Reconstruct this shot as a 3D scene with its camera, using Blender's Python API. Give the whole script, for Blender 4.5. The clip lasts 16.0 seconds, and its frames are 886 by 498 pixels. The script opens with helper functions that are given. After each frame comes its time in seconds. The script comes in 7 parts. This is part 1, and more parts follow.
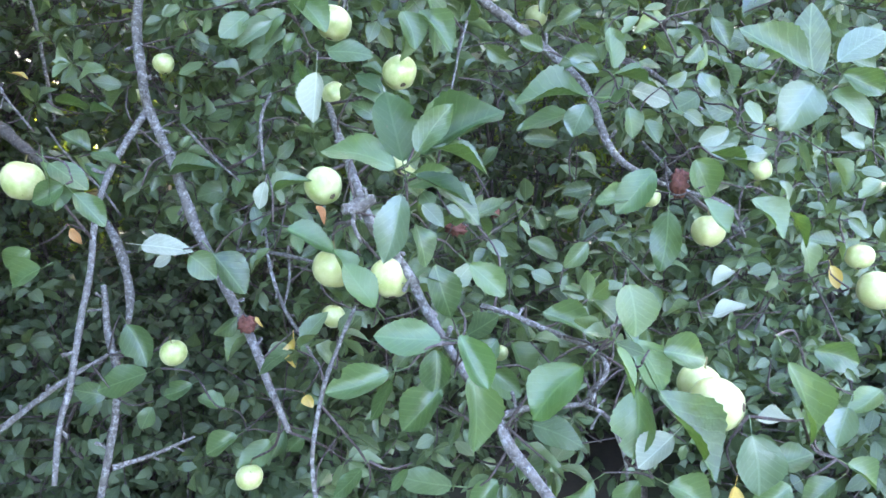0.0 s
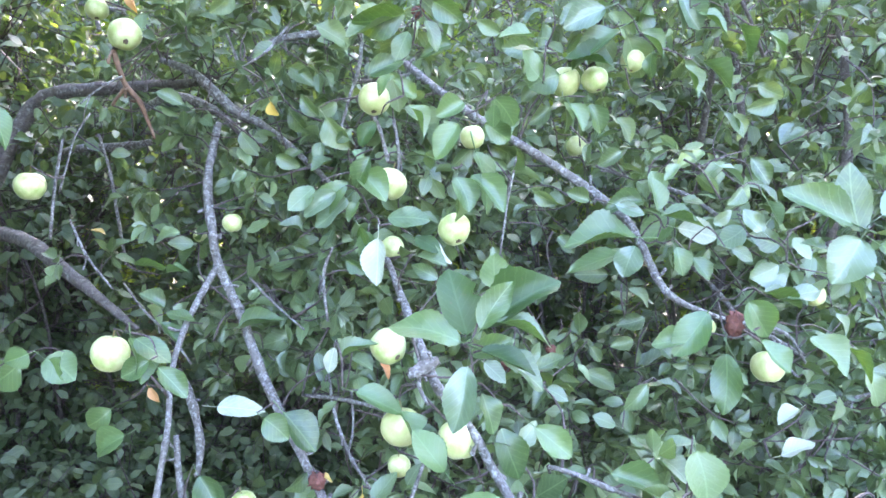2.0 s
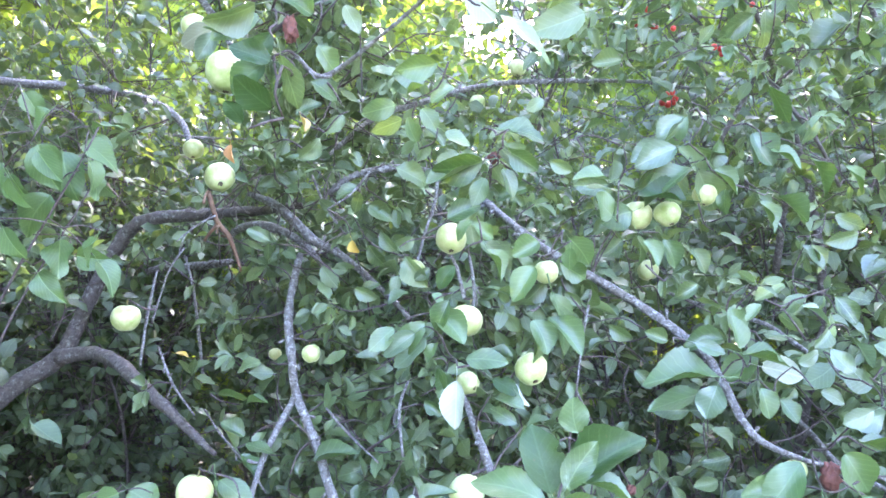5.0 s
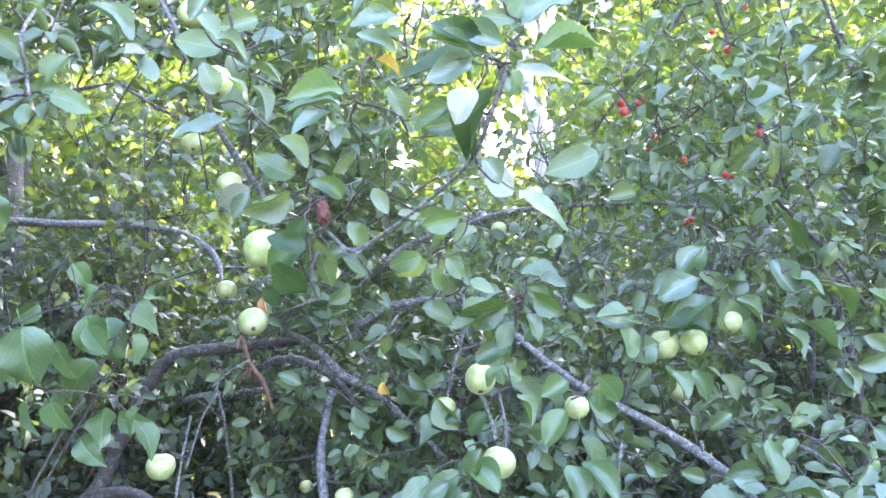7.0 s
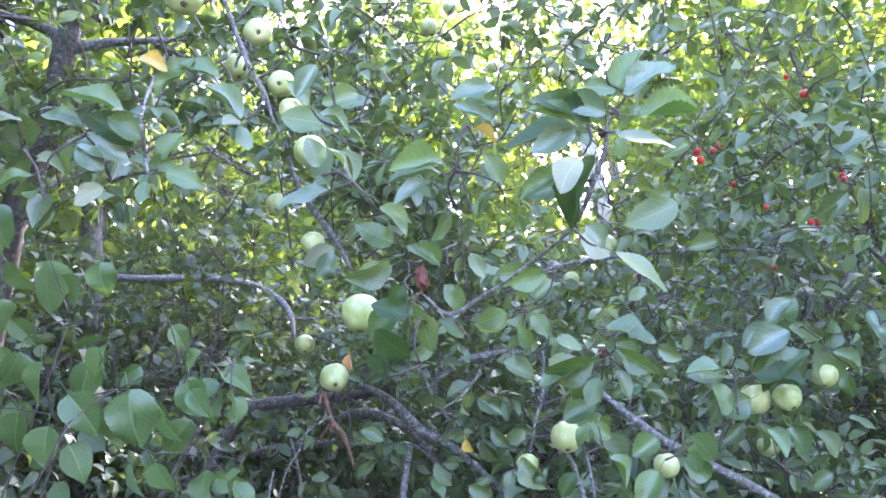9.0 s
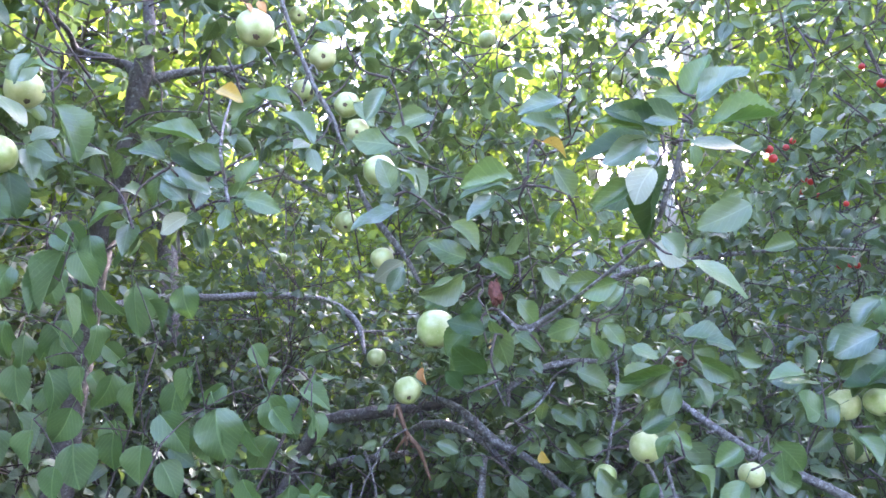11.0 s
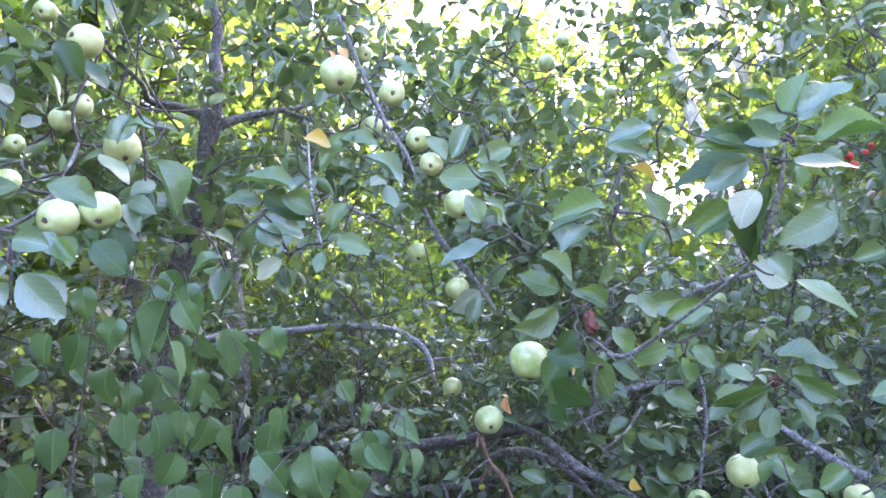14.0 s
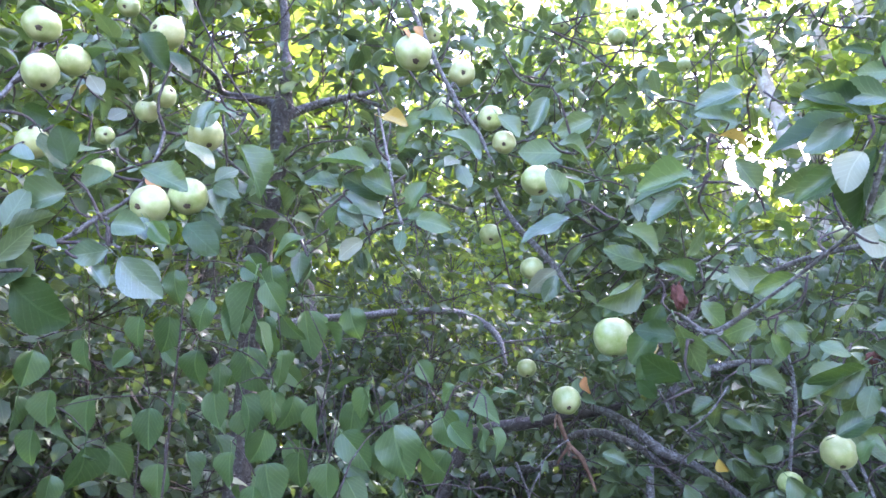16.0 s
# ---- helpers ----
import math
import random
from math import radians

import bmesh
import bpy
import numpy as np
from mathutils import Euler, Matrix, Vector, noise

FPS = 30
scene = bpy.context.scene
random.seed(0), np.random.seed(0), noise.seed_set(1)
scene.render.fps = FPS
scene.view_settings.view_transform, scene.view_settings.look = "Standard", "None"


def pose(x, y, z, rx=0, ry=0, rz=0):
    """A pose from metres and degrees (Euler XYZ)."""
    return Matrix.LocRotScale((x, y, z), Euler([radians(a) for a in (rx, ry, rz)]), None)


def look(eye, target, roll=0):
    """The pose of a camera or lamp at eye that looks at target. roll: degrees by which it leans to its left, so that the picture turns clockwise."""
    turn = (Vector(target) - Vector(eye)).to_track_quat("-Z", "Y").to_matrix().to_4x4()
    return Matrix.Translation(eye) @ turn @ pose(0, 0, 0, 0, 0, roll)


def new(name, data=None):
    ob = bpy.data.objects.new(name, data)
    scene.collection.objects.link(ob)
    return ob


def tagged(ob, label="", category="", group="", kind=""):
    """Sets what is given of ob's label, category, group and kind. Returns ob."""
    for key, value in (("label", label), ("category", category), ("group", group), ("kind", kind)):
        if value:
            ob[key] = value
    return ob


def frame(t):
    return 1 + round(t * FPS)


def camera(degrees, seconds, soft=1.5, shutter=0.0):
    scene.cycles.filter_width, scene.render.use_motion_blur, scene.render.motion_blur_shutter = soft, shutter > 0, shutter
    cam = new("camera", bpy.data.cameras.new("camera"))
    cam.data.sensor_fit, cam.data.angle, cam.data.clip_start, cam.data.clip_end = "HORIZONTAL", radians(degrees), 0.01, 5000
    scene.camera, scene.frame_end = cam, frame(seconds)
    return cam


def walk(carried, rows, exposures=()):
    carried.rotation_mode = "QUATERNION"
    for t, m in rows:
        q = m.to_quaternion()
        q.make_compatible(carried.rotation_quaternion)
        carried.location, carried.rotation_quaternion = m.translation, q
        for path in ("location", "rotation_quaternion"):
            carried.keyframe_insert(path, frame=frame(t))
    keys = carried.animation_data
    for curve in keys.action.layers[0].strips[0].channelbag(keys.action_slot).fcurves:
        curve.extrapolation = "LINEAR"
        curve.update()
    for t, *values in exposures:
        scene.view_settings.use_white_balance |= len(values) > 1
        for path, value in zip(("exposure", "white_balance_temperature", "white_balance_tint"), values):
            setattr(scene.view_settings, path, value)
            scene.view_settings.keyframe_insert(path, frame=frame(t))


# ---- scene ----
cam = camera(64.4, 16.0, soft=1.6)
PATH = [
    (0, (0.059, 0.066, 1.471), (0.003, 2.022, 1.057), -0.3),
    (0.5, (0.062, 0.057, 1.495), (0.004, 2.02, 1.114), -1.2),
    (1, (0.048, 0.043, 1.531), (-0.028, 2.015, 1.205), -2.9),
    (1.5, (0.056, 0.041, 1.547), (-0.078, 2.021, 1.297), -3.5),
    (2, (0.038, 0.033, 1.586), (-0.135, 2.02, 1.429), -3.4),
    (2.5, (0.03, 0.024, 1.602), (-0.188, 2.012, 1.554), -2.8),
    (3, (0.026, 0.019, 1.606), (-0.235, 2.001, 1.623), -3.3),
    (3.5, (0.022, 0.015, 1.63), (-0.271, 1.993, 1.669), -3.4),
    (3.7, (0.016, 0.014, 1.632), (-0.283, 1.991, 1.688), -3.3),
    (5.8, (0.018, -0.007, 1.706), (-0.332, 1.952, 1.908), -3.8),
    (6, (0.021, -0.019, 1.716), (-0.326, 1.936, 1.95), -4.2),
    (6.5, (0.025, -0.042, 1.738), (-0.329, 1.9, 2.065), -4.8),
    (7, (0.027, -0.037, 1.751), (-0.342, 1.886, 2.159), -5.5),
    (7.5, (0.016, -0.055, 1.761), (-0.373, 1.847, 2.239), -6.2),
    (8, (0.012, -0.065, 1.773), (-0.404, 1.819, 2.298), -6.6),
    (8.5, (0.006, -0.068, 1.783), (-0.455, 1.799, 2.331), -5.7),
    (9, (-0.022, -0.065, 1.782), (-0.522, 1.795, 2.321), -5.5),
    (9.5, (-0.029, -0.074, 1.791), (-0.58, 1.77, 2.333), -5.4),
    (12, (-0.035, -0.084, 1.792), (-0.726, 1.698, 2.381), -6.6),
    (12.5, (-0.04, -0.091, 1.797), (-0.738, 1.688, 2.385), -6.5),
    (13, (-0.051, -0.085, 1.805), (-0.752, 1.69, 2.405), -7.0),
    (13.5, (-0.05, -0.106, 1.811), (-0.773, 1.646, 2.449), -7.4),
    (14, (-0.075, -0.107, 1.812), (-0.853, 1.616, 2.465), -7.9),
    (14.5, (-0.076, -0.101, 1.802), (-0.929, 1.588, 2.45), -7.3),
    (15, (-0.092, -0.103, 1.805), (-0.987, 1.569, 2.44), -7.0),
    (15.5, (-0.091, -0.107, 1.805), (-1.016, 1.55, 2.439), -6.8),
    (16, (-0.101, -0.11, 1.806), (-1.045, 1.534, 2.444), -7.4),
]
walk(cam, [(t, look(eye, target, roll)) for t, eye, target, roll in PATH],
     [(0, 4.38, 6020, 29), (2, 4.82, 6010, 31), (3.5, 4.9, 5960, 33), (6, 4.75, 5820, 36), (9, 4.13, 5700, 38), (12, 3.98, 5650, 39), (16, 3.9, 5570, 40)])

# ---- world and sun ----
SUN_TURN, SUN_HEIGHT = radians(18), radians(34)
world = bpy.data.worlds.new("sky")
scene.world = world
world.use_nodes = True
sky = world.node_tree.nodes.new("ShaderNodeTexSky")
sky.sky_type, sky.sun_disc = "NISHITA", False
sky.sun_elevation, sky.sun_rotation = SUN_HEIGHT, SUN_TURN
sky.dust_density = 3.0
background = world.node_tree.nodes["Background"]
background.inputs["Strength"].default_value = 0.15
world.node_tree.links.new(sky.outputs[0], background.inputs["Color"])
lamp = bpy.data.lights.new("sun", "SUN")
lamp.energy, lamp.angle, lamp.color = 2.3, radians(0.5), (1.0, 0.93, 0.8)
to_sun = Vector((math.sin(SUN_TURN) * math.cos(SUN_HEIGHT), math.cos(SUN_TURN) * math.cos(SUN_HEIGHT), math.sin(SUN_HEIGHT)))
new("sun", lamp).matrix_world = look(to_sun * 60, (0, 0, 0))

rng = random.Random(11)
MEAN_EYE = Vector((-0.02, -0.03, 1.68))  # mean place of the camera, from which leaves are cleared


# ---- materials ----
def nodes_of(name):
    m = bpy.data.materials.new(name)
    m.use_nodes = True
    tree = m.node_tree
    return m, tree.nodes, tree.links, tree.nodes["Principled BSDF"]


def mixed(nodes, links, factor, a, b, mode="MIX"):
    """A colour mix; each input is a socket or a value."""
    n = nodes.new("ShaderNodeMix")
    n.data_type, n.blend_type = "RGBA", mode
    for socket, value in ((n.inputs[0], factor), (n.inputs[6], a), (n.inputs[7], b)):
        if isinstance(value, bpy.types.NodeSocket):
            links.new(value, socket)
        elif isinstance(value, tuple):
            socket.default_value = (*value, 1)
        else:
            socket.default_value = value
    return n.outputs[2]


def noise_of(nodes, links, scale, detail=4.0, coords=None, rough=0.6):
    n = nodes.new("ShaderNodeTexNoise")
    n.inputs["Scale"].default_value, n.inputs["Detail"].default_value, n.inputs["Roughness"].default_value = scale, detail, rough
    if coords is None:
        coords = nodes.new("ShaderNodeTexCoord").outputs["Object"]
    links.new(coords, n.inputs["Vector"])
    return n.outputs["Fac"]


def ramped(nodes, links, value, low, high):
    n = nodes.new("ShaderNodeMapRange")
    n.inputs["From Min"].default_value, n.inputs["From Max"].default_value = low, high
    links.new(value, n.inputs["Value"])
    return n.outputs["Result"]


def sums(nodes, links, op, a, b):
    n = nodes.new("ShaderNodeMath")
    n.operation = op
    for socket, value in zip(n.inputs, (a, b)):
        if isinstance(value, bpy.types.NodeSocket):
            links.new(value, socket)
        else:
            socket.default_value = value
    return n.outputs[0]


def leaf_material(name, dark, light, glow, gloss=0.36, islands=False, through_share=0.22, veins=7.0, spots=0.3, slope=0.75, relief=0.34, shine=0.95):
    """A leaf: two greens that change from leaf to leaf, pale veins, brown specks, light that shines through."""
    m, nodes, links, shader = nodes_of(name)
    if islands:
        chance = nodes.new("ShaderNodeNewGeometry").outputs["Random Per Island"]
    else:
        chance = nodes.new("ShaderNodeObjectInfo").outputs["Random"]
    uv = nodes.new("ShaderNodeUVMap").outputs["UV"]
    place = nodes.new("ShaderNodeNewGeometry").outputs["Position"]
    blotch = noise_of(nodes, links, 55.0, 3.0, place)
    colour = mixed(nodes, links, chance, dark, light)
    colour = mixed(nodes, links, sums(nodes, links, "MULTIPLY", ramped(nodes, links, blotch, 0.35, 0.7), 0.6), colour, tuple(0.5 * (a + b) * 1.25 for a, b in zip(dark, light)))
    parts = nodes.new("ShaderNodeSeparateXYZ")
    links.new(uv, parts.inputs[0])
    off = sums(nodes, links, "ABSOLUTE", sums(nodes, links, "SUBTRACT", parts.outputs[0], 0.5), 0.0)
    slant = sums(nodes, links, "SUBTRACT", parts.outputs[1], sums(nodes, links, "MULTIPLY", off, slope))
    wave = sums(nodes, links, "FRACT", sums(nodes, links, "MULTIPLY", slant, veins), 0.0)
    side = sums(nodes, links, "LESS_THAN", sums(nodes, links, "ABSOLUTE", sums(nodes, links, "SUBTRACT", wave, 0.5), 0.0), 0.07)
    rib = sums(nodes, links, "LESS_THAN", off, 0.022)
    vein = sums(nodes, links, "MAXIMUM", sums(nodes, links, "MULTIPLY", side, 0.45), rib)
    pale = tuple(min(1.0, c * 1.7 + 0.03) for c in light)
    colour = mixed(nodes, links, sums(nodes, links, "MULTIPLY", vein, relief), colour, pale)
    speck = ramped(nodes, links, noise_of(nodes, links, 190.0, 2.0, place), 0.70, 0.76)
    colour = mixed(nodes, links, sums(nodes, links, "MULTIPLY", speck, spots), colour, (0.12, 0.07, 0.03))
    links.new(colour, shader.inputs["Base Color"])
    worn = nodes.new("ShaderNodeMapRange")
    worn.inputs["To Min"].default_value, worn.inputs["To Max"].default_value = gloss - 0.08, gloss + 0.26
    links.new(noise_of(nodes, links, 38.0, 3.0, place), worn.inputs["Value"])
    links.new(worn.outputs["Result"], shader.inputs["Roughness"])
    shader.inputs["Specular IOR Level"].default_value = shine
    bump = nodes.new("ShaderNodeBump")
    bump.inputs["Strength"].default_value, bump.inputs["Distance"].default_value = 0.6, 0.0015
    height = sums(nodes, links, "ADD", sums(nodes, links, "MULTIPLY", vein, -0.8), sums(nodes, links, "ADD", sums(nodes, links, "MULTIPLY", noise_of(nodes, links, 240.0, 2.0, place), 0.4), sums(nodes, links, "MULTIPLY", blotch, 1.8)))
    links.new(height, bump.inputs["Height"])
    links.new(bump.outputs[0], shader.inputs["Normal"])
    glowing = nodes.new("ShaderNodeBsdfTranslucent")
    links.new(mixed(nodes, links, 0.35, glow, colour), glowing.inputs["Color"])
    mix = nodes.new("ShaderNodeMixShader")
    mix.inputs[0].default_value = through_share
    links.new(shader.outputs[0], mix.inputs[1])
    links.new(glowing.outputs[0], mix.inputs[2])
    links.new(mix.outputs[0], nodes["Material Output"].inputs["Surface"])
    return m


def bark_material(name, dark, light, lichen, share, scale=60.0):
    m, nodes, links, shader = nodes_of(name)
    place = nodes.new("ShaderNodeNewGeometry").outputs["Position"]
    grain = noise_of(nodes, links, scale, 6.0, place, 0.7)
    colour = mixed(nodes, links, ramped(nodes, links, grain, 0.35, 0.7), dark, light)
    patch = ramped(nodes, links, noise_of(nodes, links, scale * 0.8, 5.0, place, 0.75), 0.60 - share * 0.3, 0.72 - share * 0.25)
    colour = mixed(nodes, links, patch, colour, lichen)
    links.new(colour, shader.inputs["Base Color"])
    shader.inputs["Roughness"].default_value = 0.85
    bump = nodes.new("ShaderNodeBump")
    bump.inputs["Strength"].default_value, bump.inputs["Distance"].default_value = 0.9, 0.004
    links.new(sums(nodes, links, "ADD", grain, sums(nodes, links, "MULTIPLY", patch, 0.4)), bump.inputs["Height"])
    links.new(bump.outputs[0], shader.inputs["Normal"])
    return m


def apple_material(name, green, pale, blush):
    m, nodes, links, shader = nodes_of(name)
    chance = nodes.new("ShaderNodeObjectInfo").outputs["Random"]
    coords = nodes.new("ShaderNodeTexCoord").outputs["Object"]
    place = nodes.new("ShaderNodeNewGeometry").outputs["Position"]
    colour = mixed(nodes, links, ramped(nodes, links, noise_of(nodes, links, 1.4, 3.0, coords), 0.35, 0.65), green, pale)
    colour = mixed(nodes, links, sums(nodes, links, "MULTIPLY", chance, 0.4), colour, blush)
    dots = ramped(nodes, links, noise_of(nodes, links, 420.0, 1.0, place), 0.68, 0.74)
    colour = mixed(nodes, links, sums(nodes, links, "MULTIPLY", dots, 0.35), colour, (0.75, 0.8, 0.55))
    scab = ramped(nodes, links, noise_of(nodes, links, 75.0, 3.0, place, 0.7), 0.70, 0.735)
    colour = mixed(nodes, links, sums(nodes, links, "MULTIPLY", scab, 0.6), colour, (0.16, 0.11, 0.05))
    links.new(colour, shader.inputs["Base Color"])
    shader.inputs["Roughness"].default_value = 0.32
    shader.inputs["Specular IOR Level"].default_value = 0.6
    return m


def plain_material(name, dark, light, rough=0.7, scale=120.0):
    m, nodes, links, shader = nodes_of(name)
    place = nodes.new("ShaderNodeNewGeometry").outputs["Position"]
    links.new(mixed(nodes, links, noise_of(nodes, links, scale, 4.0, place), dark, light), shader.inputs["Base Color"])
    shader.inputs["Roughness"].default_value = rough
    return m


GREEN = leaf_material("apple_leaf", (0.026, 0.060, 0.013), (0.105, 0.172, 0.055), (0.20, 0.36, 0.03), gloss=0.34, shine=0.8)
BRIGHT = leaf_material("bright_leaf", (0.046, 0.108, 0.024), (0.080, 0.155, 0.038), (0.22, 0.40, 0.04), through_share=0.24)
# sky sheen is put into these lighter, bluer greens, besides the lower roughness
BLUE = leaf_material("sheen_tinted_leaf", (0.068, 0.118, 0.054), (0.132, 0.188, 0.104), (0.18, 0.34, 0.06), gloss=0.28, through_share=0.18)
BLUE_MASS = leaf_material("sheen_tinted_crown_leaf", (0.070, 0.114, 0.052), (0.135, 0.188, 0.096), (0.18, 0.34, 0.06), gloss=0.28, islands=True, through_share=0.18)
# dark speckled leaves; on some of them shade is put into the colour
DARK = leaf_material("dark_leaf", (0.016, 0.042, 0.008), (0.032, 0.072, 0.014), (0.14, 0.26, 0.04), gloss=0.42, spots=0.6, shine=0.45)
PALE = leaf_material("leaf_underside", (0.24, 0.28, 0.19), (0.35, 0.38, 0.27), (0.4, 0.5, 0.2), gloss=0.75, veins=8.0)
YELLOW = leaf_material("yellowed_leaf", (0.36, 0.26, 0.05), (0.50, 0.36, 0.06), (0.6, 0.42, 0.06), spots=0.9)
CROWN = leaf_material("crown_leaf", (0.028, 0.058, 0.016), (0.142, 0.205, 0.078), (0.24, 0.38, 0.05), islands=True)
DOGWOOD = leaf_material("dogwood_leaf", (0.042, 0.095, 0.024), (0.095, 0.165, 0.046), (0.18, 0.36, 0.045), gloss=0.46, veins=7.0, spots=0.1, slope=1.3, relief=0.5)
# a darker copy of the dogwood green for the filling leaves behind
DOGWOOD_MASS = leaf_material("dark_dogwood_leaf", (0.026, 0.058, 0.018), (0.068, 0.118, 0.038), (0.18, 0.38, 0.05), gloss=0.5, islands=True, spots=0.1)
# dimmer leaf for near and left-hand shrubs, shade put into its colour
THICKET = leaf_material("shaded_thicket_leaf", (0.022, 0.048, 0.016), (0.068, 0.110, 0.036), (0.26, 0.38, 0.05), gloss=0.55, islands=True, through_share=0.24)
WOOD = leaf_material("wood_leaf", (0.050, 0.100, 0.025), (0.100, 0.160, 0.040), (0.42, 0.56, 0.035), gloss=0.6, islands=True, through_share=0.6)
FAR_LEAF = leaf_material("far_leaf", (0.030, 0.060, 0.020), (0.060, 0.095, 0.030), (0.46, 0.57, 0.03), gloss=0.65, islands=True, through_share=0.5)
CRAB_LEAF = leaf_material("crab_leaf", (0.045, 0.085, 0.028), (0.140, 0.200, 0.080), (0.26, 0.42, 0.05), islands=True)
BARK = bark_material("lichened_bark", (0.080, 0.072, 0.058), (0.220, 0.208, 0.172), (0.37, 0.37, 0.33), 0.36, 110.0)
OLD_BARK = bark_material("grey_bark", (0.055, 0.046, 0.036), (0.150, 0.132, 0.108), (0.26, 0.26, 0.22), 0.22, 80.0)
PEELED = bark_material("peeled_bark", (0.13, 0.078, 0.045), (0.29, 0.17, 0.095), (0.34, 0.26, 0.19), 0.1)
TWIG = bark_material("twig_bark", (0.045, 0.034, 0.026), (0.130, 0.105, 0.085), (0.26, 0.25, 0.22), 0.15, 140.0)
# pale trunks; part of the paleness is sunlight put into the bark colour
SUNLIT_BARK = bark_material("pale_sunlit_bark", (0.32, 0.26, 0.17), (0.56, 0.49, 0.36), (0.60, 0.58, 0.48), 0.3, 9.0)
FRUIT = apple_material("apple_skin", (0.31, 0.395, 0.100), (0.53, 0.575, 0.26), (0.62, 0.57, 0.26))
STALK = plain_material("fruit_stalk", (0.14, 0.12, 0.04), (0.26, 0.22, 0.08))
CALYX = plain_material("dried_calyx", (0.055, 0.042, 0.026), (0.16, 0.12, 0.07), 0.9)
BERRY = plain_material("red_berry", (0.45, 0.02, 0.015), (0.62, 0.06, 0.03), 0.3)
ROTTEN = plain_material("shrivelled_fruit", (0.022, 0.010, 0.007), (0.24, 0.085, 0.05), 0.8, 240.0)


def ground_material():
    m, nodes, links, shader = nodes_of("woodland_floor")
    place = nodes.new("ShaderNodeNewGeometry").outputs["Position"]
    colour = mixed(nodes, links, noise_of(nodes, links, 34.0, 6.0, place), (0.018, 0.014, 0.010), (0.070, 0.054, 0.032))
    colour = mixed(nodes, links, ramped(nodes, links, noise_of(nodes, links, 1.3, 5.0, place), 0.45, 0.65), colour, (0.038, 0.060, 0.020))
    links.new(colour, shader.inputs["Base Color"])
    shader.inputs["Roughness"].default_value = 0.95
    return m


# ---- building blocks ----
def mesh_from(name, verts, faces, material, uvs=None, smooth=True, ribs=None):
    me = bpy.data.meshes.new(name)
    me.from_pydata(verts, [], faces)
    if uvs is not None:
        layer = me.uv_layers.new(name="UVMap")
        loops = np.empty(len(me.loops), dtype=np.int32)
        me.loops.foreach_get("vertex_index", loops)
        layer.data.foreach_set("uv", np.asarray(uvs, dtype=np.float32)[loops].ravel())
    if smooth:
        me.polygons.foreach_set("use_smooth", [True] * len(me.polygons))
    if ribs is not None:
        # the fold along the middle rib stays crisp
        ends = np.empty(2 * len(me.edges), dtype=np.int32)
        me.edges.foreach_get("vertices", ends)
        crisp = np.asarray(ribs, dtype=bool)[ends].reshape(-1, 2).all(1)
        me.attributes.new("sharp_edge", "BOOLEAN", "EDGE").data.foreach_set("value", crisp)
    me.materials.append(material)
    return me


def part(name, me, parent, label=""):
    ob = new(name, me)
    ob.parent = parent
    return tagged(ob, label)


def thing(name, label, category, place=(0, 0, 0), group="", kind=""):
    ob = new(name)
    ob.empty_display_size = 0.05
    ob.location = place
    return tagged(ob, label, category, group, kind)


def smooth_path(points, step=4):
    """Catmull-Rom through rows of x, y, z, radius."""
    p = np.array(points, float)
    p = np.vstack([2 * p[0] - p[1], p, 2 * p[-1] - p[-2]])
    out = []
    for a, b, c, d in zip(p, p[1:], p[2:], p[3:]):
        for k in range(step):
            t = k / step
            out.append(0.5 * (2 * b + (c - a) * t + (2 * a - 5 * b + 4 * c - d) * t * t + (3 * b - a - 3 * c + d) * t**3))
    out.append(p[-2])
    out = np.array(out)
    out[:, 3] = np.maximum(out[:, 3], 0.0008)
    return out


def tube(path, sides=8, knobs=0.0):
    """Verts and faces of a closed tube along rows of x, y, z, radius."""
    path = np.asarray(path, float)
    verts, faces = [], []
    along = np.gradient(path[:, :3], axis=0)
    u = Vector(along[0]).normalized().orthogonal()
    for n, (row, way) in enumerate(zip(path, along)):
        w = Vector(way).normalized()
        u = (u - w * u.dot(w)).normalized()
        v = w.cross(u)
        for k in range(sides):
            a = 2 * math.pi * k / sides
            spoke = u * math.cos(a) + v * math.sin(a)
            r = row[3]
            if knobs:
                r *= 1 + knobs * noise.noise(Vector(row[:3]) * 24 + spoke * 0.9) + 0.5 * knobs * noise.noise(Vector(row[:3]) * 70 + spoke * 2)
            verts.append(Vector(row[:3]) + spoke * r)
        if n:
            a, b = (n - 1) * sides, n * sides
            faces += [(a + k, a + (k + 1) % sides, b + (k + 1) % sides, b + k) for k in range(sides)]
    faces.append(tuple(reversed(range(sides))))
    faces.append(tuple(range(len(verts) - sides, len(verts))))
    return verts, faces


class Bundle:
    """Thin tubes gathered into one mesh."""

    def __init__(self):
        self.verts, self.faces = [], []

    def add(self, path, sides=4):
        v, f = tube(path, sides)
        n = len(self.verts)
        self.verts += v
        self.faces += [tuple(i + n for i in face) for face in f]


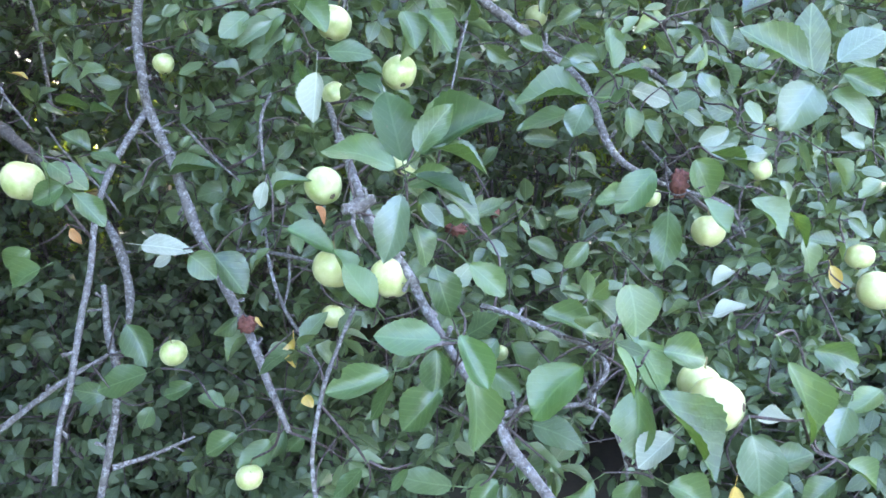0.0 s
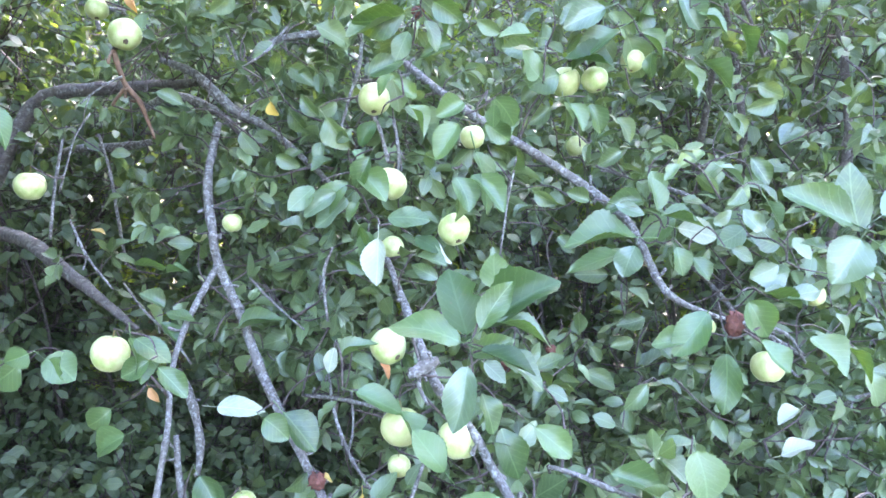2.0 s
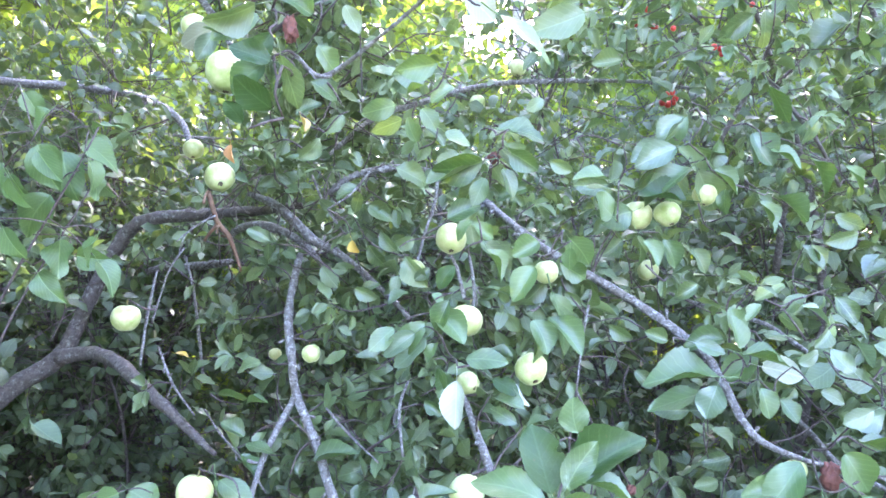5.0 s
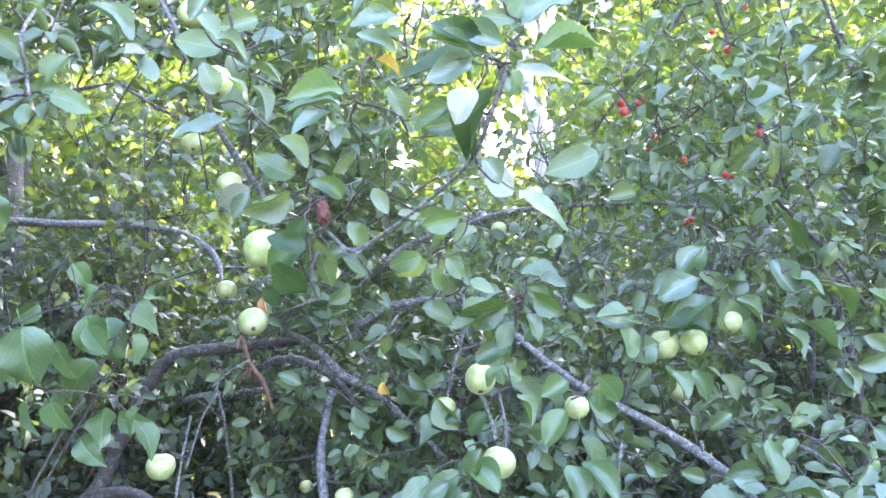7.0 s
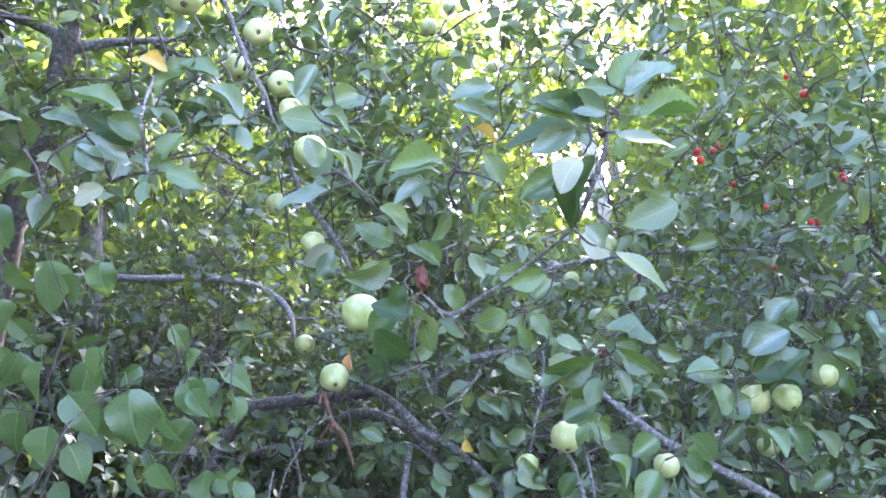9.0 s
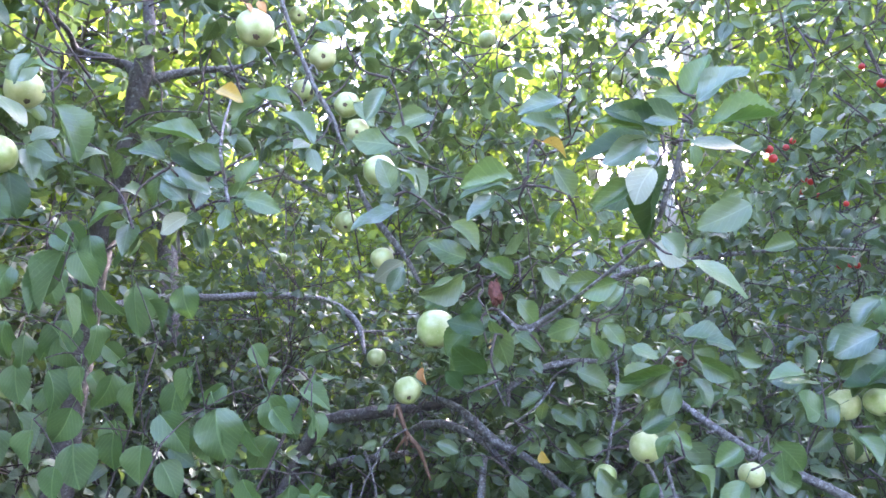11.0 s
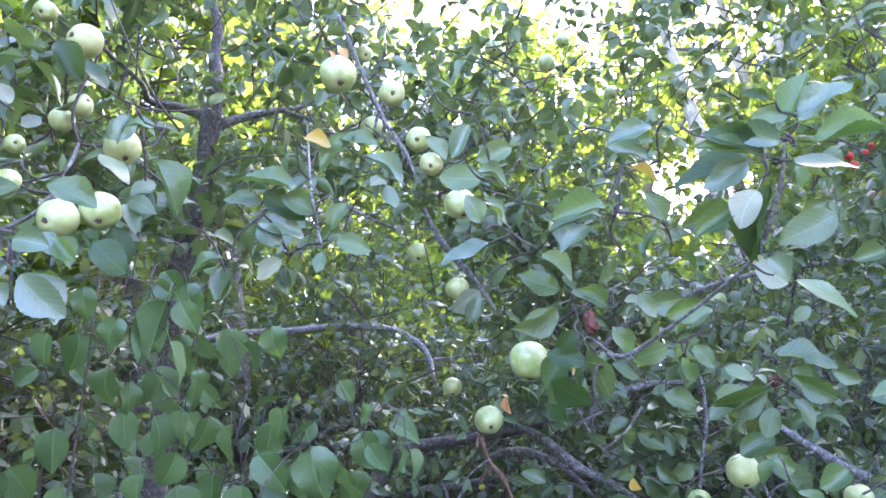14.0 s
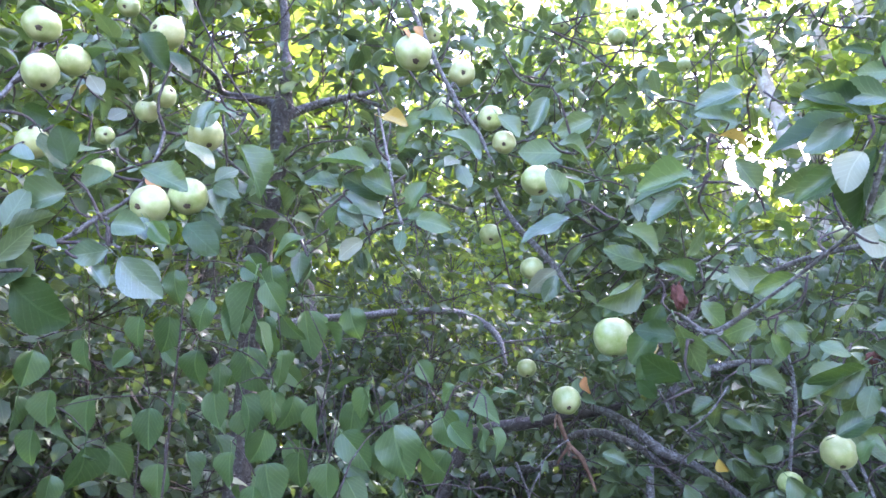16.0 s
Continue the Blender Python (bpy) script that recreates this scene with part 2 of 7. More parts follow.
class Leaves:
    """Leaves gathered into one mesh: base, way, upper side, length, width."""

    def __init__(self):
        self.rows = []

    def add(self, base, way, up, length, width):
        way = way.normalized()
        up = up - way * up.dot(way)
        if up.length < 1e-4:
            up = way.orthogonal()
        self.rows.append((*base, *way, *up.normalized(), length, width))

    def mesh(self, name, material, fine=True):
        r = np.array(self.rows)
        if fine:
            # the stalk, then rows of three points, then the tip
            t = [(0.0, -0.22), (0.02, 0), (-0.02, 0)]
            for v, half in ((0.1, 0.26), (0.26, 0.43), (0.45, 0.5), (0.67, 0.43), (0.86, 0.23)):
                t += [(-half, v), (0, v + 0.02), (half, v)]
            t.append((0, 1.0))
            f = [(0, 1, 2), (2, 4, 3), (1, 5, 4), (2, 1, 4), (15, 16, 18), (16, 17, 18)]
            for n in (3, 6, 9, 12):
                f += [(n, n + 1, n + 4, n + 3), (n + 1, n + 2, n + 5, n + 4)]
        else:
            t = [(0, 0), (-0.42, 0.27), (0.42, 0.27), (-0.43, 0.66), (0.43, 0.66), (0, 1.0)]
            f = [(0, 2, 1), (1, 2, 4, 3), (3, 4, 5)]
        t = np.array(t)
        way, up = r[:, 3:6], r[:, 6:9]
        side = np.cross(way, up)
        length, width = r[:, 9:10], r[:, 10:11]
        chance = np.random.RandomState(5)
        fold, bend, twist, wave = (chance.uniform(a, b, len(r))[:, None] for a, b in ((0.0, 1.1), (-0.12, 0.6), (-0.7, 0.7), (-0.14, 0.14)))
        x, y = t[None, :, 0], t[None, :, 1]
        # folded along the rib, bent down to the tip, twisted and cockled
        z = width * (fold * abs(x) + twist * x * y) - length * (bend * y * abs(y) + wave * abs(x) * np.sin(9 * y))
        skew = 1 + chance.uniform(-0.11, 0.11, (len(r), len(t)))
        v = r[:, None, :3] + (length * way)[:, None] * y[..., None] + (width * side)[:, None] * (x * skew)[..., None] + up[:, None] * z[..., None]
        verts = v.reshape(-1, 3).tolist()
        k = len(t)
        faces = [tuple(i + n * k for i in face) for n in range(len(r)) for face in f]
        uvs = np.tile(np.stack([t[:, 0] + 0.5, t[:, 1].clip(0, 1)], 1), (len(r), 1))
        return mesh_from(name, verts, faces, material, uvs)


def any_way(r):
    return Vector((r.gauss(0, 1), r.gauss(0, 1), r.gauss(0, 1))).normalized()


def rosette(leaves, r, tip, way, count, length, ratio=0.58, droop=0.25, spread=1.0, inside=None):
    """A whorl of leaves round the end of a twig, their upper sides to the light."""
    start = way.orthogonal().normalized()
    for k in range(count):
        spoke = Matrix.Rotation(2.4 * k + r.uniform(-0.4, 0.4), 3, way) @ start
        out = (way * r.uniform(0.15, 0.7) + spoke * spread + Vector((0, 0, -droop * r.uniform(0.2, 1.8)))).normalized()
        up = (Vector((0, -0.36, 1.0)) + any_way(r) * 1.0).normalized()
        size = length * r.uniform(0.65, 1.2)
        if inside is None or inside(Vector(tip) + out * size * 0.75, 0.4 * size * ratio):
            leaves.add(Vector(tip) + out * size * 0.22, out, up, size, size * ratio * r.uniform(0.85, 1.1))


# ---- ground ----
def ground():
    steps = np.concatenate([-np.geomspace(400, 6, 26), np.linspace(-5.5, 5.5, 40), np.geomspace(6, 400, 26)])
    n = len(steps)
    verts = []
    for y in steps:
        for x in steps:
            z = 0.10 * noise.noise(Vector((x * 0.5, y * 0.5, 0))) + 0.03 * noise.noise(Vector((x * 3, y * 3, 2)))
            verts.append((x, y + 3, z - 0.06))
    faces = [(j * n + i, j * n + i + 1, (j + 1) * n + i + 1, (j + 1) * n + i) for j in range(n - 1) for i in range(n - 1)]
    ob = new("ground", mesh_from("ground", verts, faces, ground_material()))
    tagged(ob, "shaded earth floor with leaf litter and moss", "ground", kind="structure")


ground()

# ---- the apple tree ----
apple_tree = thing("apple_tree", "old apple tree with lichen-covered branches and green fruit", "tree", (-1.9, 2.2, 0))
apple_tree_inverse = Matrix.Translation((1.9, -2.2, 0))
SKELETON = []  # points of the limbs, from which twigs spring
OPEN = []  # limbs and fruit kept free of random leaves in the camera's view


def tree_part(name, me, label=""):
    ob = part(name, me, apple_tree, label)
    ob.matrix_parent_inverse = apple_tree_inverse
    return ob


def limb(*rows, material=None, name="limb", bare=True):
    path = smooth_path(rows)
    thick = max(row[3] for row in rows)
    verts, faces = tube(path, 12 if thick > 0.02 else 9 if thick > 0.008 else 7, 0.3)
    # short knobbly spurs on the bark
    for row, after in zip(path, path[1:]):
        if 0.003 < row[3] < 0.02 and rng.random() < 0.3:
            foot, along = Vector(row[:3]), (Vector(after[:3]) - Vector(row[:3])).normalized()
            way = (any_way(rng) + along * 0.5).normalized()
            end, size = foot + way * (row[3] + rng.uniform(0.008, 0.03)), min(0.0035, row[3] * 0.6)
            v, f = tube(smooth_path([(*foot, size), (*((foot + end) / 2 + any_way(rng) * 0.003), size * 0.8), (*end, size * 1.15), (*(end + way * 0.003), size * 0.4)], 2), 6)
            n = len(verts)
            verts += v
            faces += [tuple(i + n for i in g) for g in f]
    tree_part(name, mesh_from(name, verts, faces, material or (OLD_BARK if thick > 0.02 else BARK)))
    SKELETON.extend((Vector(row[:3]), row[3]) for row in path[::2])
    OPEN.extend((Vector(row[:3]), row[3]) for row in path[::2] if row[3] > 0.006 and bare)


# trunk that carries the long low limbs, and the second trunk behind the dogwood
limb((-0.646, 1.733, 1.789, 0.0098), (-0.635, 1.616, 1.648, 0.0101), (-0.602, 1.542, 1.531, 0.0105), (-0.599, 1.548, 1.460, 0.0100), (-0.546, 1.509, 1.363, 0.0107), (-0.499, 1.461, 1.276, 0.0105), (-0.466, 1.428, 1.212, 0.0103), (-0.379, 1.311, 1.133, 0.0089), (-0.309, 1.210, 1.080, 0.0079), (-0.254, 1.135, 1.009, 0.0069), (-0.217, 1.094, 0.955, 0.0043))
limb((-0.599, 1.548, 1.458, 0.0080), (-0.632, 1.454, 1.356, 0.0069), (-0.632, 1.364, 1.273, 0.0062), (-0.613, 1.282, 1.172, 0.0062), (-0.607, 1.227, 1.105, 0.0061), (-0.610, 1.174, 1.000, 0.0059), (-0.618, 1.140, 0.934, 0.0052), (-0.614, 1.102, 0.852, 0.0044))
limb((-0.706, 1.497, 1.089, 0.0057), (-0.697, 1.476, 0.988, 0.0082), (-0.678, 1.459, 0.906, 0.0090), (-0.681, 1.439, 0.811, 0.0082), (-0.699, 1.419, 0.717, 0.0082), (-0.723, 1.390, 0.587, 0.0074))
limb((-0.760, 1.641, 1.198, 0.0089), (-0.708, 1.590, 1.143, 0.0104), (-0.674, 1.542, 1.057, 0.0093), (-0.679, 1.527, 0.984, 0.0059))
limb((-0.901, 1.288, 0.802, 0.0059), (-0.840, 1.289, 0.847, 0.0059), (-0.764, 1.303, 0.905, 0.0059), (-0.694, 1.326, 0.954, 0.0048), (-0.656, 1.392, 0.972, 0.0035))
limb((-0.687, 1.417, 0.708, 0.0066), (-0.624, 1.470, 0.710, 0.0047), (-0.550, 1.527, 0.726, 0.0031))
limb((-0.191, 1.387, 1.465, 0.0057), (-0.152, 1.275, 1.413, 0.0072), (-0.127, 1.215, 1.370, 0.0082), (-0.099, 1.136, 1.330, 0.0080), (-0.071, 1.095, 1.280, 0.0080), (-0.020, 1.036, 1.234, 0.0071), (0.005, 1.007, 1.192, 0.0070), (0.037, 0.978, 1.145, 0.0063), (0.064, 0.951, 1.111, 0.0062), (0.101, 0.923, 1.067, 0.0070), (0.119, 0.905, 1.032, 0.0075), (0.147, 0.889, 1.002, 0.0079), (0.187, 0.861, 0.957, 0.0077))
limb((-0.116, 1.081, 1.313, 0.0056), (-0.106, 1.092, 1.315, 0.0085), (-0.090, 1.104, 1.321, 0.0098), (-0.072, 1.106, 1.328, 0.0063))
limb((-0.100, 1.103, 1.317, 0.0040), (-0.103, 1.087, 1.294, 0.0034), (-0.089, 1.072, 1.267, 0.0023))
limb((-0.182, 1.799, 1.912, 0.0098), (-0.084, 1.664, 1.815, 0.0095), (0.005, 1.578, 1.736, 0.0093), (0.161, 1.633, 1.633, 0.0099), (0.285, 1.573, 1.525, 0.0103), (0.313, 1.497, 1.469, 0.0085), (0.338, 1.462, 1.394, 0.0083), (0.374, 1.448, 1.349, 0.0071), (0.454, 1.481, 1.307, 0.0053), (0.526, 1.512, 1.283, 0.0046), (0.619, 1.549, 1.250, 0.0040), (0.661, 1.556, 1.182, 0.0029))
limb((0.289, 1.925, 1.635, 0.0040), (0.358, 1.885, 1.602, 0.0049), (0.492, 1.856, 1.551, 0.0057), (0.537, 1.792, 1.510, 0.0055), (0.593, 1.741, 1.458, 0.0053), (0.684, 1.735, 1.402, 0.0044), (0.748, 1.726, 1.350, 0.0035))
limb((0.517, 1.893, 1.363, 0.0049), (0.541, 1.837, 1.328, 0.0061), (0.567, 1.771, 1.284, 0.0068), (0.574, 1.671, 1.253, 0.0064), (0.675, 1.688, 1.190, 0.0059), (0.769, 1.703, 1.116, 0.0047))
limb((0.640, 1.603, 1.166, 0.0034), (0.669, 1.564, 1.124, 0.0037), (0.702, 1.537, 1.087, 0.0041), (0.736, 1.495, 1.125, 0.0032), (0.802, 1.471, 1.150, 0.0023))
limb((0.084, 1.019, 1.189, 0.0030), (0.123, 1.008, 1.180, 0.0038), (0.169, 0.996, 1.163, 0.0040), (0.225, 1.002, 1.137, 0.0040), (0.254, 0.999, 1.117, 0.0046), (0.256, 0.985, 1.100, 0.0040), (0.234, 0.970, 1.082, 0.0037), (0.220, 0.957, 1.069, 0.0034), (0.142, 0.935, 1.072, 0.0041), (0.106, 0.922, 1.065, 0.0045))
limb((0.220, 0.957, 1.069, 0.0031), (0.255, 0.954, 1.050, 0.0031), (0.278, 0.943, 0.997, 0.0026), (0.283, 0.933, 0.945, 0.0021))
limb((-0.108, 1.120, 1.158, 0.0027), (-0.129, 1.078, 1.108, 0.0035), (-0.147, 1.046, 1.057, 0.0037), (-0.157, 1.024, 1.004, 0.0037), (-0.161, 1.003, 0.952, 0.0037), (-0.151, 0.979, 0.885, 0.0033))
limb((-0.362, 1.531, 1.205, 0.0033), (-0.336, 1.465, 1.128, 0.0040), (-0.299, 1.420, 1.057, 0.0039), (-0.266, 1.393, 1.019, 0.0031), (-0.230, 1.381, 0.958, 0.0019))
limb((-0.422, 1.521, 1.162, 0.0041), (-0.313, 1.473, 1.162, 0.0044), (-0.221, 1.422, 1.153, 0.0027))
limb((-0.396, 1.688, 1.464, 0.0044), (-0.400, 1.673, 1.395, 0.0057), (-0.405, 1.657, 1.319, 0.0035))
limb((-0.308, 1.506, 1.173, 0.0028), (-0.301, 1.471, 1.103, 0.0032), (-0.312, 1.450, 1.054, 0.0024))
limb((-1.350, 2.409, 1.863, 0.0043), (-1.280, 2.333, 1.733, 0.0048), (-1.248, 2.301, 1.577, 0.0054), (-1.216, 2.267, 1.413, 0.0048))
limb((-2.067, 1.990, 1.165, 0.0431), (-1.922, 2.039, 1.314, 0.0349), (-1.803, 2.074, 1.433, 0.0314), (-1.668, 2.143, 1.531, 0.0295), (-1.618, 2.198, 1.679, 0.0249), (-1.565, 2.253, 1.832, 0.0241), (-1.480, 2.263, 1.950, 0.0254), (-1.382, 2.247, 1.986, 0.0225), (-1.225, 2.230, 1.985, 0.0208), (-1.088, 2.240, 1.985, 0.0181), (-0.947, 2.241, 1.984, 0.0154), (-0.816, 2.209, 1.988, 0.0088))
limb((-1.654, 2.125, 1.529, 0.0255), (-1.540, 2.111, 1.541, 0.0226), (-1.394, 2.032, 1.524, 0.0216), (-1.228, 1.906, 1.465, 0.0191), (-1.109, 1.823, 1.414, 0.0160), (-0.982, 1.742, 1.354, 0.0121), (-0.887, 1.707, 1.292, 0.0059), bare=False)
limb((-0.833, 1.853, 1.979, 0.0075), (-0.719, 1.790, 1.925, 0.0118), (-0.621, 1.766, 1.830, 0.0125), (-0.541, 1.769, 1.780, 0.0095), (-0.420, 1.718, 1.677, 0.0077), (-0.351, 1.679, 1.610, 0.0056))
limb((-1.060, 2.175, 1.897, 0.0101), (-0.967, 2.087, 1.913, 0.0120), (-0.863, 2.002, 1.905, 0.0121), (-0.763, 1.967, 1.866, 0.0118), (-0.683, 1.929, 1.805, 0.0093), (-0.609, 1.892, 1.714, 0.0053))
limb((-1.627, 2.598, 1.824, 0.0122), (-1.548, 2.609, 1.838, 0.0153), (-1.392, 2.633, 1.837, 0.0168), (-1.261, 2.601, 1.843, 0.0113))
limb((-2.357, 1.971, 2.510, 0.0131), (-2.317, 2.206, 2.592, 0.0175), (-2.246, 2.357, 2.622, 0.0180), (-2.094, 2.505, 2.621, 0.0165), (-1.934, 2.656, 2.627, 0.0167), (-1.726, 2.729, 2.588, 0.0156), (-1.549, 2.688, 2.488, 0.0157), (-1.464, 2.652, 2.392, 0.0136), (-1.423, 2.602, 2.267, 0.0082))
limb((-1.536, 2.672, 2.389, 0.0052), (-1.430, 2.793, 2.392, 0.0061), (-1.272, 2.883, 2.392, 0.0035))
limb((-0.593, 1.836, 1.958, 0.0072), (-0.531, 1.833, 1.996, 0.0097), (-0.465, 1.852, 2.013, 0.0101), (-0.368, 1.870, 2.015, 0.0080), (-0.303, 1.894, 1.987, 0.0059), (-0.307, 1.929, 1.891, 0.0064), (-0.330, 1.934, 1.782, 0.0063), (-0.368, 1.926, 1.651, 0.0057))
limb((-0.651, 1.879, 2.046, 0.0048), (-0.595, 1.916, 2.096, 0.0065), (-0.534, 1.944, 2.154, 0.0077), (-0.493, 2.050, 2.218, 0.0086), (-0.401, 2.114, 2.255, 0.0088), (-0.304, 2.178, 2.295, 0.0084), (-0.145, 2.201, 2.321, 0.0084), (0.118, 2.240, 2.312, 0.0072), (0.303, 2.218, 2.282, 0.0053), (0.429, 2.187, 2.242, 0.0034))
limb((-0.858, 1.516, 2.611, 0.0058), (-0.831, 1.504, 2.511, 0.0067), (-0.784, 1.495, 2.412, 0.0085), (-0.714, 1.482, 2.305, 0.0078), (-0.670, 1.472, 2.213, 0.0041))
limb((-0.306, 0.865, 1.988, 0.0025), (-0.272, 0.867, 1.956, 0.0035), (-0.198, 0.823, 1.973, 0.0025), (-0.113, 0.768, 2.001, 0.0023), (-0.070, 0.723, 2.019, 0.0026), (-0.045, 0.699, 2.053, 0.0030), (-0.028, 0.685, 2.081, 0.0025), (-0.015, 0.678, 2.119, 0.0013))
limb((-0.739, 0.985, 2.813, 0.0041), (-0.702, 1.009, 2.646, 0.0048), (-0.678, 1.029, 2.548, 0.0051), (-0.648, 1.043, 2.472, 0.0047), (-0.633, 1.047, 2.411, 0.0027))
limb((-0.689, 1.050, 2.609, 0.0032), (-0.714, 1.052, 2.571, 0.0028))
limb((-1.535, 1.445, 3.035, 0.0215), (-1.590, 1.443, 3.105, 0.0185), (-1.677, 1.404, 3.151, 0.0138), (-1.740, 1.370, 3.180, 0.0113), (-1.715, 1.314, 3.210, 0.0086), (-1.747, 1.222, 3.278, 0.0072), (-1.732, 1.102, 3.320, 0.0057))
limb((-1.540, 1.443, 3.030, 0.0190), (-1.464, 1.530, 3.089, 0.0150), (-1.386, 1.621, 3.125, 0.0114), (-1.325, 1.703, 3.163, 0.0082), (-1.248, 1.831, 3.260, 0.0057))
limb((-1.386, 1.621, 3.125, 0.0067), (-1.296, 1.691, 3.077, 0.0060), (-1.210, 1.764, 3.016, 0.0040))
limb((-1.524, 1.444, 3.12, 0.0225), (-1.514, 1.450, 3.219, 0.0205), (-1.527, 1.455, 3.330, 0.0175), (-1.505, 1.450, 3.43, 0.0160), (-1.519, 1.435, 3.565, 0.0130), bare=False)
limb((-1.121, 0.792, 2.518, 0.0028), (-1.165, 0.886, 2.523, 0.0034), (-1.240, 1.017, 2.546, 0.0037), (-1.363, 1.168, 2.601, 0.0042))
limb((-1.014, 0.306, 2.361, 0.0036), (-1.007, 0.329, 2.408, 0.0038), (-1.022, 0.371, 2.497, 0.0034), (-1.030, 0.408, 2.546, 0.0024))
limb((-1.013, 0.378, 2.177, 0.0026), (-0.971, 0.399, 2.186, 0.0034), (-0.950, 0.425, 2.213, 0.0037), (-0.927, 0.461, 2.248, 0.0030), (-0.909, 0.486, 2.304, 0.0028), (-0.936, 0.525, 2.381, 0.0024))
limb((-0.910, 1.084, 2.650, 0.0026), (-0.612, 0.656, 2.259, 0.0022), (-0.603, 0.650, 2.186, 0.0024), (-0.592, 0.643, 2.152, 0.0021))
limb((-1.213, 1.610, 2.739, 0.0042), (-1.130, 1.667, 2.665, 0.0048), (-1.040, 1.721, 2.608, 0.0036))
limb((-1.065, 1.349, 2.683, 0.0031), (-0.984, 1.388, 2.662, 0.0036), (-0.847, 1.392, 2.644, 0.0025))
limb((-1.203, 1.662, 2.739, 0.0044), (-1.131, 1.684, 2.669, 0.0044), (-1.050, 1.708, 2.607, 0.0033))
limb((-0.321, 0.872, 2.037, 0.0021), (-0.282, 0.847, 2.040, 0.0021), (-0.247, 0.852, 2.053, 0.0016))
limb((-0.969, 1.605, 1.765, 0.0028), (-0.986, 1.584, 1.655, 0.0037), (-0.985, 1.546, 1.536, 0.0032))
limb((-0.991, 1.635, 1.577, 0.0029), (-0.943, 1.614, 1.486, 0.0033), (-0.882, 1.604, 1.409, 0.0023))
limb((-0.321, 1.484, 1.487, 0.0033), (-0.339, 1.462, 1.430, 0.0036), (-0.330, 1.435, 1.339, 0.0028))
limb((-0.263, 1.684, 1.995, 0.0037), (-0.271, 1.665, 1.897, 0.0046), (-0.299, 1.642, 1.809, 0.0041), (-0.337, 1.619, 1.684, 0.0040))
limb((-0.176, 1.500, 1.744, 0.0037), (-0.168, 1.482, 1.670, 0.0036), (-0.176, 1.462, 1.612, 0.0024))
limb((0.075, 1.539, 1.656, 0.0025), (0.048, 1.517, 1.550, 0.0028), (0.029, 1.496, 1.452, 0.0020))
limb((-0.883, 1.655, 1.416, 0.0024), (-0.835, 1.643, 1.353, 0.0028), (-0.757, 1.625, 1.279, 0.0033), (-0.712, 1.613, 1.220, 0.0023))
limb((-0.532, 1.555, 1.424, 0.0026), (-0.472, 1.545, 1.360, 0.0030), (-0.408, 1.535, 1.303, 0.0021))
limb((-0.233, 1.417, 1.784, 0.0036), (-0.200, 1.427, 1.735, 0.0039), (-0.183, 1.432, 1.655, 0.0043))
limb((-0.454, 1.401, 1.856, 0.0021), (-0.402, 1.404, 1.885, 0.0025), (-0.359, 1.402, 1.927, 0.0021))
limb((-0.531, 1.532, 1.955, 0.0026), (-0.516, 1.566, 1.890, 0.0031), (-0.480, 1.588, 1.823, 0.0026))
limb((-0.866, 1.556, 1.812, 0.0024), (-0.897, 1.541, 1.763, 0.0023), (-0.918, 1.533, 1.701, 0.0023), (-0.937, 1.524, 1.640, 0.0032))
limb((-0.784, 1.527, 1.938, 0.0058), (-0.781, 1.539, 1.900, 0.0065), (-0.780, 1.560, 1.867, 0.0065), (-0.761, 1.573, 1.836, 0.0065), (-0.759, 1.595, 1.802, 0.0046), (-0.753, 1.617, 1.751, 0.0028), material=PEELED)
limb((-0.778, 1.560, 1.866, 0.0052), (-0.804, 1.567, 1.846, 0.0039), (-0.823, 1.574, 1.828, 0.0033), material=PEELED)
limb((-0.755, 1.501, 1.876, 0.0027), (-0.788, 1.489, 1.859, 0.0023), (-0.816, 1.477, 1.837, 0.0018), (-0.835, 1.468, 1.819, 0.0012))
limb((-0.816, 1.477, 1.837, 0.0016), (-0.830, 1.475, 1.806, 0.0012), (-0.840, 1.480, 1.778, 0.0008))
limb((-2.30, 1.95, -0.15, 0.095), (-2.28, 1.93, 0.45, 0.08), (-2.20, 1.96, 0.9, 0.07), (-2.067, 1.99, 1.165, 0.064), (-1.98, 2.02, 1.25, 0.055), name="trunk", bare=False)
limb((-2.35, 1.75, -0.15, 0.07), (-2.22, 1.70, 0.8, 0.056), (-2.05, 1.62, 1.6, 0.046), (-1.89, 1.57, 2.17, 0.038), (-1.765, 1.50, 2.46, 0.038), (-1.705, 1.475, 2.60, 0.041), (-1.637, 1.455, 2.74, 0.037), (-1.578, 1.45, 2.87, 0.033), (-1.552, 1.443, 2.98, 0.032), (-1.535, 1.44, 3.05, 0.034), (-1.522, 1.445, 3.13, 0.026), (-1.514, 1.45, 3.22, 0.021), name="trunk", bare=False)

twigs = Bundle()


HANGING = []  # fruit: place and radius


def before_fruit(p):
    """Whether p would hide part of a fruit from the camera's mean place."""
    for place, radius in HANGING:
        d, v = p - place, MEAN_EYE - place
        k = d.dot(v) / v.length_squared
        if 0.0 < k < 1.0 and (d - v * k).length < 0.95 * radius * (1 - k):
            return True
    return False


def twig_between(a, b, r0=0.0022, r1=0.0012):
    mid = (a + b) / 2 + any_way(rng) * (b - a).length * 0.2
    if any(before_fruit(p) for p in (a.lerp(mid, 0.5), mid, mid.lerp(b, 0.5))):
        return
    twigs.add(smooth_path([(*a, r0), (*mid, (r0 + r1) / 2), (*b, r1)], 3), 5)


def nearest(p):
    return min(SKELETON, key=lambda s: (s[0] - p).length_squared)


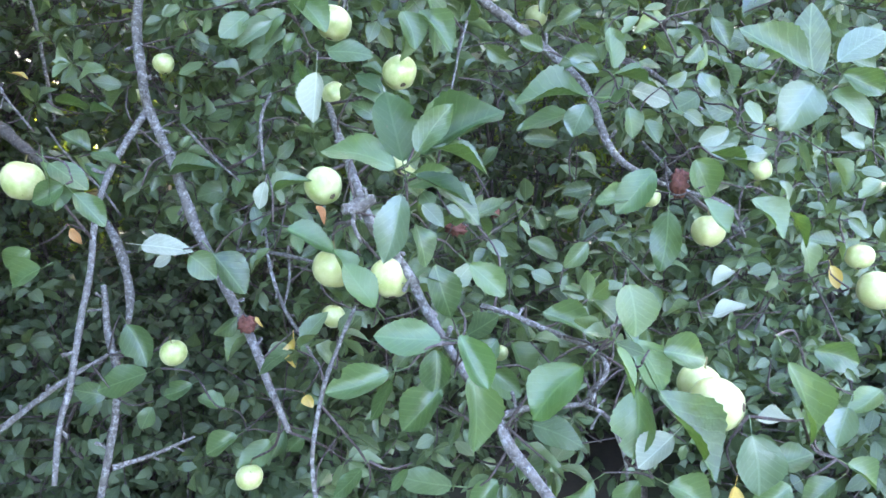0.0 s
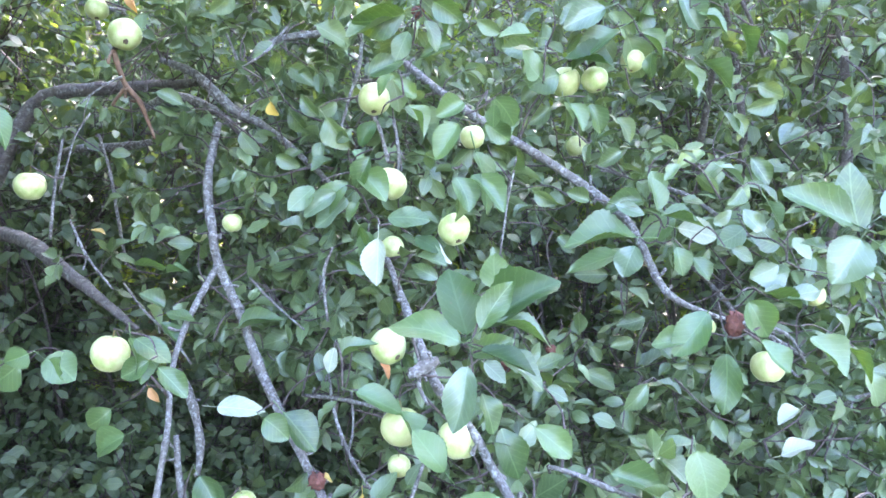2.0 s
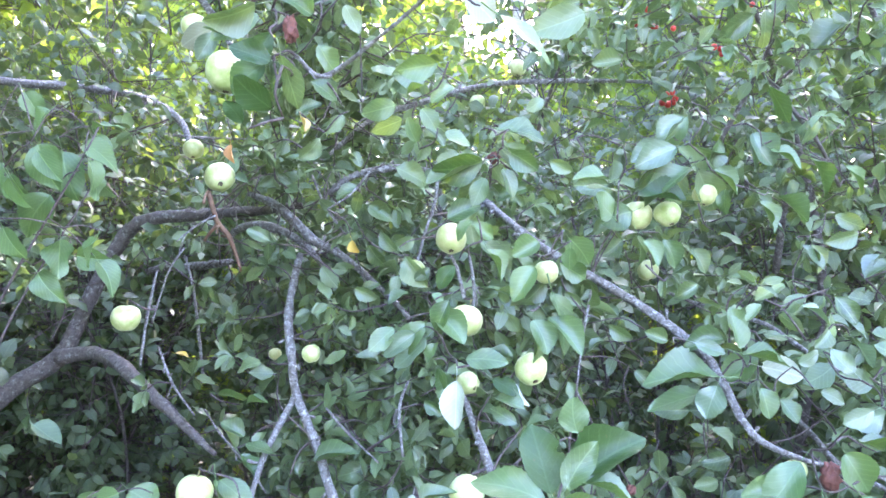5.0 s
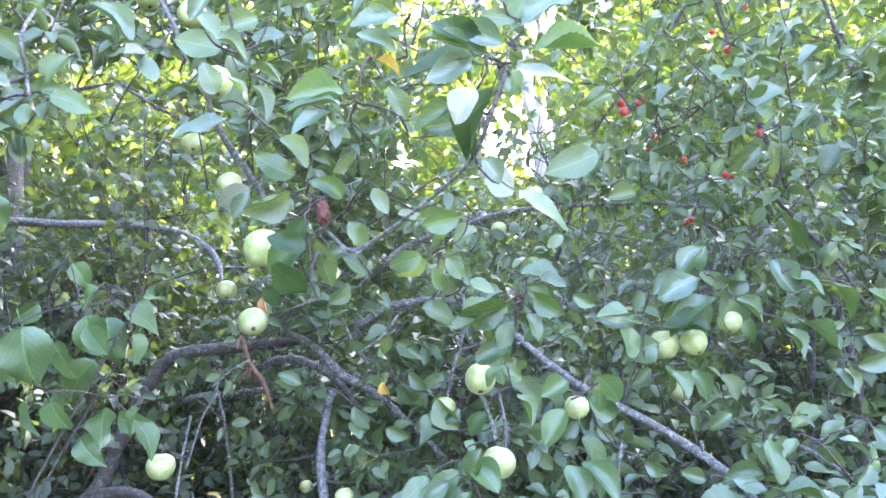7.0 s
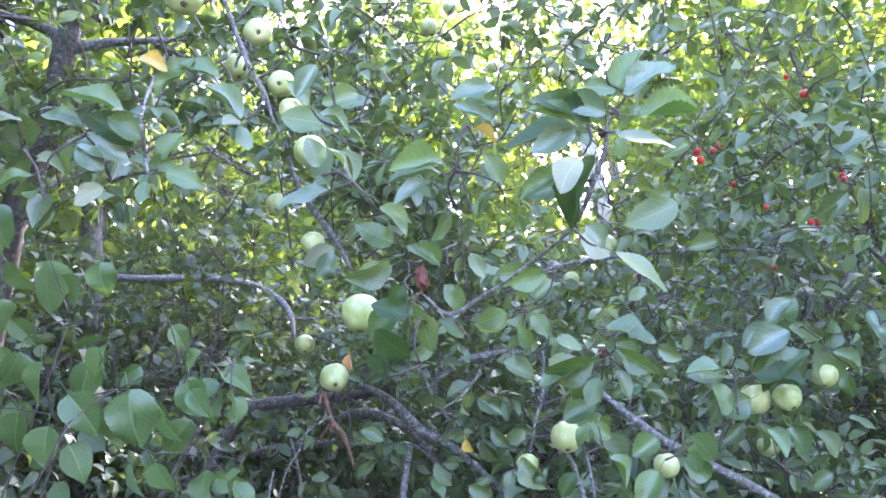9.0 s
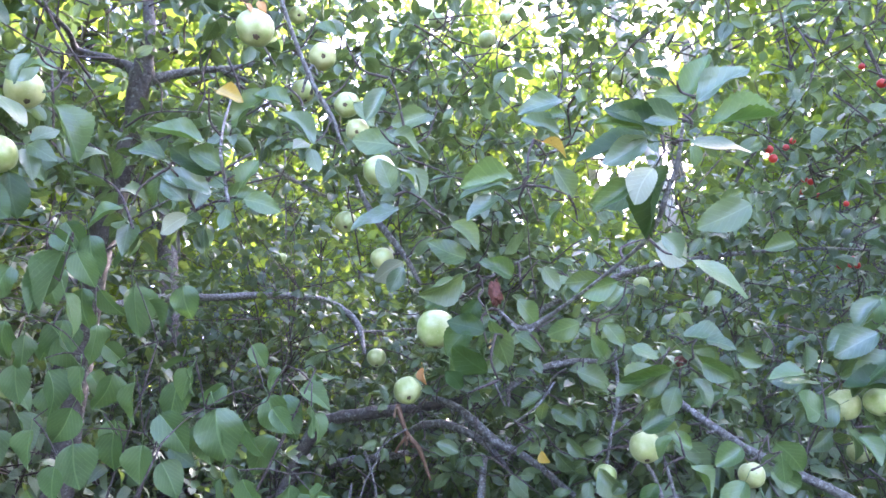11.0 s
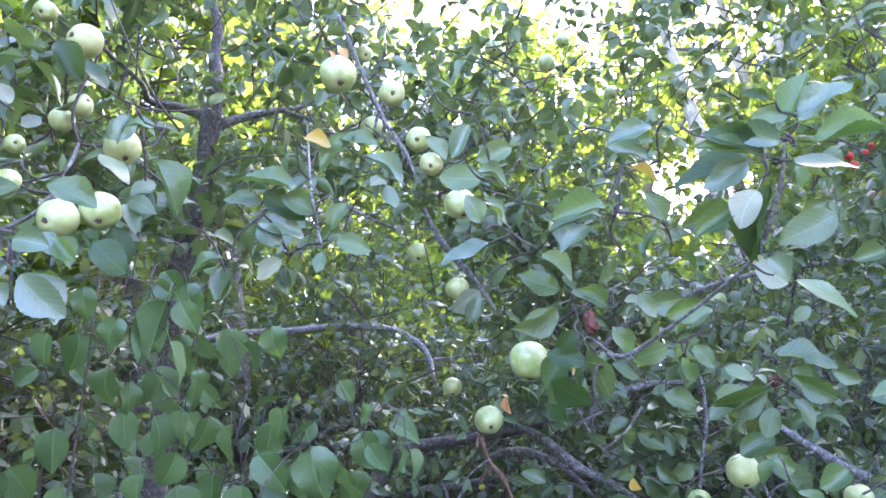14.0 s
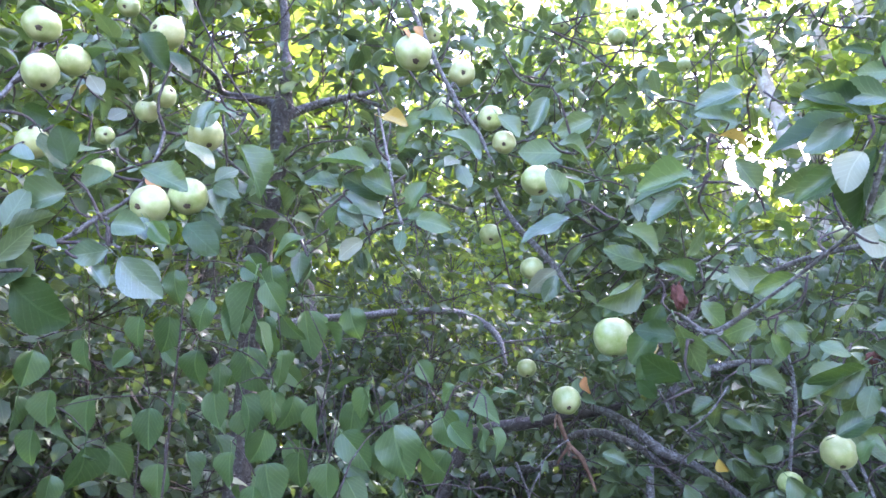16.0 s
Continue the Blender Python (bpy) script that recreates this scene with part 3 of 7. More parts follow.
# ---- apples ----
def fruit_mesh(seed):
    r = random.Random(seed)
    rings, sides = 16, 28
    verts, faces = [], []
    wide, skew = r.uniform(0.98, 1.04), r.uniform(-0.05, 0.05)
    for n in range(rings + 1):
        a = math.pi * n / rings
        z, w = math.cos(a), math.sin(a)
        # dimples at the stalk and at the eye, shoulders above
        z = 0.97 * z - 0.15 * math.exp(-(w / 0.2) ** 2) * (1 if z > 0 else -0.7)
        w = w**0.93 * wide * (1 + 0.07 * math.cos(a))
        for k in range(sides):
            b = 2 * math.pi * k / sides
            lobe = 1 + 0.018 * math.cos(5 * b + seed) * (1.2 - math.cos(a)) + 0.02 * math.cos(2 * b + seed)
            verts.append((w * lobe * math.cos(b) + skew * z, w * lobe * math.sin(b), z))
        if n:
            i, j = (n - 1) * sides, n * sides
            faces += [(i + k, j + k, j + (k + 1) % sides, i + (k + 1) % sides) for k in range(sides)]
    return mesh_from("fruit", verts, faces, FRUIT)


FRUITS = [fruit_mesh(s) for s in range(4)]


def calyx_mesh():
    bundle = Bundle()
    for k, (reach, width) in enumerate(((0.15, 0.09), (0.12, 0.10), (0.18, 0.08), (0.11, 0.09), (0.16, 0.10))):
        c, s = math.cos(1.2566 * k), math.sin(1.2566 * k)
        bundle.add([(0.5 * reach * c, 0.5 * reach * s, -0.78, width), (reach * c, reach * s, -0.89, width * 0.9), (0.6 * reach * c + 0.02, 0.6 * reach * s, -0.96, 0.015)], 5)
    bundle.add([(0, 0, -0.70, 0.24), (0.01, 0.01, -0.88, 0.20), (0.01, 0.0, -0.93, 0.08)], 9)
    return mesh_from("calyx", bundle.verts, bundle.faces, CALYX)


CALYX_MESH = calyx_mesh()


def stalk_mesh(seed):
    r = random.Random(seed)
    x, y = r.uniform(-0.25, 0.25), r.uniform(-0.25, 0.25)
    v, f = tube(smooth_path([(0, 0, 0.5, 0.05), (0.3 * x, 0.3 * y, 0.9, 0.04), (x, y, 1.35, 0.05)]), 6)
    return mesh_from("stalk", v, f, STALK), Vector((x, y, 1.35))


STALKS = [stalk_mesh(s) for s in range(4)]


def apple(place, radius, eye_way, label="pale green apple hanging from a twig"):
    """An apple with its dried flower end toward eye_way."""
    n = rng.randrange(4)
    turn = Vector(eye_way).to_track_quat("-Z", "Y").to_matrix().to_4x4() @ Matrix.Rotation(rng.uniform(0, 6), 4, "Z")
    ob = thing("apple", label, "apple", group="apples on the tree")
    ob.matrix_world = Matrix.Translation(place) @ turn @ Matrix.Scale(radius, 4)
    part("fruit", FRUITS[n], ob)
    part("stalk", STALKS[n][0], ob, "short brown stalk")
    part("calyx", CALYX_MESH, ob, "dried dark calyx")
    top = ob.matrix_world @ STALKS[n][1]
    OPEN.append((Vector(place), radius * 1.0))
    HANGING.append((Vector(place), radius))
    joint = nearest(top)[0]
    if (joint - top).length < 0.45:
        twig_between(joint, top, 0.003, 0.0018)
    SKELETON.append((top, 0.002))


apple((-0.630, 1.147, 1.351), 0.0319, (-0.18, -0.15, -0.97))
apple((-0.052, 1.336, 1.518), 0.0298, (0.28, -0.58, -0.76))
apple((-0.161, 1.170, 1.339), 0.0304, (0.60, -0.59, -0.54))
apple((-0.142, 1.131, 1.215), 0.0318, (-0.09, -0.12, -0.99))
apple((-0.045, 1.053, 1.219), 0.0303, (0.08, -0.38, -0.92))
apple((0.377, 0.896, 1.097), 0.0347, (0.83, -0.54, 0.12))
apple((0.378, 0.967, 1.094), 0.0275, (-0.32, 0.01, -0.95))
apple((0.513, 1.358, 1.231), 0.0303, (-0.16, -0.30, -0.94))
apple((0.693, 1.587, 1.323), 0.0253, (0.32, -0.18, -0.93))
apple((0.266, 2.160, 1.702), 0.0321, (0.23, -0.18, -0.96))
apple((-0.180, 1.418, 1.611), 0.0324, (-0.26, -0.21, -0.94))
apple((-0.187, 1.442, 1.483), 0.0228, (0.68, -0.57, -0.46))
apple((-0.035, 1.187, 1.371), 0.0198, (0.09, -0.34, -0.93))
apple((-0.520, 1.386, 0.978), 0.0261, (0.09, 0.03, -1.00))
apple((-0.180, 1.306, 1.081), 0.0219, (0.02, -0.04, -1.00))
apple((-0.319, 1.195, 0.817), 0.0231, (0.11, -0.38, -0.92))
apple((-0.562, 1.559, 1.548), 0.0215, (0.18, -0.12, -0.98))
apple((0.796, 1.294, 1.136), 0.0342, (0.61, -0.79, 0.05))
apple((0.820, 1.405, 1.173), 0.0250, (-0.13, -0.39, -0.91))
apple((0.458, 1.568, 1.266), 0.0217, (0.15, 0.03, -0.99))
apple((0.115, 1.063, 1.101), 0.0118, (0.15, 0.06, -0.99))
apple((-0.751, 1.521, 1.967), 0.0336, (0.37, -0.67, -0.65))
apple((-0.968, 1.473, 1.654), 0.0319, (-0.07, -0.01, -1.00))
apple((-0.201, 1.420, 1.778), 0.0321, (0.02, -0.50, -0.87))
apple((0.194, 1.656, 1.819), 0.0348, (-0.04, 0.06, -1.00))
apple((0.257, 1.637, 1.816), 0.0291, (0.24, -0.36, -0.90))
apple((0.343, 1.656, 1.855), 0.0267, (-0.24, -0.31, -0.92))
apple((-0.994, 2.359, 1.490), 0.0220, (0.30, -0.20, -0.93))
apple((-0.210, 2.193, 2.263), 0.0248, (0.00, -0.23, -0.97))
apple((-0.078, 2.199, 2.363), 0.0264, (-0.10, -0.13, -0.99))
apple((-0.017, 1.541, 1.701), 0.0265, (0.06, 0.05, -1.00))
apple((-0.674, 1.066, 2.632), 0.0277, (0.49, -0.72, -0.49))
apple((-0.633, 1.082, 2.513), 0.0269, (0.26, -0.85, -0.45))
apple((-0.605, 1.066, 2.440), 0.0238, (0.29, -0.77, -0.56))
apple((-0.535, 0.634, 2.394), 0.0266, (0.31, -0.36, -0.88))
apple((-0.809, 1.205, 2.659), 0.0270, (0.13, 0.06, -0.99))
apple((-0.717, 1.366, 2.264), 0.0265, (0.24, 0.09, -0.97))
apple((-0.968, 1.801, 2.107), 0.0275, (0.11, -0.34, -0.93))
apple((-0.473, 1.697, 2.968), 0.0261, (0.24, 0.08, -0.97))
apple((-0.656, 1.798, 3.162), 0.0291, (0.27, -0.61, -0.75))
apple((-0.838, 1.425, 2.400), 0.0268, (0.25, -0.58, -0.78))
apple((-0.745, 1.091, 2.776), 0.0193, (0.59, -0.56, -0.58))
apple((-0.374, 2.166, 3.062), 0.0232, (0.27, -0.13, -0.95))
apple((-1.955, 2.802, 2.846), 0.0289, (0.14, -0.31, -0.94))
apple((-0.405, 0.871, 1.978), 0.0291, (-0.10, -0.07, -0.99))
apple((-0.485, 0.893, 2.259), 0.0250, (0.22, -0.13, -0.97))
apple((-0.319, 1.597, 1.725), 0.0250, (-0.14, -0.38, -0.91))
apple((-0.966, 0.343, 2.494), 0.0257, (0.54, -0.44, -0.72))
apple((-0.899, 0.501, 2.535), 0.0259, (0.04, -1.00, -0.09))
apple((-0.900, 0.353, 2.410), 0.0214, (0.41, -0.83, 0.38))
apple((-0.915, 0.319, 2.381), 0.0237, (0.24, 0.09, -0.97))
apple((-1.027, 0.560, 2.471), 0.0207, (-0.28, -0.01, -0.96))
apple((-0.980, 0.559, 2.481), 0.0190, (0.99, -0.03, 0.14))
apple((-0.883, 0.560, 2.369), 0.0265, (0.40, -0.09, -0.91))
apple((-0.976, 0.347, 2.311), 0.0221, (-0.06, -0.34, -0.94))
apple((-0.881, 0.459, 2.222), 0.0257, (0.14, -0.89, -0.43))
apple((-0.859, 0.506, 2.240), 0.0274, (0.40, -0.39, -0.83))
apple((-0.951, 0.431, 2.289), 0.0177, (-0.14, -0.03, -0.99))
apple((-1.099, 0.530, 2.441), 0.0154, (0.83, -0.45, -0.34))
apple((-1.044, 0.531, 2.678), 0.0191, (0.36, -0.71, -0.60))
apple((-0.448, 1.887, 3.149), 0.0222, (0.07, -0.39, -0.92))
apple((-0.149, 2.075, 2.934), 0.0222, (0.15, -0.26, -0.96))


def shrivelled(place, half_width, half_height):
    """A dried, wrinkled fruit that still hangs."""
    r = random.Random(round(place[0] * 1000))
    rings, sides, verts, faces = 18, 24, [], []
    for n in range(rings + 1):
        a = math.pi * n / rings
        for k in range(sides):
            c = 2 * math.pi * k / sides
            v = Vector((math.sin(a) * math.cos(c), math.sin(a) * math.sin(c), math.cos(a)))
            v *= 0.85 + 0.45 * noise.noise(v * 2.3 + Vector(place) * 9) + 0.3 * noise.noise(v * 6 + Vector(place) * 9) + 0.1 * math.cos(7 * c + 3 * a)
            verts.append((v.x * half_width, v.y * half_width, v.z * half_height))
        if n:
            i, j = (n - 1) * sides, n * sides
            faces += [(i + k, j + k, j + (k + 1) % sides, i + (k + 1) % sides) for k in range(sides)]
    ob = new("shrivelled_apple", mesh_from("shrivelled_apple", verts, faces, ROTTEN))
    tagged(ob, "brown shrivelled apple dried on its twig", "apple")
    ob.location = place
    top = Vector(place) + Vector((0, 0, half_height * 0.9))
    twig_between(nearest(top)[0], top, 0.003, 0.0018)
    OPEN.append((Vector(place), half_height))


shrivelled((-0.291, 0.811, 2.001), 0.0099, 0.0176)
shrivelled((0.428, 1.274, 1.330), 0.0164, 0.0251)
shrivelled((-0.309, 1.204, 1.098), 0.0164, 0.0164)
shrivelled((-0.102, 1.391, 1.931), 0.0122, 0.0122)
shrivelled((0.043, 1.543, 1.204), 0.0265, 0.0157)
shrivelled((0.127, 1.555, 1.235), 0.0133, 0.0109)


# ---- single leaves on the outer face of the crown ----
def leaf_mesh(seed, material, pointed=False):
    """A toothed leaf of length and width 1 on a stalk, folded along its rib, bent, cockled, some of them bitten."""
    r = random.Random(seed)
    rows = 21
    fold, bend, wave, twist = r.uniform(0.05, 0.55), r.uniform(-0.05, 0.38), r.uniform(0.01, 0.045), r.uniform(-0.35, 0.35)
    sway, bite = r.uniform(-0.10, 0.10), (r.uniform(0.3, 0.85), r.choice((-1, 1)), r.uniform(0.15, 0.4) if r.random() < 0.12 and not pointed else 0.0)
    fullest = r.uniform(0.84, 1.12)
    if pointed:
        bend, wave = r.uniform(0.05, 0.7), r.uniform(0.03, 0.09)
    verts, uvs, faces = [], [], []
    for n in range(rows + 1):
        v = n / rows
        if pointed:
            half = 1.34 * v**0.55 * (1 - v) ** 0.95
        else:
            half = 0.5 * math.sin(math.pi * v**fullest) ** 0.66 * (1 - 0.22 * v**6)
        for k in (-1, -0.55, 0, 0.55, 1):
            tooth = 1 + (0.03 if n % 2 else -0.02) + 0.045 * math.sin(5 * v + seed + 1.7 * k)
            if k * bite[1] > 0.9:
                tooth *= 1 - bite[2] * math.exp(-((v - bite[0]) / 0.06) ** 2)
            x = k * half * tooth
            z = (fold * abs(x) if pointed else 2.2 * fold * x * x + 0.25 * fold * abs(x)) - bend * v * v + wave * math.sin(10 * v + 2.5 * k + seed) * abs(k) * (1 if abs(k) > 0.9 else 0.5) + twist * x * v
            verts.append((x + sway * math.sin(math.pi * v), v, z))
            uvs.append((0.5 + k * half, v))
        if n:
            i, j = 5 * (n - 1), 5 * n
            faces += [(i + k, i + k + 1, j + k + 1, j + k) for k in range(4)]
    ribs = [k % 5 == 2 for k in range(len(verts))]
    sv, sf = tube([(0, -0.30, 0.05, 0.016), (0, -0.12, 0.02, 0.013), (0, 0.04, 0.0, 0.010)], 4)
    n = len(verts)
    verts += [tuple(p) for p in sv]
    uvs += [(0.5, 0.0)] * len(sv)
    faces += [tuple(i + n for i in f) for f in sf]
    return mesh_from("leaf", verts, faces, material, uvs, ribs=ribs + [False] * len(sv) if pointed else None)


ORANGE = leaf_material("withered_leaf", (0.42, 0.16, 0.04), (0.50, 0.28, 0.10), (0.5, 0.25, 0.06), gloss=0.7, spots=0.9)
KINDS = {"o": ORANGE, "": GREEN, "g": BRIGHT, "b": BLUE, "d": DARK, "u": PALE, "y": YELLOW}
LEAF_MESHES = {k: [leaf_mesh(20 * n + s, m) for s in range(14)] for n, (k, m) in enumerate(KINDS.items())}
LEAF_LABELS = {"u": "pale leaf showing its underside", "y": "yellowing leaf", "o": "withered orange-brown leaf"}


def blade(base, tip, up, ratio):
    base, way = Vector(base), Vector(tip) - Vector(base)
    length = way.length
    way.normalize()
    up = Vector(up)
    up = (up - way * up.dot(way)).normalized()
    side = way.cross(up)
    m = Matrix((side, way, up)).transposed().to_4x4()
    return Matrix.Translation(base) @ m @ Matrix.Diagonal((length * ratio, length, length, 1)), base - way * length * 0.28


def turned(base, tip, up, spread):
    """The upper side up, turned by chance about the rib that runs from base to tip."""
    return Matrix.Rotation(rng.gauss(0, spread), 3, Vector(tip) - Vector(base)) @ Vector(up)


def leaf(base, tip, up, ratio, kind="", spread=0.42):
    m, foot = blade(base, tip, turned(base, tip, up, spread), ratio * (rng.uniform(0.98, 1.16) if spread else 1.0))
    ob = tree_part("leaf", rng.choice(LEAF_MESHES[kind]), LEAF_LABELS.get(kind, ""))
    ob.matrix_basis = m
    joint = nearest(foot)[0]
    if 0.004 < (joint - foot).length < 0.11:
        twig_between(joint, foot, 0.0022, 0.0011)
    SKELETON.append((foot, 0.0015))


leaf((-0.018, 0.968, 1.394), (-0.033, 0.975, 1.485), (0.42, -0.89, 0.14), 0.63, "d", 0)
leaf((-0.025, 0.955, 1.387), (-0.121, 0.959, 1.427), (0.21, -0.78, 0.59), 0.50, "", 0)
leaf((0.005, 0.976, 1.400), (0.109, 0.992, 1.466), (-0.21, -0.82, 0.53), 0.50, "d", 0)
leaf((-0.000, 0.946, 1.378), (0.075, 0.939, 1.355), (0.23, -0.42, 0.88), 0.50, "d", 0)
leaf((-0.020, 0.966, 1.352), (-0.045, 0.945, 1.266), (-0.22, -0.93, 0.29), 0.53, "b", 0)
leaf((0.002, 0.943, 1.407), (0.047, 0.946, 1.467), (-0.32, -0.90, 0.28), 0.50, "", 0)
leaf((0.020, 0.961, 1.412), (0.096, 0.949, 1.397), (0.12, -0.38, 0.92), 0.50, "", 0)
leaf((-0.003, 0.990, 1.382), (-0.018, 0.992, 1.415), (0.57, -0.77, 0.30), 0.60)
leaf((-0.003, 0.969, 1.314), (0.023, 0.954, 1.267), (0.47, -0.73, 0.50), 0.60)
leaf((-0.015, 0.990, 1.360), (0.045, 0.989, 1.382), (-0.16, -0.90, 0.41), 0.50, "", 0)
leaf((0.023, 0.986, 1.361), (0.089, 0.974, 1.332), (0.26, -0.50, 0.83), 0.60)
leaf((0.014, 0.993, 1.283), (-0.016, 0.982, 1.266), (-0.15, -0.70, 0.70), 0.60)
leaf((0.033, 0.890, 1.182), (-0.049, 0.881, 1.195), (0.18, -0.75, 0.63), 0.55, "g", 0)
leaf((-0.029, 0.868, 1.147), (-0.108, 0.858, 1.126), (-0.08, -0.76, 0.65), 0.50, "", 0)
leaf((-0.032, 0.908, 1.122), (-0.058, 0.891, 1.073), (-0.67, -0.51, 0.54), 0.60)
leaf((0.209, 0.894, 1.147), (0.146, 0.879, 1.082), (-0.39, -0.74, 0.55), 0.70, "g", 0)
leaf((0.070, 0.881, 1.141), (0.081, 0.854, 1.047), (0.35, -0.89, 0.30), 0.52, "", 0)
leaf((0.056, 0.868, 1.197), (0.089, 0.848, 1.135), (0.33, -0.83, 0.44), 0.55, "g", 0)
leaf((0.026, 0.898, 1.167), (0.023, 0.886, 1.114), (-0.37, -0.90, 0.22), 0.60)
leaf((0.033, 0.888, 1.119), (-0.021, 0.871, 1.073), (-0.25, -0.78, 0.58), 0.64, "", 0)
leaf((0.262, 0.905, 1.250), (0.271, 0.888, 1.187), (0.13, -0.95, 0.28), 0.85, "", 0)
leaf((0.266, 0.893, 1.183), (0.308, 0.873, 1.124), (0.15, -0.90, 0.41), 0.59, "g", 0)
leaf((0.239, 0.851, 1.189), (0.262, 0.839, 1.129), (0.69, -0.61, 0.39), 0.50, "g", 0)
leaf((0.273, 0.878, 1.123), (0.263, 0.850, 1.045), (-0.56, -0.76, 0.34), 0.67, "", 0)
leaf((0.291, 0.855, 1.132), (0.361, 0.829, 1.029), (0.56, -0.63, 0.54), 0.50, "", 0)
leaf((0.302, 0.884, 1.171), (0.360, 0.881, 1.168), (-0.01, -0.76, 0.65), 0.76, "", 0)
leaf((0.447, 0.873, 1.163), (0.499, 0.849, 1.061), (0.23, -0.92, 0.33), 0.50, "", 0)
leaf((0.405, 0.854, 1.078), (0.417, 0.832, 1.005), (0.01, -0.96, 0.29), 0.75, "b", 0)
leaf((0.310, 0.847, 1.079), (0.266, 0.834, 1.044), (-0.38, -0.61, 0.70), 0.69, "u", 0)
leaf((0.465, 0.882, 1.084), (0.420, 0.880, 1.085), (0.03, -0.29, 0.96), 0.50, "u", 0)
leaf((0.020, 1.024, 1.246), (0.051, 1.002, 1.181), (0.32, -0.84, 0.44), 0.63, "", 0)
leaf((0.068, 1.010, 1.250), (0.119, 1.000, 1.209), (0.22, -0.85, 0.48), 0.63, "", 0)
leaf((0.128, 1.017, 1.133), (0.160, 1.005, 1.087), (0.00, -0.97, 0.25), 0.70)
leaf((0.168, 0.992, 1.187), (0.249, 0.983, 1.158), (0.15, -0.75, 0.64), 0.50, "", 0)
leaf((0.104, 1.019, 1.176), (0.149, 1.015, 1.155), (0.34, -0.41, 0.85), 0.60)
leaf((0.090, 0.982, 1.111), (0.139, 0.971, 1.072), (0.40, -0.61, 0.69), 0.60)
leaf((0.158, 0.996, 1.019), (0.230, 0.986, 0.989), (0.19, -0.70, 0.69), 0.60)
leaf((0.147, 0.990, 0.988), (0.214, 0.983, 0.956), (0.25, -0.70, 0.67), 0.60)
leaf((0.107, 0.991, 1.148), (0.068, 0.975, 1.113), (-0.27, -0.72, 0.64), 0.60)
leaf((0.237, 1.016, 1.090), (0.212, 1.012, 1.100), (0.21, -0.97, 0.14), 0.60)
leaf((0.317, 0.876, 0.997), (0.382, 0.870, 0.965), (0.34, -0.50, 0.80), 0.60)
leaf((0.509, 0.934, 1.154), (0.567, 0.930, 1.138), (0.19, -0.54, 0.82), 0.60)
leaf((0.563, 0.936, 1.077), (0.540, 0.915, 1.030), (-0.61, -0.57, 0.55), 0.60, "b")
leaf((0.541, 0.886, 1.022), (0.589, 0.879, 1.000), (0.22, -0.70, 0.68), 0.60)
leaf((0.512, 0.928, 1.044), (0.486, 0.927, 1.079), (0.68, -0.55, 0.49), 0.60)
leaf((0.606, 0.942, 1.098), (0.560, 0.931, 1.071), (-0.33, -0.52, 0.79), 0.60)
leaf((0.399, 0.873, 0.998), (0.394, 0.860, 0.952), (-0.52, -0.80, 0.29), 0.60, "y")
leaf((0.458, 0.916, 0.998), (0.516, 0.919, 1.021), (-0.29, -0.52, 0.80), 0.60)
leaf((0.475, 0.887, 0.991), (0.423, 0.875, 0.966), (-0.17, -0.71, 0.69), 0.60)
leaf((0.535, 0.894, 0.995), (0.489, 0.883, 0.970), (-0.19, -0.71, 0.68), 0.60)
leaf((0.045, 0.907, 0.974), (-0.029, 0.906, 0.990), (0.19, -0.50, 0.85), 0.60)
leaf((-0.066, 0.858, 1.025), (-0.099, 0.840, 0.997), (-0.49, -0.34, 0.80), 0.60)
leaf((0.105, 0.908, 0.983), (0.067, 0.888, 0.953), (0.20, -0.92, 0.35), 0.60)
leaf((0.226, 0.887, 0.996), (0.181, 0.868, 0.968), (0.19, -0.93, 0.32), 0.60)
leaf((0.291, 0.915, 0.980), (0.260, 0.903, 0.938), (0.06, -0.97, 0.25), 0.60)
leaf((-0.013, 0.900, 1.002), (-0.034, 0.884, 0.979), (-0.25, -0.68, 0.69), 0.60)
leaf((-0.565, 1.113, 1.382), (-0.502, 1.100, 1.343), (0.26, -0.71, 0.65), 0.56, "", 0)
leaf((-0.530, 1.085, 1.351), (-0.575, 1.074, 1.328), (0.09, -0.95, 0.29), 0.69, "", 0)
leaf((-0.513, 1.079, 1.340), (-0.465, 1.070, 1.295), (0.43, -0.67, 0.60), 0.54, "", 0)
leaf((-0.205, 1.098, 1.284), (-0.129, 1.093, 1.265), (0.17, -0.52, 0.84), 0.50, "g", 0)
leaf((-0.241, 1.125, 1.351), (-0.253, 1.115, 1.311), (-0.04, -0.97, 0.25), 0.54, "u", 0)
leaf((-0.237, 1.126, 1.330), (-0.178, 1.126, 1.363), (-0.40, -0.57, 0.72), 0.50, "", 0)
leaf((-0.478, 1.203, 1.237), (-0.393, 1.194, 1.237), (-0.07, -0.69, 0.72), 0.50, "u", 0)
leaf((-0.359, 1.202, 1.224), (-0.296, 1.185, 1.166), (0.36, -0.71, 0.60), 0.60)
leaf((-0.376, 1.149, 1.231), (-0.335, 1.134, 1.198), (-0.09, -0.95, 0.31), 0.75)
leaf((-0.617, 1.147, 1.210), (-0.681, 1.136, 1.182), (0.07, -0.97, 0.23), 0.70)
leaf((-0.234, 1.275, 1.618), (-0.294, 1.254, 1.560), (0.10, -0.96, 0.25), 0.54, "", 0)
leaf((-0.290, 1.256, 1.611), (-0.334, 1.235, 1.573), (-0.25, -0.70, 0.67), 0.60)
leaf((-0.213, 1.264, 1.581), (-0.237, 1.253, 1.550), (0.09, -0.95, 0.29), 0.60)
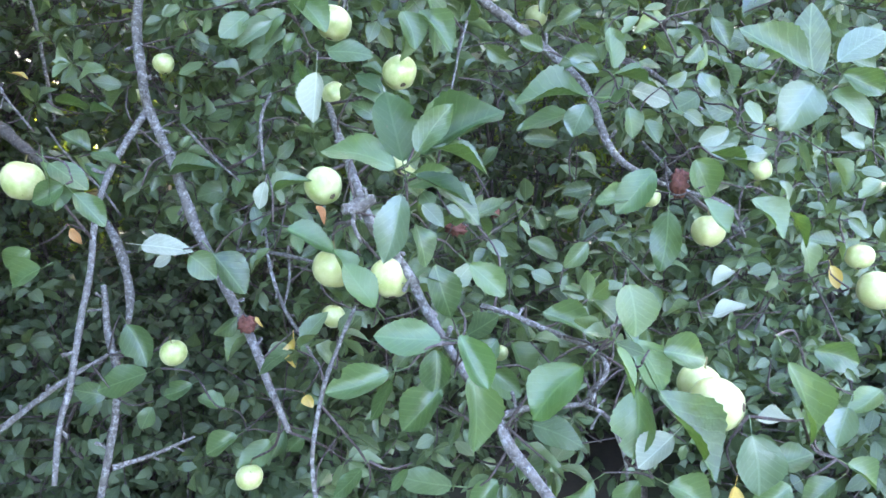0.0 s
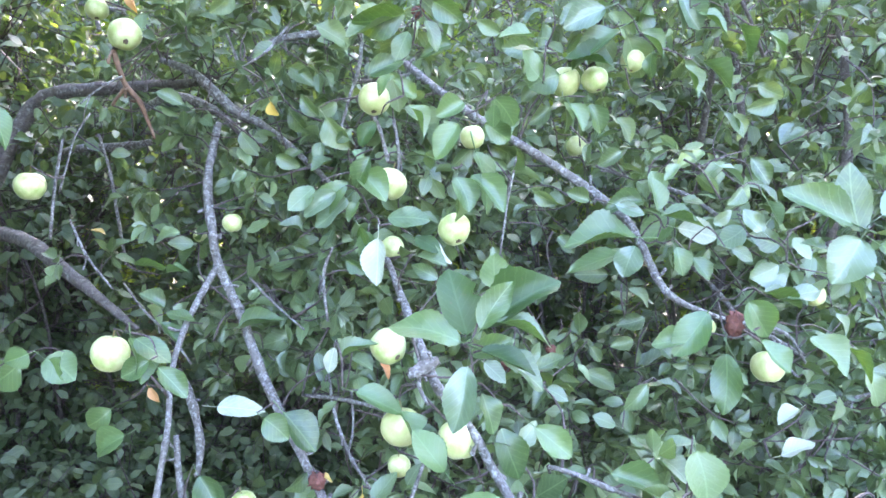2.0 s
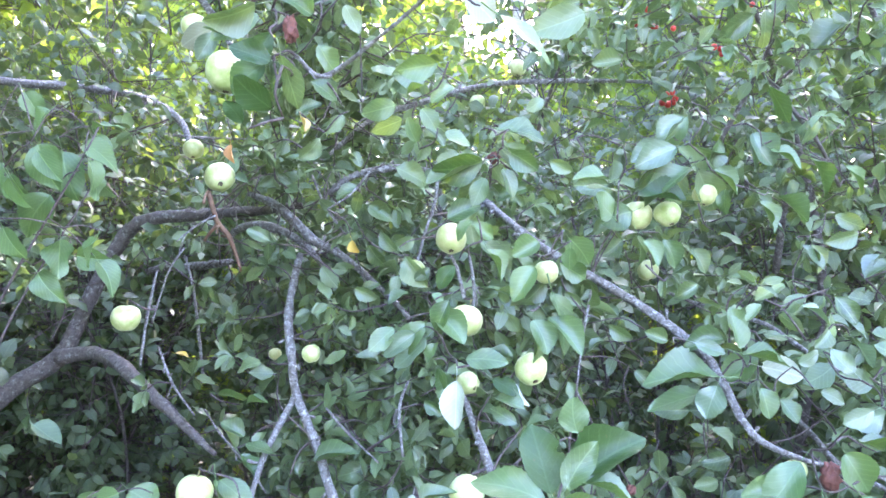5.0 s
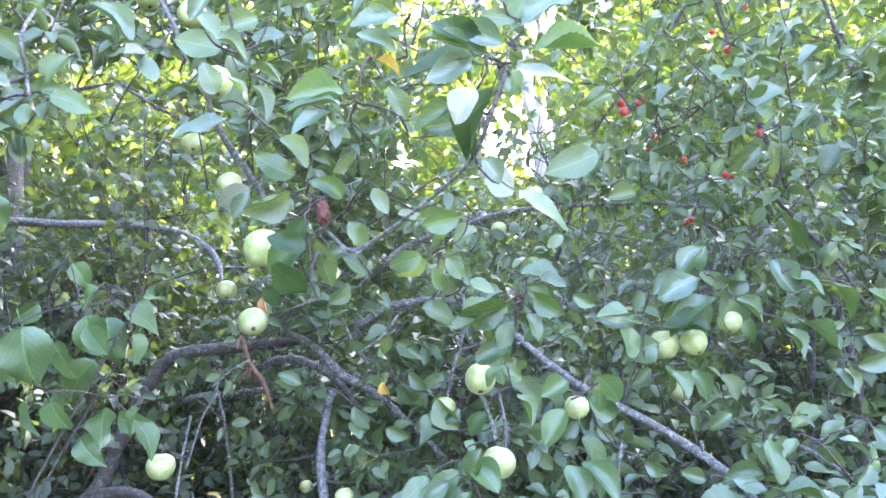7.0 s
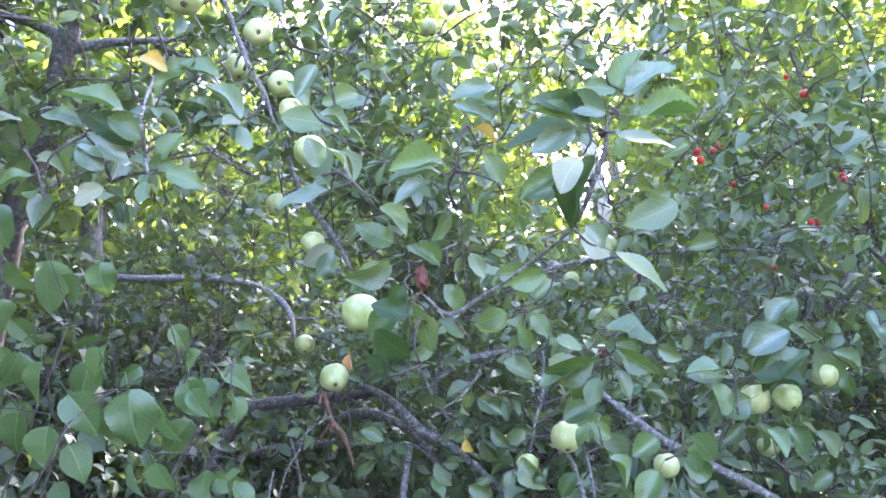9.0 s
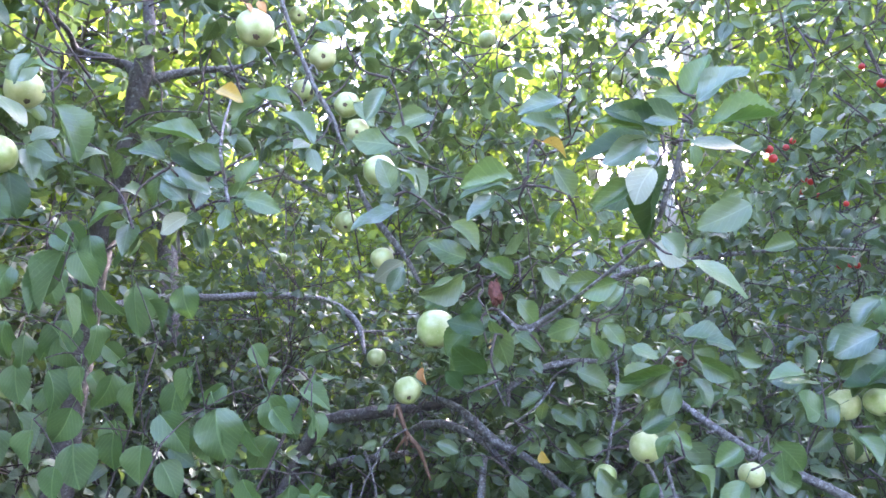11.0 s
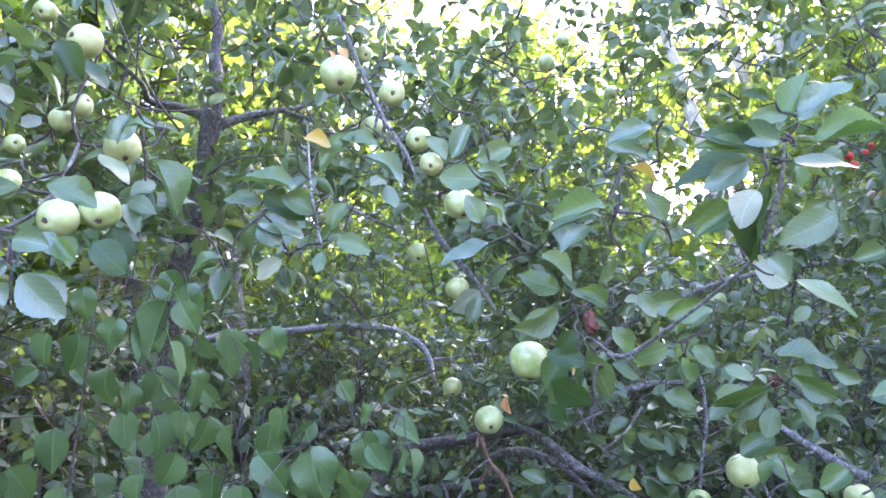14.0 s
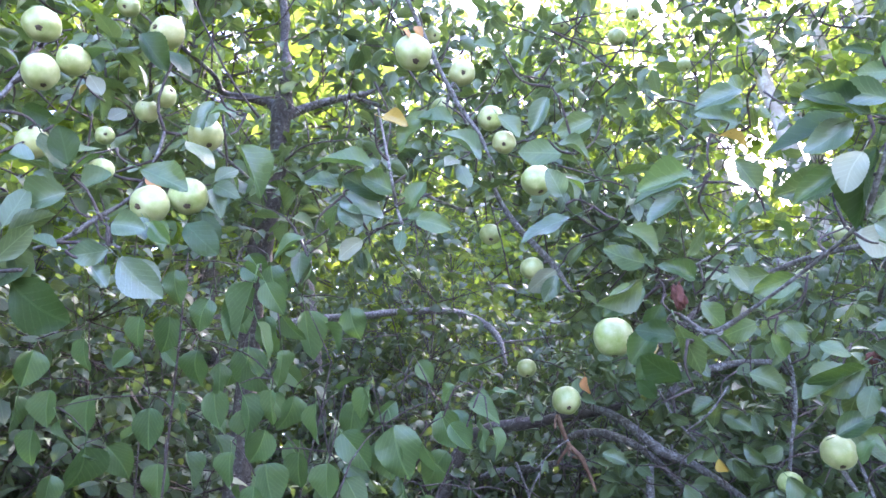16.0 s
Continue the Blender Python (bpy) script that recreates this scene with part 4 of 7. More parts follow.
leaf((-0.205, 1.253, 1.631), (-0.160, 1.233, 1.578), (0.18, -0.86, 0.48), 0.75, "", 0)
leaf((-0.162, 1.251, 1.550), (-0.085, 1.242, 1.541), (-0.07, -0.94, 0.33), 0.51, "", 0)
leaf((-0.039, 1.260, 1.613), (-0.017, 1.245, 1.552), (0.29, -0.90, 0.33), 0.71, "", 0)
leaf((-0.012, 1.273, 1.616), (0.043, 1.250, 1.548), (0.29, -0.81, 0.51), 0.50, "", 0)
leaf((-0.176, 1.225, 1.516), (-0.181, 1.198, 1.438), (-0.12, -0.94, 0.33), 0.53, "u", 0)
leaf((-0.203, 1.272, 1.527), (-0.214, 1.252, 1.481), (0.07, -0.92, 0.38), 0.62)
leaf((-0.241, 1.255, 1.478), (-0.209, 1.250, 1.452), (0.03, -0.98, 0.21), 0.60)
leaf((-0.117, 1.254, 1.513), (-0.071, 1.239, 1.486), (-0.01, -0.88, 0.48), 0.54, "d", 0)
leaf((0.260, 1.440, 1.545), (0.317, 1.434, 1.525), (-0.00, -0.96, 0.28), 0.53, "b", 0)
leaf((0.346, 1.453, 1.528), (0.340, 1.460, 1.595), (0.04, -0.99, 0.11), 0.60)
leaf((0.300, 1.450, 1.476), (0.166, 1.446, 1.504), (0.20, -0.31, 0.93), 0.50, "", 0)
leaf((0.271, 1.464, 1.444), (0.163, 1.458, 1.431), (-0.06, -0.61, 0.79), 0.50, "", 0)
leaf((0.292, 1.424, 1.463), (0.262, 1.410, 1.407), (0.04, -0.97, 0.23), 0.78, "b")
leaf((0.344, 1.442, 1.519), (0.429, 1.438, 1.494), (0.23, -0.50, 0.84), 0.60)
leaf((0.390, 1.489, 1.488), (0.465, 1.477, 1.471), (0.13, -0.49, 0.86), 0.60, "u")
leaf((0.371, 1.427, 1.457), (0.384, 1.410, 1.403), (0.70, -0.61, 0.37), 0.60)
leaf((0.544, 1.450, 1.474), (0.509, 1.455, 1.521), (0.38, -0.84, 0.38), 0.60, "b")
leaf((0.405, 1.439, 1.433), (0.433, 1.423, 1.391), (0.43, -0.71, 0.56), 0.60)
leaf((0.387, 1.283, 1.353), (0.319, 1.262, 1.286), (-0.28, -0.80, 0.54), 0.60, "g", 0)
leaf((0.404, 1.245, 1.287), (0.389, 1.220, 1.187), (-0.57, -0.78, 0.28), 0.51, "", 0)
leaf((0.448, 1.260, 1.372), (0.480, 1.242, 1.314), (-0.02, -0.96, 0.29), 0.81, "", 0)
leaf((0.487, 1.299, 1.381), (0.548, 1.290, 1.350), (0.33, -0.50, 0.80), 0.60)
leaf((0.461, 1.244, 1.308), (0.505, 1.232, 1.253), (0.57, -0.58, 0.58), 0.60, "g")
leaf((0.549, 1.264, 1.305), (0.603, 1.245, 1.240), (-0.02, -0.96, 0.27), 0.60)
leaf((0.355, 1.284, 1.305), (0.292, 1.279, 1.311), (0.12, -0.31, 0.94), 0.60)
leaf((0.618, 1.288, 1.284), (0.663, 1.270, 1.228), (0.57, -0.53, 0.63), 0.60)
leaf((0.521, 1.281, 1.372), (0.577, 1.282, 1.389), (-0.24, -0.51, 0.82), 0.60, "b")
leaf((0.533, 1.057, 1.498), (0.526, 1.069, 1.597), (0.07, -0.99, 0.13), 0.50, "", 0)
leaf((0.523, 1.054, 1.510), (0.432, 1.055, 1.568), (0.31, -0.81, 0.49), 0.50, "", 0)
leaf((0.532, 1.052, 1.489), (0.488, 1.036, 1.433), (-0.17, -0.90, 0.39), 0.85, "b", 0)
leaf((0.566, 1.064, 1.519), (0.630, 1.067, 1.564), (-0.31, -0.82, 0.49), 0.63, "b", 0)
leaf((0.557, 1.032, 1.503), (0.615, 1.024, 1.479), (-0.06, -0.98, 0.19), 0.57, "", 0)
leaf((0.555, 1.049, 1.480), (0.617, 1.031, 1.438), (0.04, -0.89, 0.45), 0.50, "", 0)
leaf((0.499, 1.078, 1.476), (0.466, 1.075, 1.490), (0.37, -0.50, 0.78), 0.60)
leaf((-0.535, 1.474, 1.326), (-0.432, 1.470, 1.340), (-0.13, -0.66, 0.74), 0.50, "", 0)
leaf((-0.614, 1.439, 1.352), (-0.672, 1.436, 1.375), (0.33, -0.50, 0.80), 0.60)
leaf((-0.681, 1.428, 1.353), (-0.632, 1.411, 1.311), (0.45, -0.51, 0.73), 0.60)
leaf((-0.756, 1.485, 1.473), (-0.682, 1.475, 1.467), (0.02, -0.40, 0.92), 0.60)
leaf((-0.692, 1.490, 1.450), (-0.642, 1.485, 1.461), (-0.23, -0.50, 0.83), 0.60)
leaf((-0.616, 1.400, 1.033), (-0.573, 1.377, 0.951), (-0.00, -0.96, 0.27), 0.60)
leaf((-0.636, 1.334, 0.909), (-0.699, 1.328, 0.923), (0.22, -0.70, 0.68), 0.60)
leaf((-0.556, 1.340, 0.954), (-0.654, 1.329, 0.923), (-0.14, -0.71, 0.69), 0.60)
leaf((-0.566, 1.369, 0.870), (-0.588, 1.359, 0.826), (0.03, -0.98, 0.22), 0.70)
leaf((-0.470, 1.343, 0.930), (-0.525, 1.336, 0.909), (0.05, -0.98, 0.21), 0.60)
leaf((-0.420, 1.379, 0.867), (-0.476, 1.380, 0.890), (0.26, -0.70, 0.66), 0.60)
leaf((-0.380, 1.321, 0.834), (-0.443, 1.303, 0.807), (0.16, -0.95, 0.27), 0.60)
leaf((-0.316, 1.326, 0.820), (-0.379, 1.303, 0.772), (0.12, -0.95, 0.28), 0.60)
leaf((-0.302, 1.362, 0.827), (-0.322, 1.340, 0.776), (0.09, -0.93, 0.36), 0.60)
leaf((-0.261, 1.376, 0.808), (-0.293, 1.361, 0.778), (0.13, -0.94, 0.31), 0.60)
leaf((-0.004, 1.293, 1.658), (0.034, 1.300, 1.546), (0.71, -0.67, 0.19), 0.60)
leaf((-0.031, 1.286, 1.707), (-0.077, 1.274, 1.648), (-0.01, -0.98, 0.20), 0.60)
leaf((0.034, 1.292, 1.737), (0.029, 1.290, 1.697), (0.15, -0.99, 0.01), 0.80)
leaf((-0.039, 1.285, 1.610), (-0.037, 1.276, 1.535), (0.62, -0.78, 0.12), 0.60)
leaf((0.024, 1.257, 1.415), (0.021, 1.251, 1.479), (0.15, -0.99, -0.08), 0.72)
leaf((-0.117, 1.265, 1.511), (-0.051, 1.265, 1.470), (0.46, -0.48, 0.74), 0.50, "u", 0)
leaf((-0.059, 1.246, 1.910), (-0.014, 1.251, 1.873), (0.12, -0.99, 0.00), 0.70)
leaf((-0.046, 1.247, 1.947), (0.004, 1.248, 1.932), (0.22, -0.65, 0.73), 0.60)
leaf((-0.077, 1.274, 1.887), (-0.053, 1.274, 1.836), (0.72, -0.61, 0.34), 0.60)
leaf((-0.111, 1.249, 1.742), (-0.080, 1.250, 1.688), (0.69, -0.61, 0.38), 0.60)
leaf((-0.135, 1.243, 1.794), (-0.166, 1.234, 1.765), (-0.17, -0.87, 0.46), 0.60)
leaf((-0.181, 1.223, 1.656), (-0.212, 1.213, 1.609), (-0.28, -0.89, 0.37), 0.60)
leaf((-0.235, 1.270, 1.588), (-0.297, 1.257, 1.541), (-0.30, -0.73, 0.61), 0.60, "b")
leaf((-0.251, 1.254, 1.600), (-0.314, 1.244, 1.563), (0.00, -0.97, 0.26), 0.50, "b", 0)
leaf((-0.214, 1.257, 1.537), (-0.196, 1.252, 1.486), (0.09, -0.99, 0.14), 0.60)
leaf((-0.173, 1.259, 1.717), (-0.204, 1.249, 1.678), (-0.23, -0.88, 0.42), 0.60, "d")
leaf((-0.214, 1.242, 1.669), (-0.194, 1.238, 1.652), (0.28, -0.77, 0.56), 0.60, "g")
leaf((0.309, 1.591, 2.023), (0.235, 1.579, 1.963), (-0.20, -0.88, 0.43), 0.60)
leaf((0.273, 1.538, 1.946), (0.185, 1.517, 1.918), (-0.04, -0.72, 0.69), 0.60, "b")
leaf((0.372, 1.602, 1.968), (0.347, 1.593, 1.900), (0.18, -0.98, 0.06), 0.72)
leaf((0.305, 1.565, 1.907), (0.195, 1.541, 1.850), (-0.20, -0.71, 0.67), 0.60)
leaf((0.346, 1.555, 1.897), (0.391, 1.560, 1.837), (0.54, -0.77, 0.34), 0.60)
leaf((0.367, 1.560, 1.853), (0.358, 1.553, 1.803), (-0.39, -0.90, 0.21), 0.60)
leaf((0.477, 1.579, 2.066), (0.514, 1.583, 1.986), (0.65, -0.72, 0.26), 0.60)
leaf((0.441, 1.599, 1.975), (0.477, 1.594, 1.900), (0.71, -0.60, 0.37), 0.60, "b")
leaf((0.470, 1.580, 1.932), (0.536, 1.582, 1.895), (0.28, -0.84, 0.47), 0.60)
leaf((0.554, 1.600, 1.909), (0.591, 1.596, 1.833), (0.57, -0.76, 0.31), 0.60)
leaf((0.626, 1.621, 1.890), (0.672, 1.626, 1.836), (0.52, -0.77, 0.37), 0.60)
leaf((0.436, 1.572, 1.825), (0.463, 1.577, 1.754), (0.76, -0.60, 0.24), 0.60)
leaf((0.479, 1.594, 1.832), (0.547, 1.600, 1.794), (0.42, -0.66, 0.63), 0.60)
leaf((0.146, 1.525, 1.864), (0.071, 1.510, 1.877), (0.24, -0.42, 0.87), 0.60)
leaf((0.172, 1.539, 1.818), (0.113, 1.522, 1.794), (0.27, -0.96, 0.03), 0.90)
leaf((0.191, 1.533, 1.756), (0.214, 1.525, 1.697), (0.08, -0.98, 0.16), 0.62)
leaf((0.233, 1.559, 1.755), (0.260, 1.557, 1.695), (0.54, -0.80, 0.27), 0.60)
leaf((0.286, 1.565, 1.836), (0.191, 1.540, 1.865), (0.37, -0.63, 0.68), 0.60, "d")
leaf((0.360, 1.502, 1.555), (0.343, 1.491, 1.606), (0.18, -0.97, -0.13), 0.75)
leaf((0.321, 1.475, 1.547), (0.241, 1.455, 1.541), (0.13, -0.70, 0.70), 0.60)
leaf((0.526, 1.529, 1.525), (0.550, 1.527, 1.580), (0.12, -0.99, -0.09), 0.60)
leaf((0.532, 1.523, 1.479), (0.470, 1.503, 1.450), (0.02, -0.84, 0.54), 0.60)
leaf((0.601, 1.518, 1.442), (0.535, 1.505, 1.469), (0.35, -0.80, 0.49), 0.60)
leaf((0.614, 1.507, 1.387), (0.533, 1.486, 1.382), (0.25, -0.97, -0.01), 0.60, "b")
leaf((0.690, 1.542, 1.515), (0.608, 1.518, 1.543), (0.41, -0.62, 0.67), 0.60)
leaf((0.389, 1.509, 1.510), (0.317, 1.496, 1.457), (-0.17, -0.88, 0.45), 0.60)
leaf((-0.020, 0.658, 2.111), (-0.062, 0.631, 2.130), (0.44, -0.86, -0.26), 0.50, "b", 0)
leaf((-0.052, 0.647, 2.105), (-0.094, 0.615, 2.123), (0.65, -0.73, 0.22), 0.50, "", 0)
leaf((-0.049, 0.692, 2.109), (-0.126, 0.648, 2.114), (0.43, -0.68, 0.60), 0.50, "d", 0)
leaf((-0.039, 0.657, 2.103), (-0.086, 0.617, 2.132), (0.63, -0.77, -0.05), 0.50, "d", 0)
leaf((-0.055, 0.656, 2.101), (-0.104, 0.638, 2.077), (0.30, -0.95, 0.10), 0.54, "b", 0)
leaf((-0.009, 0.688, 2.142), (0.028, 0.685, 2.191), (-0.42, -0.87, 0.26), 0.50, "g", 0)
leaf((0.001, 0.654, 2.126), (0.060, 0.657, 2.154), (-0.13, -0.92, 0.36), 0.50, "b", 0)
leaf((0.010, 0.677, 2.110), (0.080, 0.700, 2.107), (0.27, -0.74, 0.62), 0.50, "g", 0)
leaf((-0.013, 0.691, 2.098), (0.052, 0.711, 2.085), (0.34, -0.78, 0.53), 0.50, "g", 0)
leaf((-0.013, 0.658, 2.081), (-0.011, 0.662, 2.059), (0.34, -0.93, -0.12), 0.60)
leaf((-0.005, 0.670, 2.142), (-0.039, 0.649, 2.146), (0.53, -0.83, 0.15), 0.50, "", 0)
leaf((-0.055, 0.660, 2.067), (-0.081, 0.653, 2.034), (0.02, -0.98, 0.19), 0.78, "u", 0)
leaf((-0.065, 0.709, 2.057), (-0.079, 0.715, 2.008), (-0.58, -0.81, 0.07), 0.50, "d", 0)
leaf((-0.075, 0.676, 2.064), (-0.126, 0.661, 2.041), (0.19, -0.96, 0.21), 0.50, "", 0)
leaf((-0.019, 0.648, 2.158), (-0.039, 0.628, 2.168), (0.70, -0.72, -0.04), 0.50, "d", 0)
leaf((-0.146, 0.718, 2.204), (-0.198, 0.691, 2.190), (0.39, -0.89, 0.24), 0.50, "b", 0)
leaf((-0.164, 0.771, 2.187), (-0.208, 0.745, 2.207), (0.57, -0.79, 0.23), 0.50, "b", 0)
leaf((-0.152, 0.770, 2.208), (-0.179, 0.755, 2.209), (0.50, -0.82, 0.27), 0.60)
leaf((-0.187, 0.757, 2.174), (-0.155, 0.764, 2.157), (0.51, -0.44, 0.74), 0.60, "y")
leaf((-0.223, 0.727, 2.123), (-0.283, 0.694, 2.123), (0.45, -0.82, 0.34), 0.50, "", 0)
leaf((-0.234, 0.748, 2.120), (-0.294, 0.714, 2.117), (0.39, -0.74, 0.55), 0.50, "", 0)
leaf((-0.242, 0.725, 2.101), (-0.286, 0.706, 2.075), (0.13, -0.89, 0.44), 0.50, "b", 0)
leaf((-0.077, 0.858, 2.037), (-0.044, 0.872, 2.006), (0.34, -0.94, -0.06), 0.80, "u", 0)
leaf((-0.039, 0.855, 2.004), (0.034, 0.895, 1.966), (0.60, -0.58, 0.55), 0.50, "g", 0)
leaf((-0.174, 0.771, 2.090), (-0.201, 0.766, 2.057), (-0.02, -0.99, 0.15), 0.60)
leaf((-0.159, 0.800, 2.064), (-0.139, 0.807, 2.038), (0.72, -0.57, 0.39), 0.60)
leaf((-0.612, 0.638, 2.191), (-0.653, 0.603, 2.240), (0.71, -0.69, 0.10), 0.50, "d", 0)
leaf((-0.622, 0.646, 2.171), (-0.682, 0.602, 2.206), (0.68, -0.65, 0.34), 0.50, "b", 0)
leaf((-0.590, 0.637, 2.139), (-0.597, 0.632, 2.110), (-0.10, -0.98, 0.19), 0.60)
leaf((-0.584, 0.665, 2.160), (-0.541, 0.686, 2.143), (0.54, -0.70, 0.48), 0.60)
leaf((-0.596, 0.672, 2.181), (-0.568, 0.669, 2.219), (-0.13, -0.99, 0.02), 0.60)
leaf((-0.604, 0.612, 2.230), (-0.664, 0.568, 2.263), (0.68, -0.62, 0.41), 0.50, "", 0)
leaf((-0.478, 0.682, 2.221), (-0.515, 0.646, 2.266), (0.76, -0.63, 0.12), 0.50, "b", 0)
leaf((-0.497, 0.660, 2.277), (-0.538, 0.630, 2.300), (0.64, -0.74, 0.19), 0.60)
leaf((-0.373, 0.711, 2.202), (-0.424, 0.684, 2.214), (0.47, -0.59, 0.65), 0.60)
leaf((-0.384, 0.709, 2.143), (-0.388, 0.687, 2.177), (0.38, -0.79, -0.48), 0.66, "b")
leaf((-0.367, 0.760, 2.150), (-0.377, 0.735, 2.190), (0.95, -0.31, 0.05), 0.60)
leaf((-0.394, 0.756, 2.129), (-0.460, 0.728, 2.118), (0.27, -0.83, 0.50), 0.50, "b", 0)
leaf((-0.370, 0.685, 2.275), (-0.400, 0.682, 2.232), (0.22, -0.97, -0.08), 0.50, "b", 0)
leaf((-0.667, 0.650, 2.151), (-0.708, 0.639, 2.133), (0.36, -0.89, -0.29), 0.60, "u")
leaf((-0.670, 0.609, 2.198), (-0.697, 0.606, 2.163), (-0.25, -0.93, 0.26), 0.60)
leaf((-0.526, 0.649, 2.301), (-0.584, 0.635, 2.260), (-0.19, -0.82, 0.55), 0.60)
leaf((-0.414, 0.647, 2.350), (-0.436, 0.628, 2.365), (0.70, -0.70, 0.15), 0.60)
leaf((-0.332, 0.812, 2.025), (-0.388, 0.788, 2.001), (0.22, -0.89, 0.39), 0.60)
leaf((-0.330, 0.820, 1.965), (-0.369, 0.805, 1.929), (0.49, -0.85, -0.18), 0.62, "d")
leaf((-0.326, 0.817, 1.928), (-0.369, 0.804, 1.907), (0.41, -0.87, -0.27), 0.62, "d")
leaf((-0.311, 0.800, 1.995), (-0.336, 0.801, 1.959), (-0.10, -0.99, 0.05), 0.60, "d")
leaf((-0.370, 0.822, 1.997), (-0.392, 0.797, 2.018), (0.83, -0.37, 0.43), 0.60)
leaf((-0.317, 0.786, 2.049), (-0.360, 0.758, 2.075), (0.67, -0.62, 0.41), 0.60)
leaf((-0.269, 0.829, 2.023), (-0.297, 0.800, 2.047), (0.75, -0.65, 0.09), 0.60)
leaf((-0.274, 0.862, 1.998), (-0.250, 0.873, 1.963), (0.64, -0.73, 0.21), 0.60)
leaf((-0.317, 0.834, 1.985), (-0.340, 0.815, 2.011), (0.71, -0.69, 0.11), 0.60, "d")
leaf((-0.306, 0.837, 1.952), (-0.334, 0.832, 1.925), (-0.18, -0.93, 0.33), 0.60)
leaf((-0.256, 0.874, 1.924), (-0.278, 0.850, 1.949), (0.83, -0.49, 0.25), 0.60)
leaf((-0.174, 1.207, 2.072), (-0.241, 1.182, 2.057), (0.39, -0.88, -0.29), 0.62)
leaf((-0.258, 1.232, 2.012), (-0.319, 1.213, 1.997), (0.29, -0.96, 0.06), 0.60)
leaf((-0.216, 1.252, 2.007), (-0.192, 1.263, 1.964), (0.26, -0.96, -0.12), 0.62)
leaf((-0.240, 1.244, 2.032), (-0.208, 1.246, 2.048), (-0.13, -0.92, 0.38), 0.60)
leaf((-0.075, 1.312, 1.942), (-0.034, 1.341, 1.879), (0.79, -0.56, 0.26), 0.60)
leaf((-0.114, 1.322, 1.881), (-0.141, 1.316, 1.829), (-0.06, -0.99, 0.15), 0.60)
leaf((-0.116, 1.315, 1.912), (-0.203, 1.284, 1.892), (0.20, -0.86, 0.47), 0.60)
leaf((-0.086, 1.319, 1.970), (-0.004, 1.348, 1.959), (0.32, -0.66, 0.68), 0.60)
leaf((-0.228, 1.254, 1.946), (-0.237, 1.227, 1.987), (0.39, -0.81, -0.45), 0.60)
leaf((-0.172, 1.233, 1.955), (-0.129, 1.248, 1.930), (0.54, -0.69, 0.49), 0.60)
leaf((-0.110, 1.363, 1.768), (-0.142, 1.333, 1.802), (0.74, -0.67, 0.08), 0.60)
leaf((-0.189, 1.310, 1.808), (-0.125, 1.321, 1.831), (0.09, -0.97, 0.22), 0.60)
leaf((0.034, 1.390, 1.761), (0.070, 1.415, 1.707), (0.30, -0.93, -0.22), 0.70)
leaf((0.014, 1.387, 1.714), (0.063, 1.411, 1.679), (0.56, -0.79, 0.24), 0.60)
leaf((-0.024, 1.399, 1.758), (-0.078, 1.380, 1.734), (0.22, -0.94, 0.27), 0.60)
leaf((0.123, 1.437, 1.802), (0.093, 1.398, 1.846), (0.44, -0.80, -0.41), 0.90)
leaf((0.122, 1.435, 1.875), (0.055, 1.402, 1.888), (0.43, -0.61, 0.66), 0.60)
leaf((-0.040, 1.368, 1.862), (-0.092, 1.344, 1.848), (0.23, -0.82, 0.52), 0.60)
leaf((-0.775, 0.331, 2.096), (-0.812, 0.306, 2.093), (0.55, -0.77, -0.31), 0.62, "b")
leaf((-0.777, 0.345, 2.091), (-0.751, 0.378, 2.043), (0.86, -0.49, 0.14), 0.60, "b")
leaf((-0.789, 0.343, 2.135), (-0.749, 0.359, 2.119), (0.27, -0.93, -0.24), 0.60, "b")
leaf((-0.708, 0.380, 2.120), (-0.677, 0.399, 2.084), (0.77, -0.51, 0.39), 0.60, "d")
leaf((-0.758, 0.372, 2.137), (-0.745, 0.388, 2.108), (0.83, -0.55, 0.04), 0.60, "g")
leaf((-0.923, 0.306, 2.093), (-0.872, 0.348, 2.038), (0.42, -0.87, -0.27), 0.70, "d")
leaf((-0.942, 0.296, 2.103), (-0.895, 0.311, 2.107), (0.27, -0.93, 0.23), 0.60, "b")
leaf((-0.823, 0.309, 2.210), (-0.817, 0.291, 2.253), (0.46, -0.79, -0.40), 0.70, "d")
leaf((-0.788, 0.331, 2.220), (-0.828, 0.301, 2.202), (0.36, -0.78, 0.51), 0.60)
leaf((-0.839, 0.319, 2.184), (-0.892, 0.283, 2.183), (0.48, -0.73, 0.49), 0.60, "b")
leaf((-0.755, 0.355, 2.196), (-0.711, 0.385, 2.167), (0.68, -0.59, 0.44), 0.60)
leaf((-0.820, 0.269, 2.201), (-0.851, 0.245, 2.215), (0.66, -0.60, 0.44), 0.60, "b")
leaf((-0.824, 0.301, 2.106), (-0.850, 0.277, 2.121), (0.74, -0.54, 0.40), 0.60)
leaf((-0.802, 0.328, 2.085), (-0.788, 0.339, 2.058), (0.87, -0.41, 0.28), 0.60, "b")
leaf((-0.923, 0.408, 2.427), (-0.929, 0.385, 2.456), (0.89, -0.43, -0.14), 0.60, "b")
leaf((-0.908, 0.380, 2.471), (-0.937, 0.366, 2.440), (0.23, -0.95, 0.21), 0.60)
leaf((-0.842, 0.414, 2.458), (-0.815, 0.440, 2.412), (0.79, -0.60, 0.12), 0.60, "d")
leaf((-0.835, 0.455, 2.447), (-0.813, 0.477, 2.410), (0.79, -0.60, 0.12), 0.60, "d")
leaf((-0.776, 0.484, 2.351), (-0.798, 0.473, 2.315), (0.61, -0.78, -0.12), 0.60, "b")
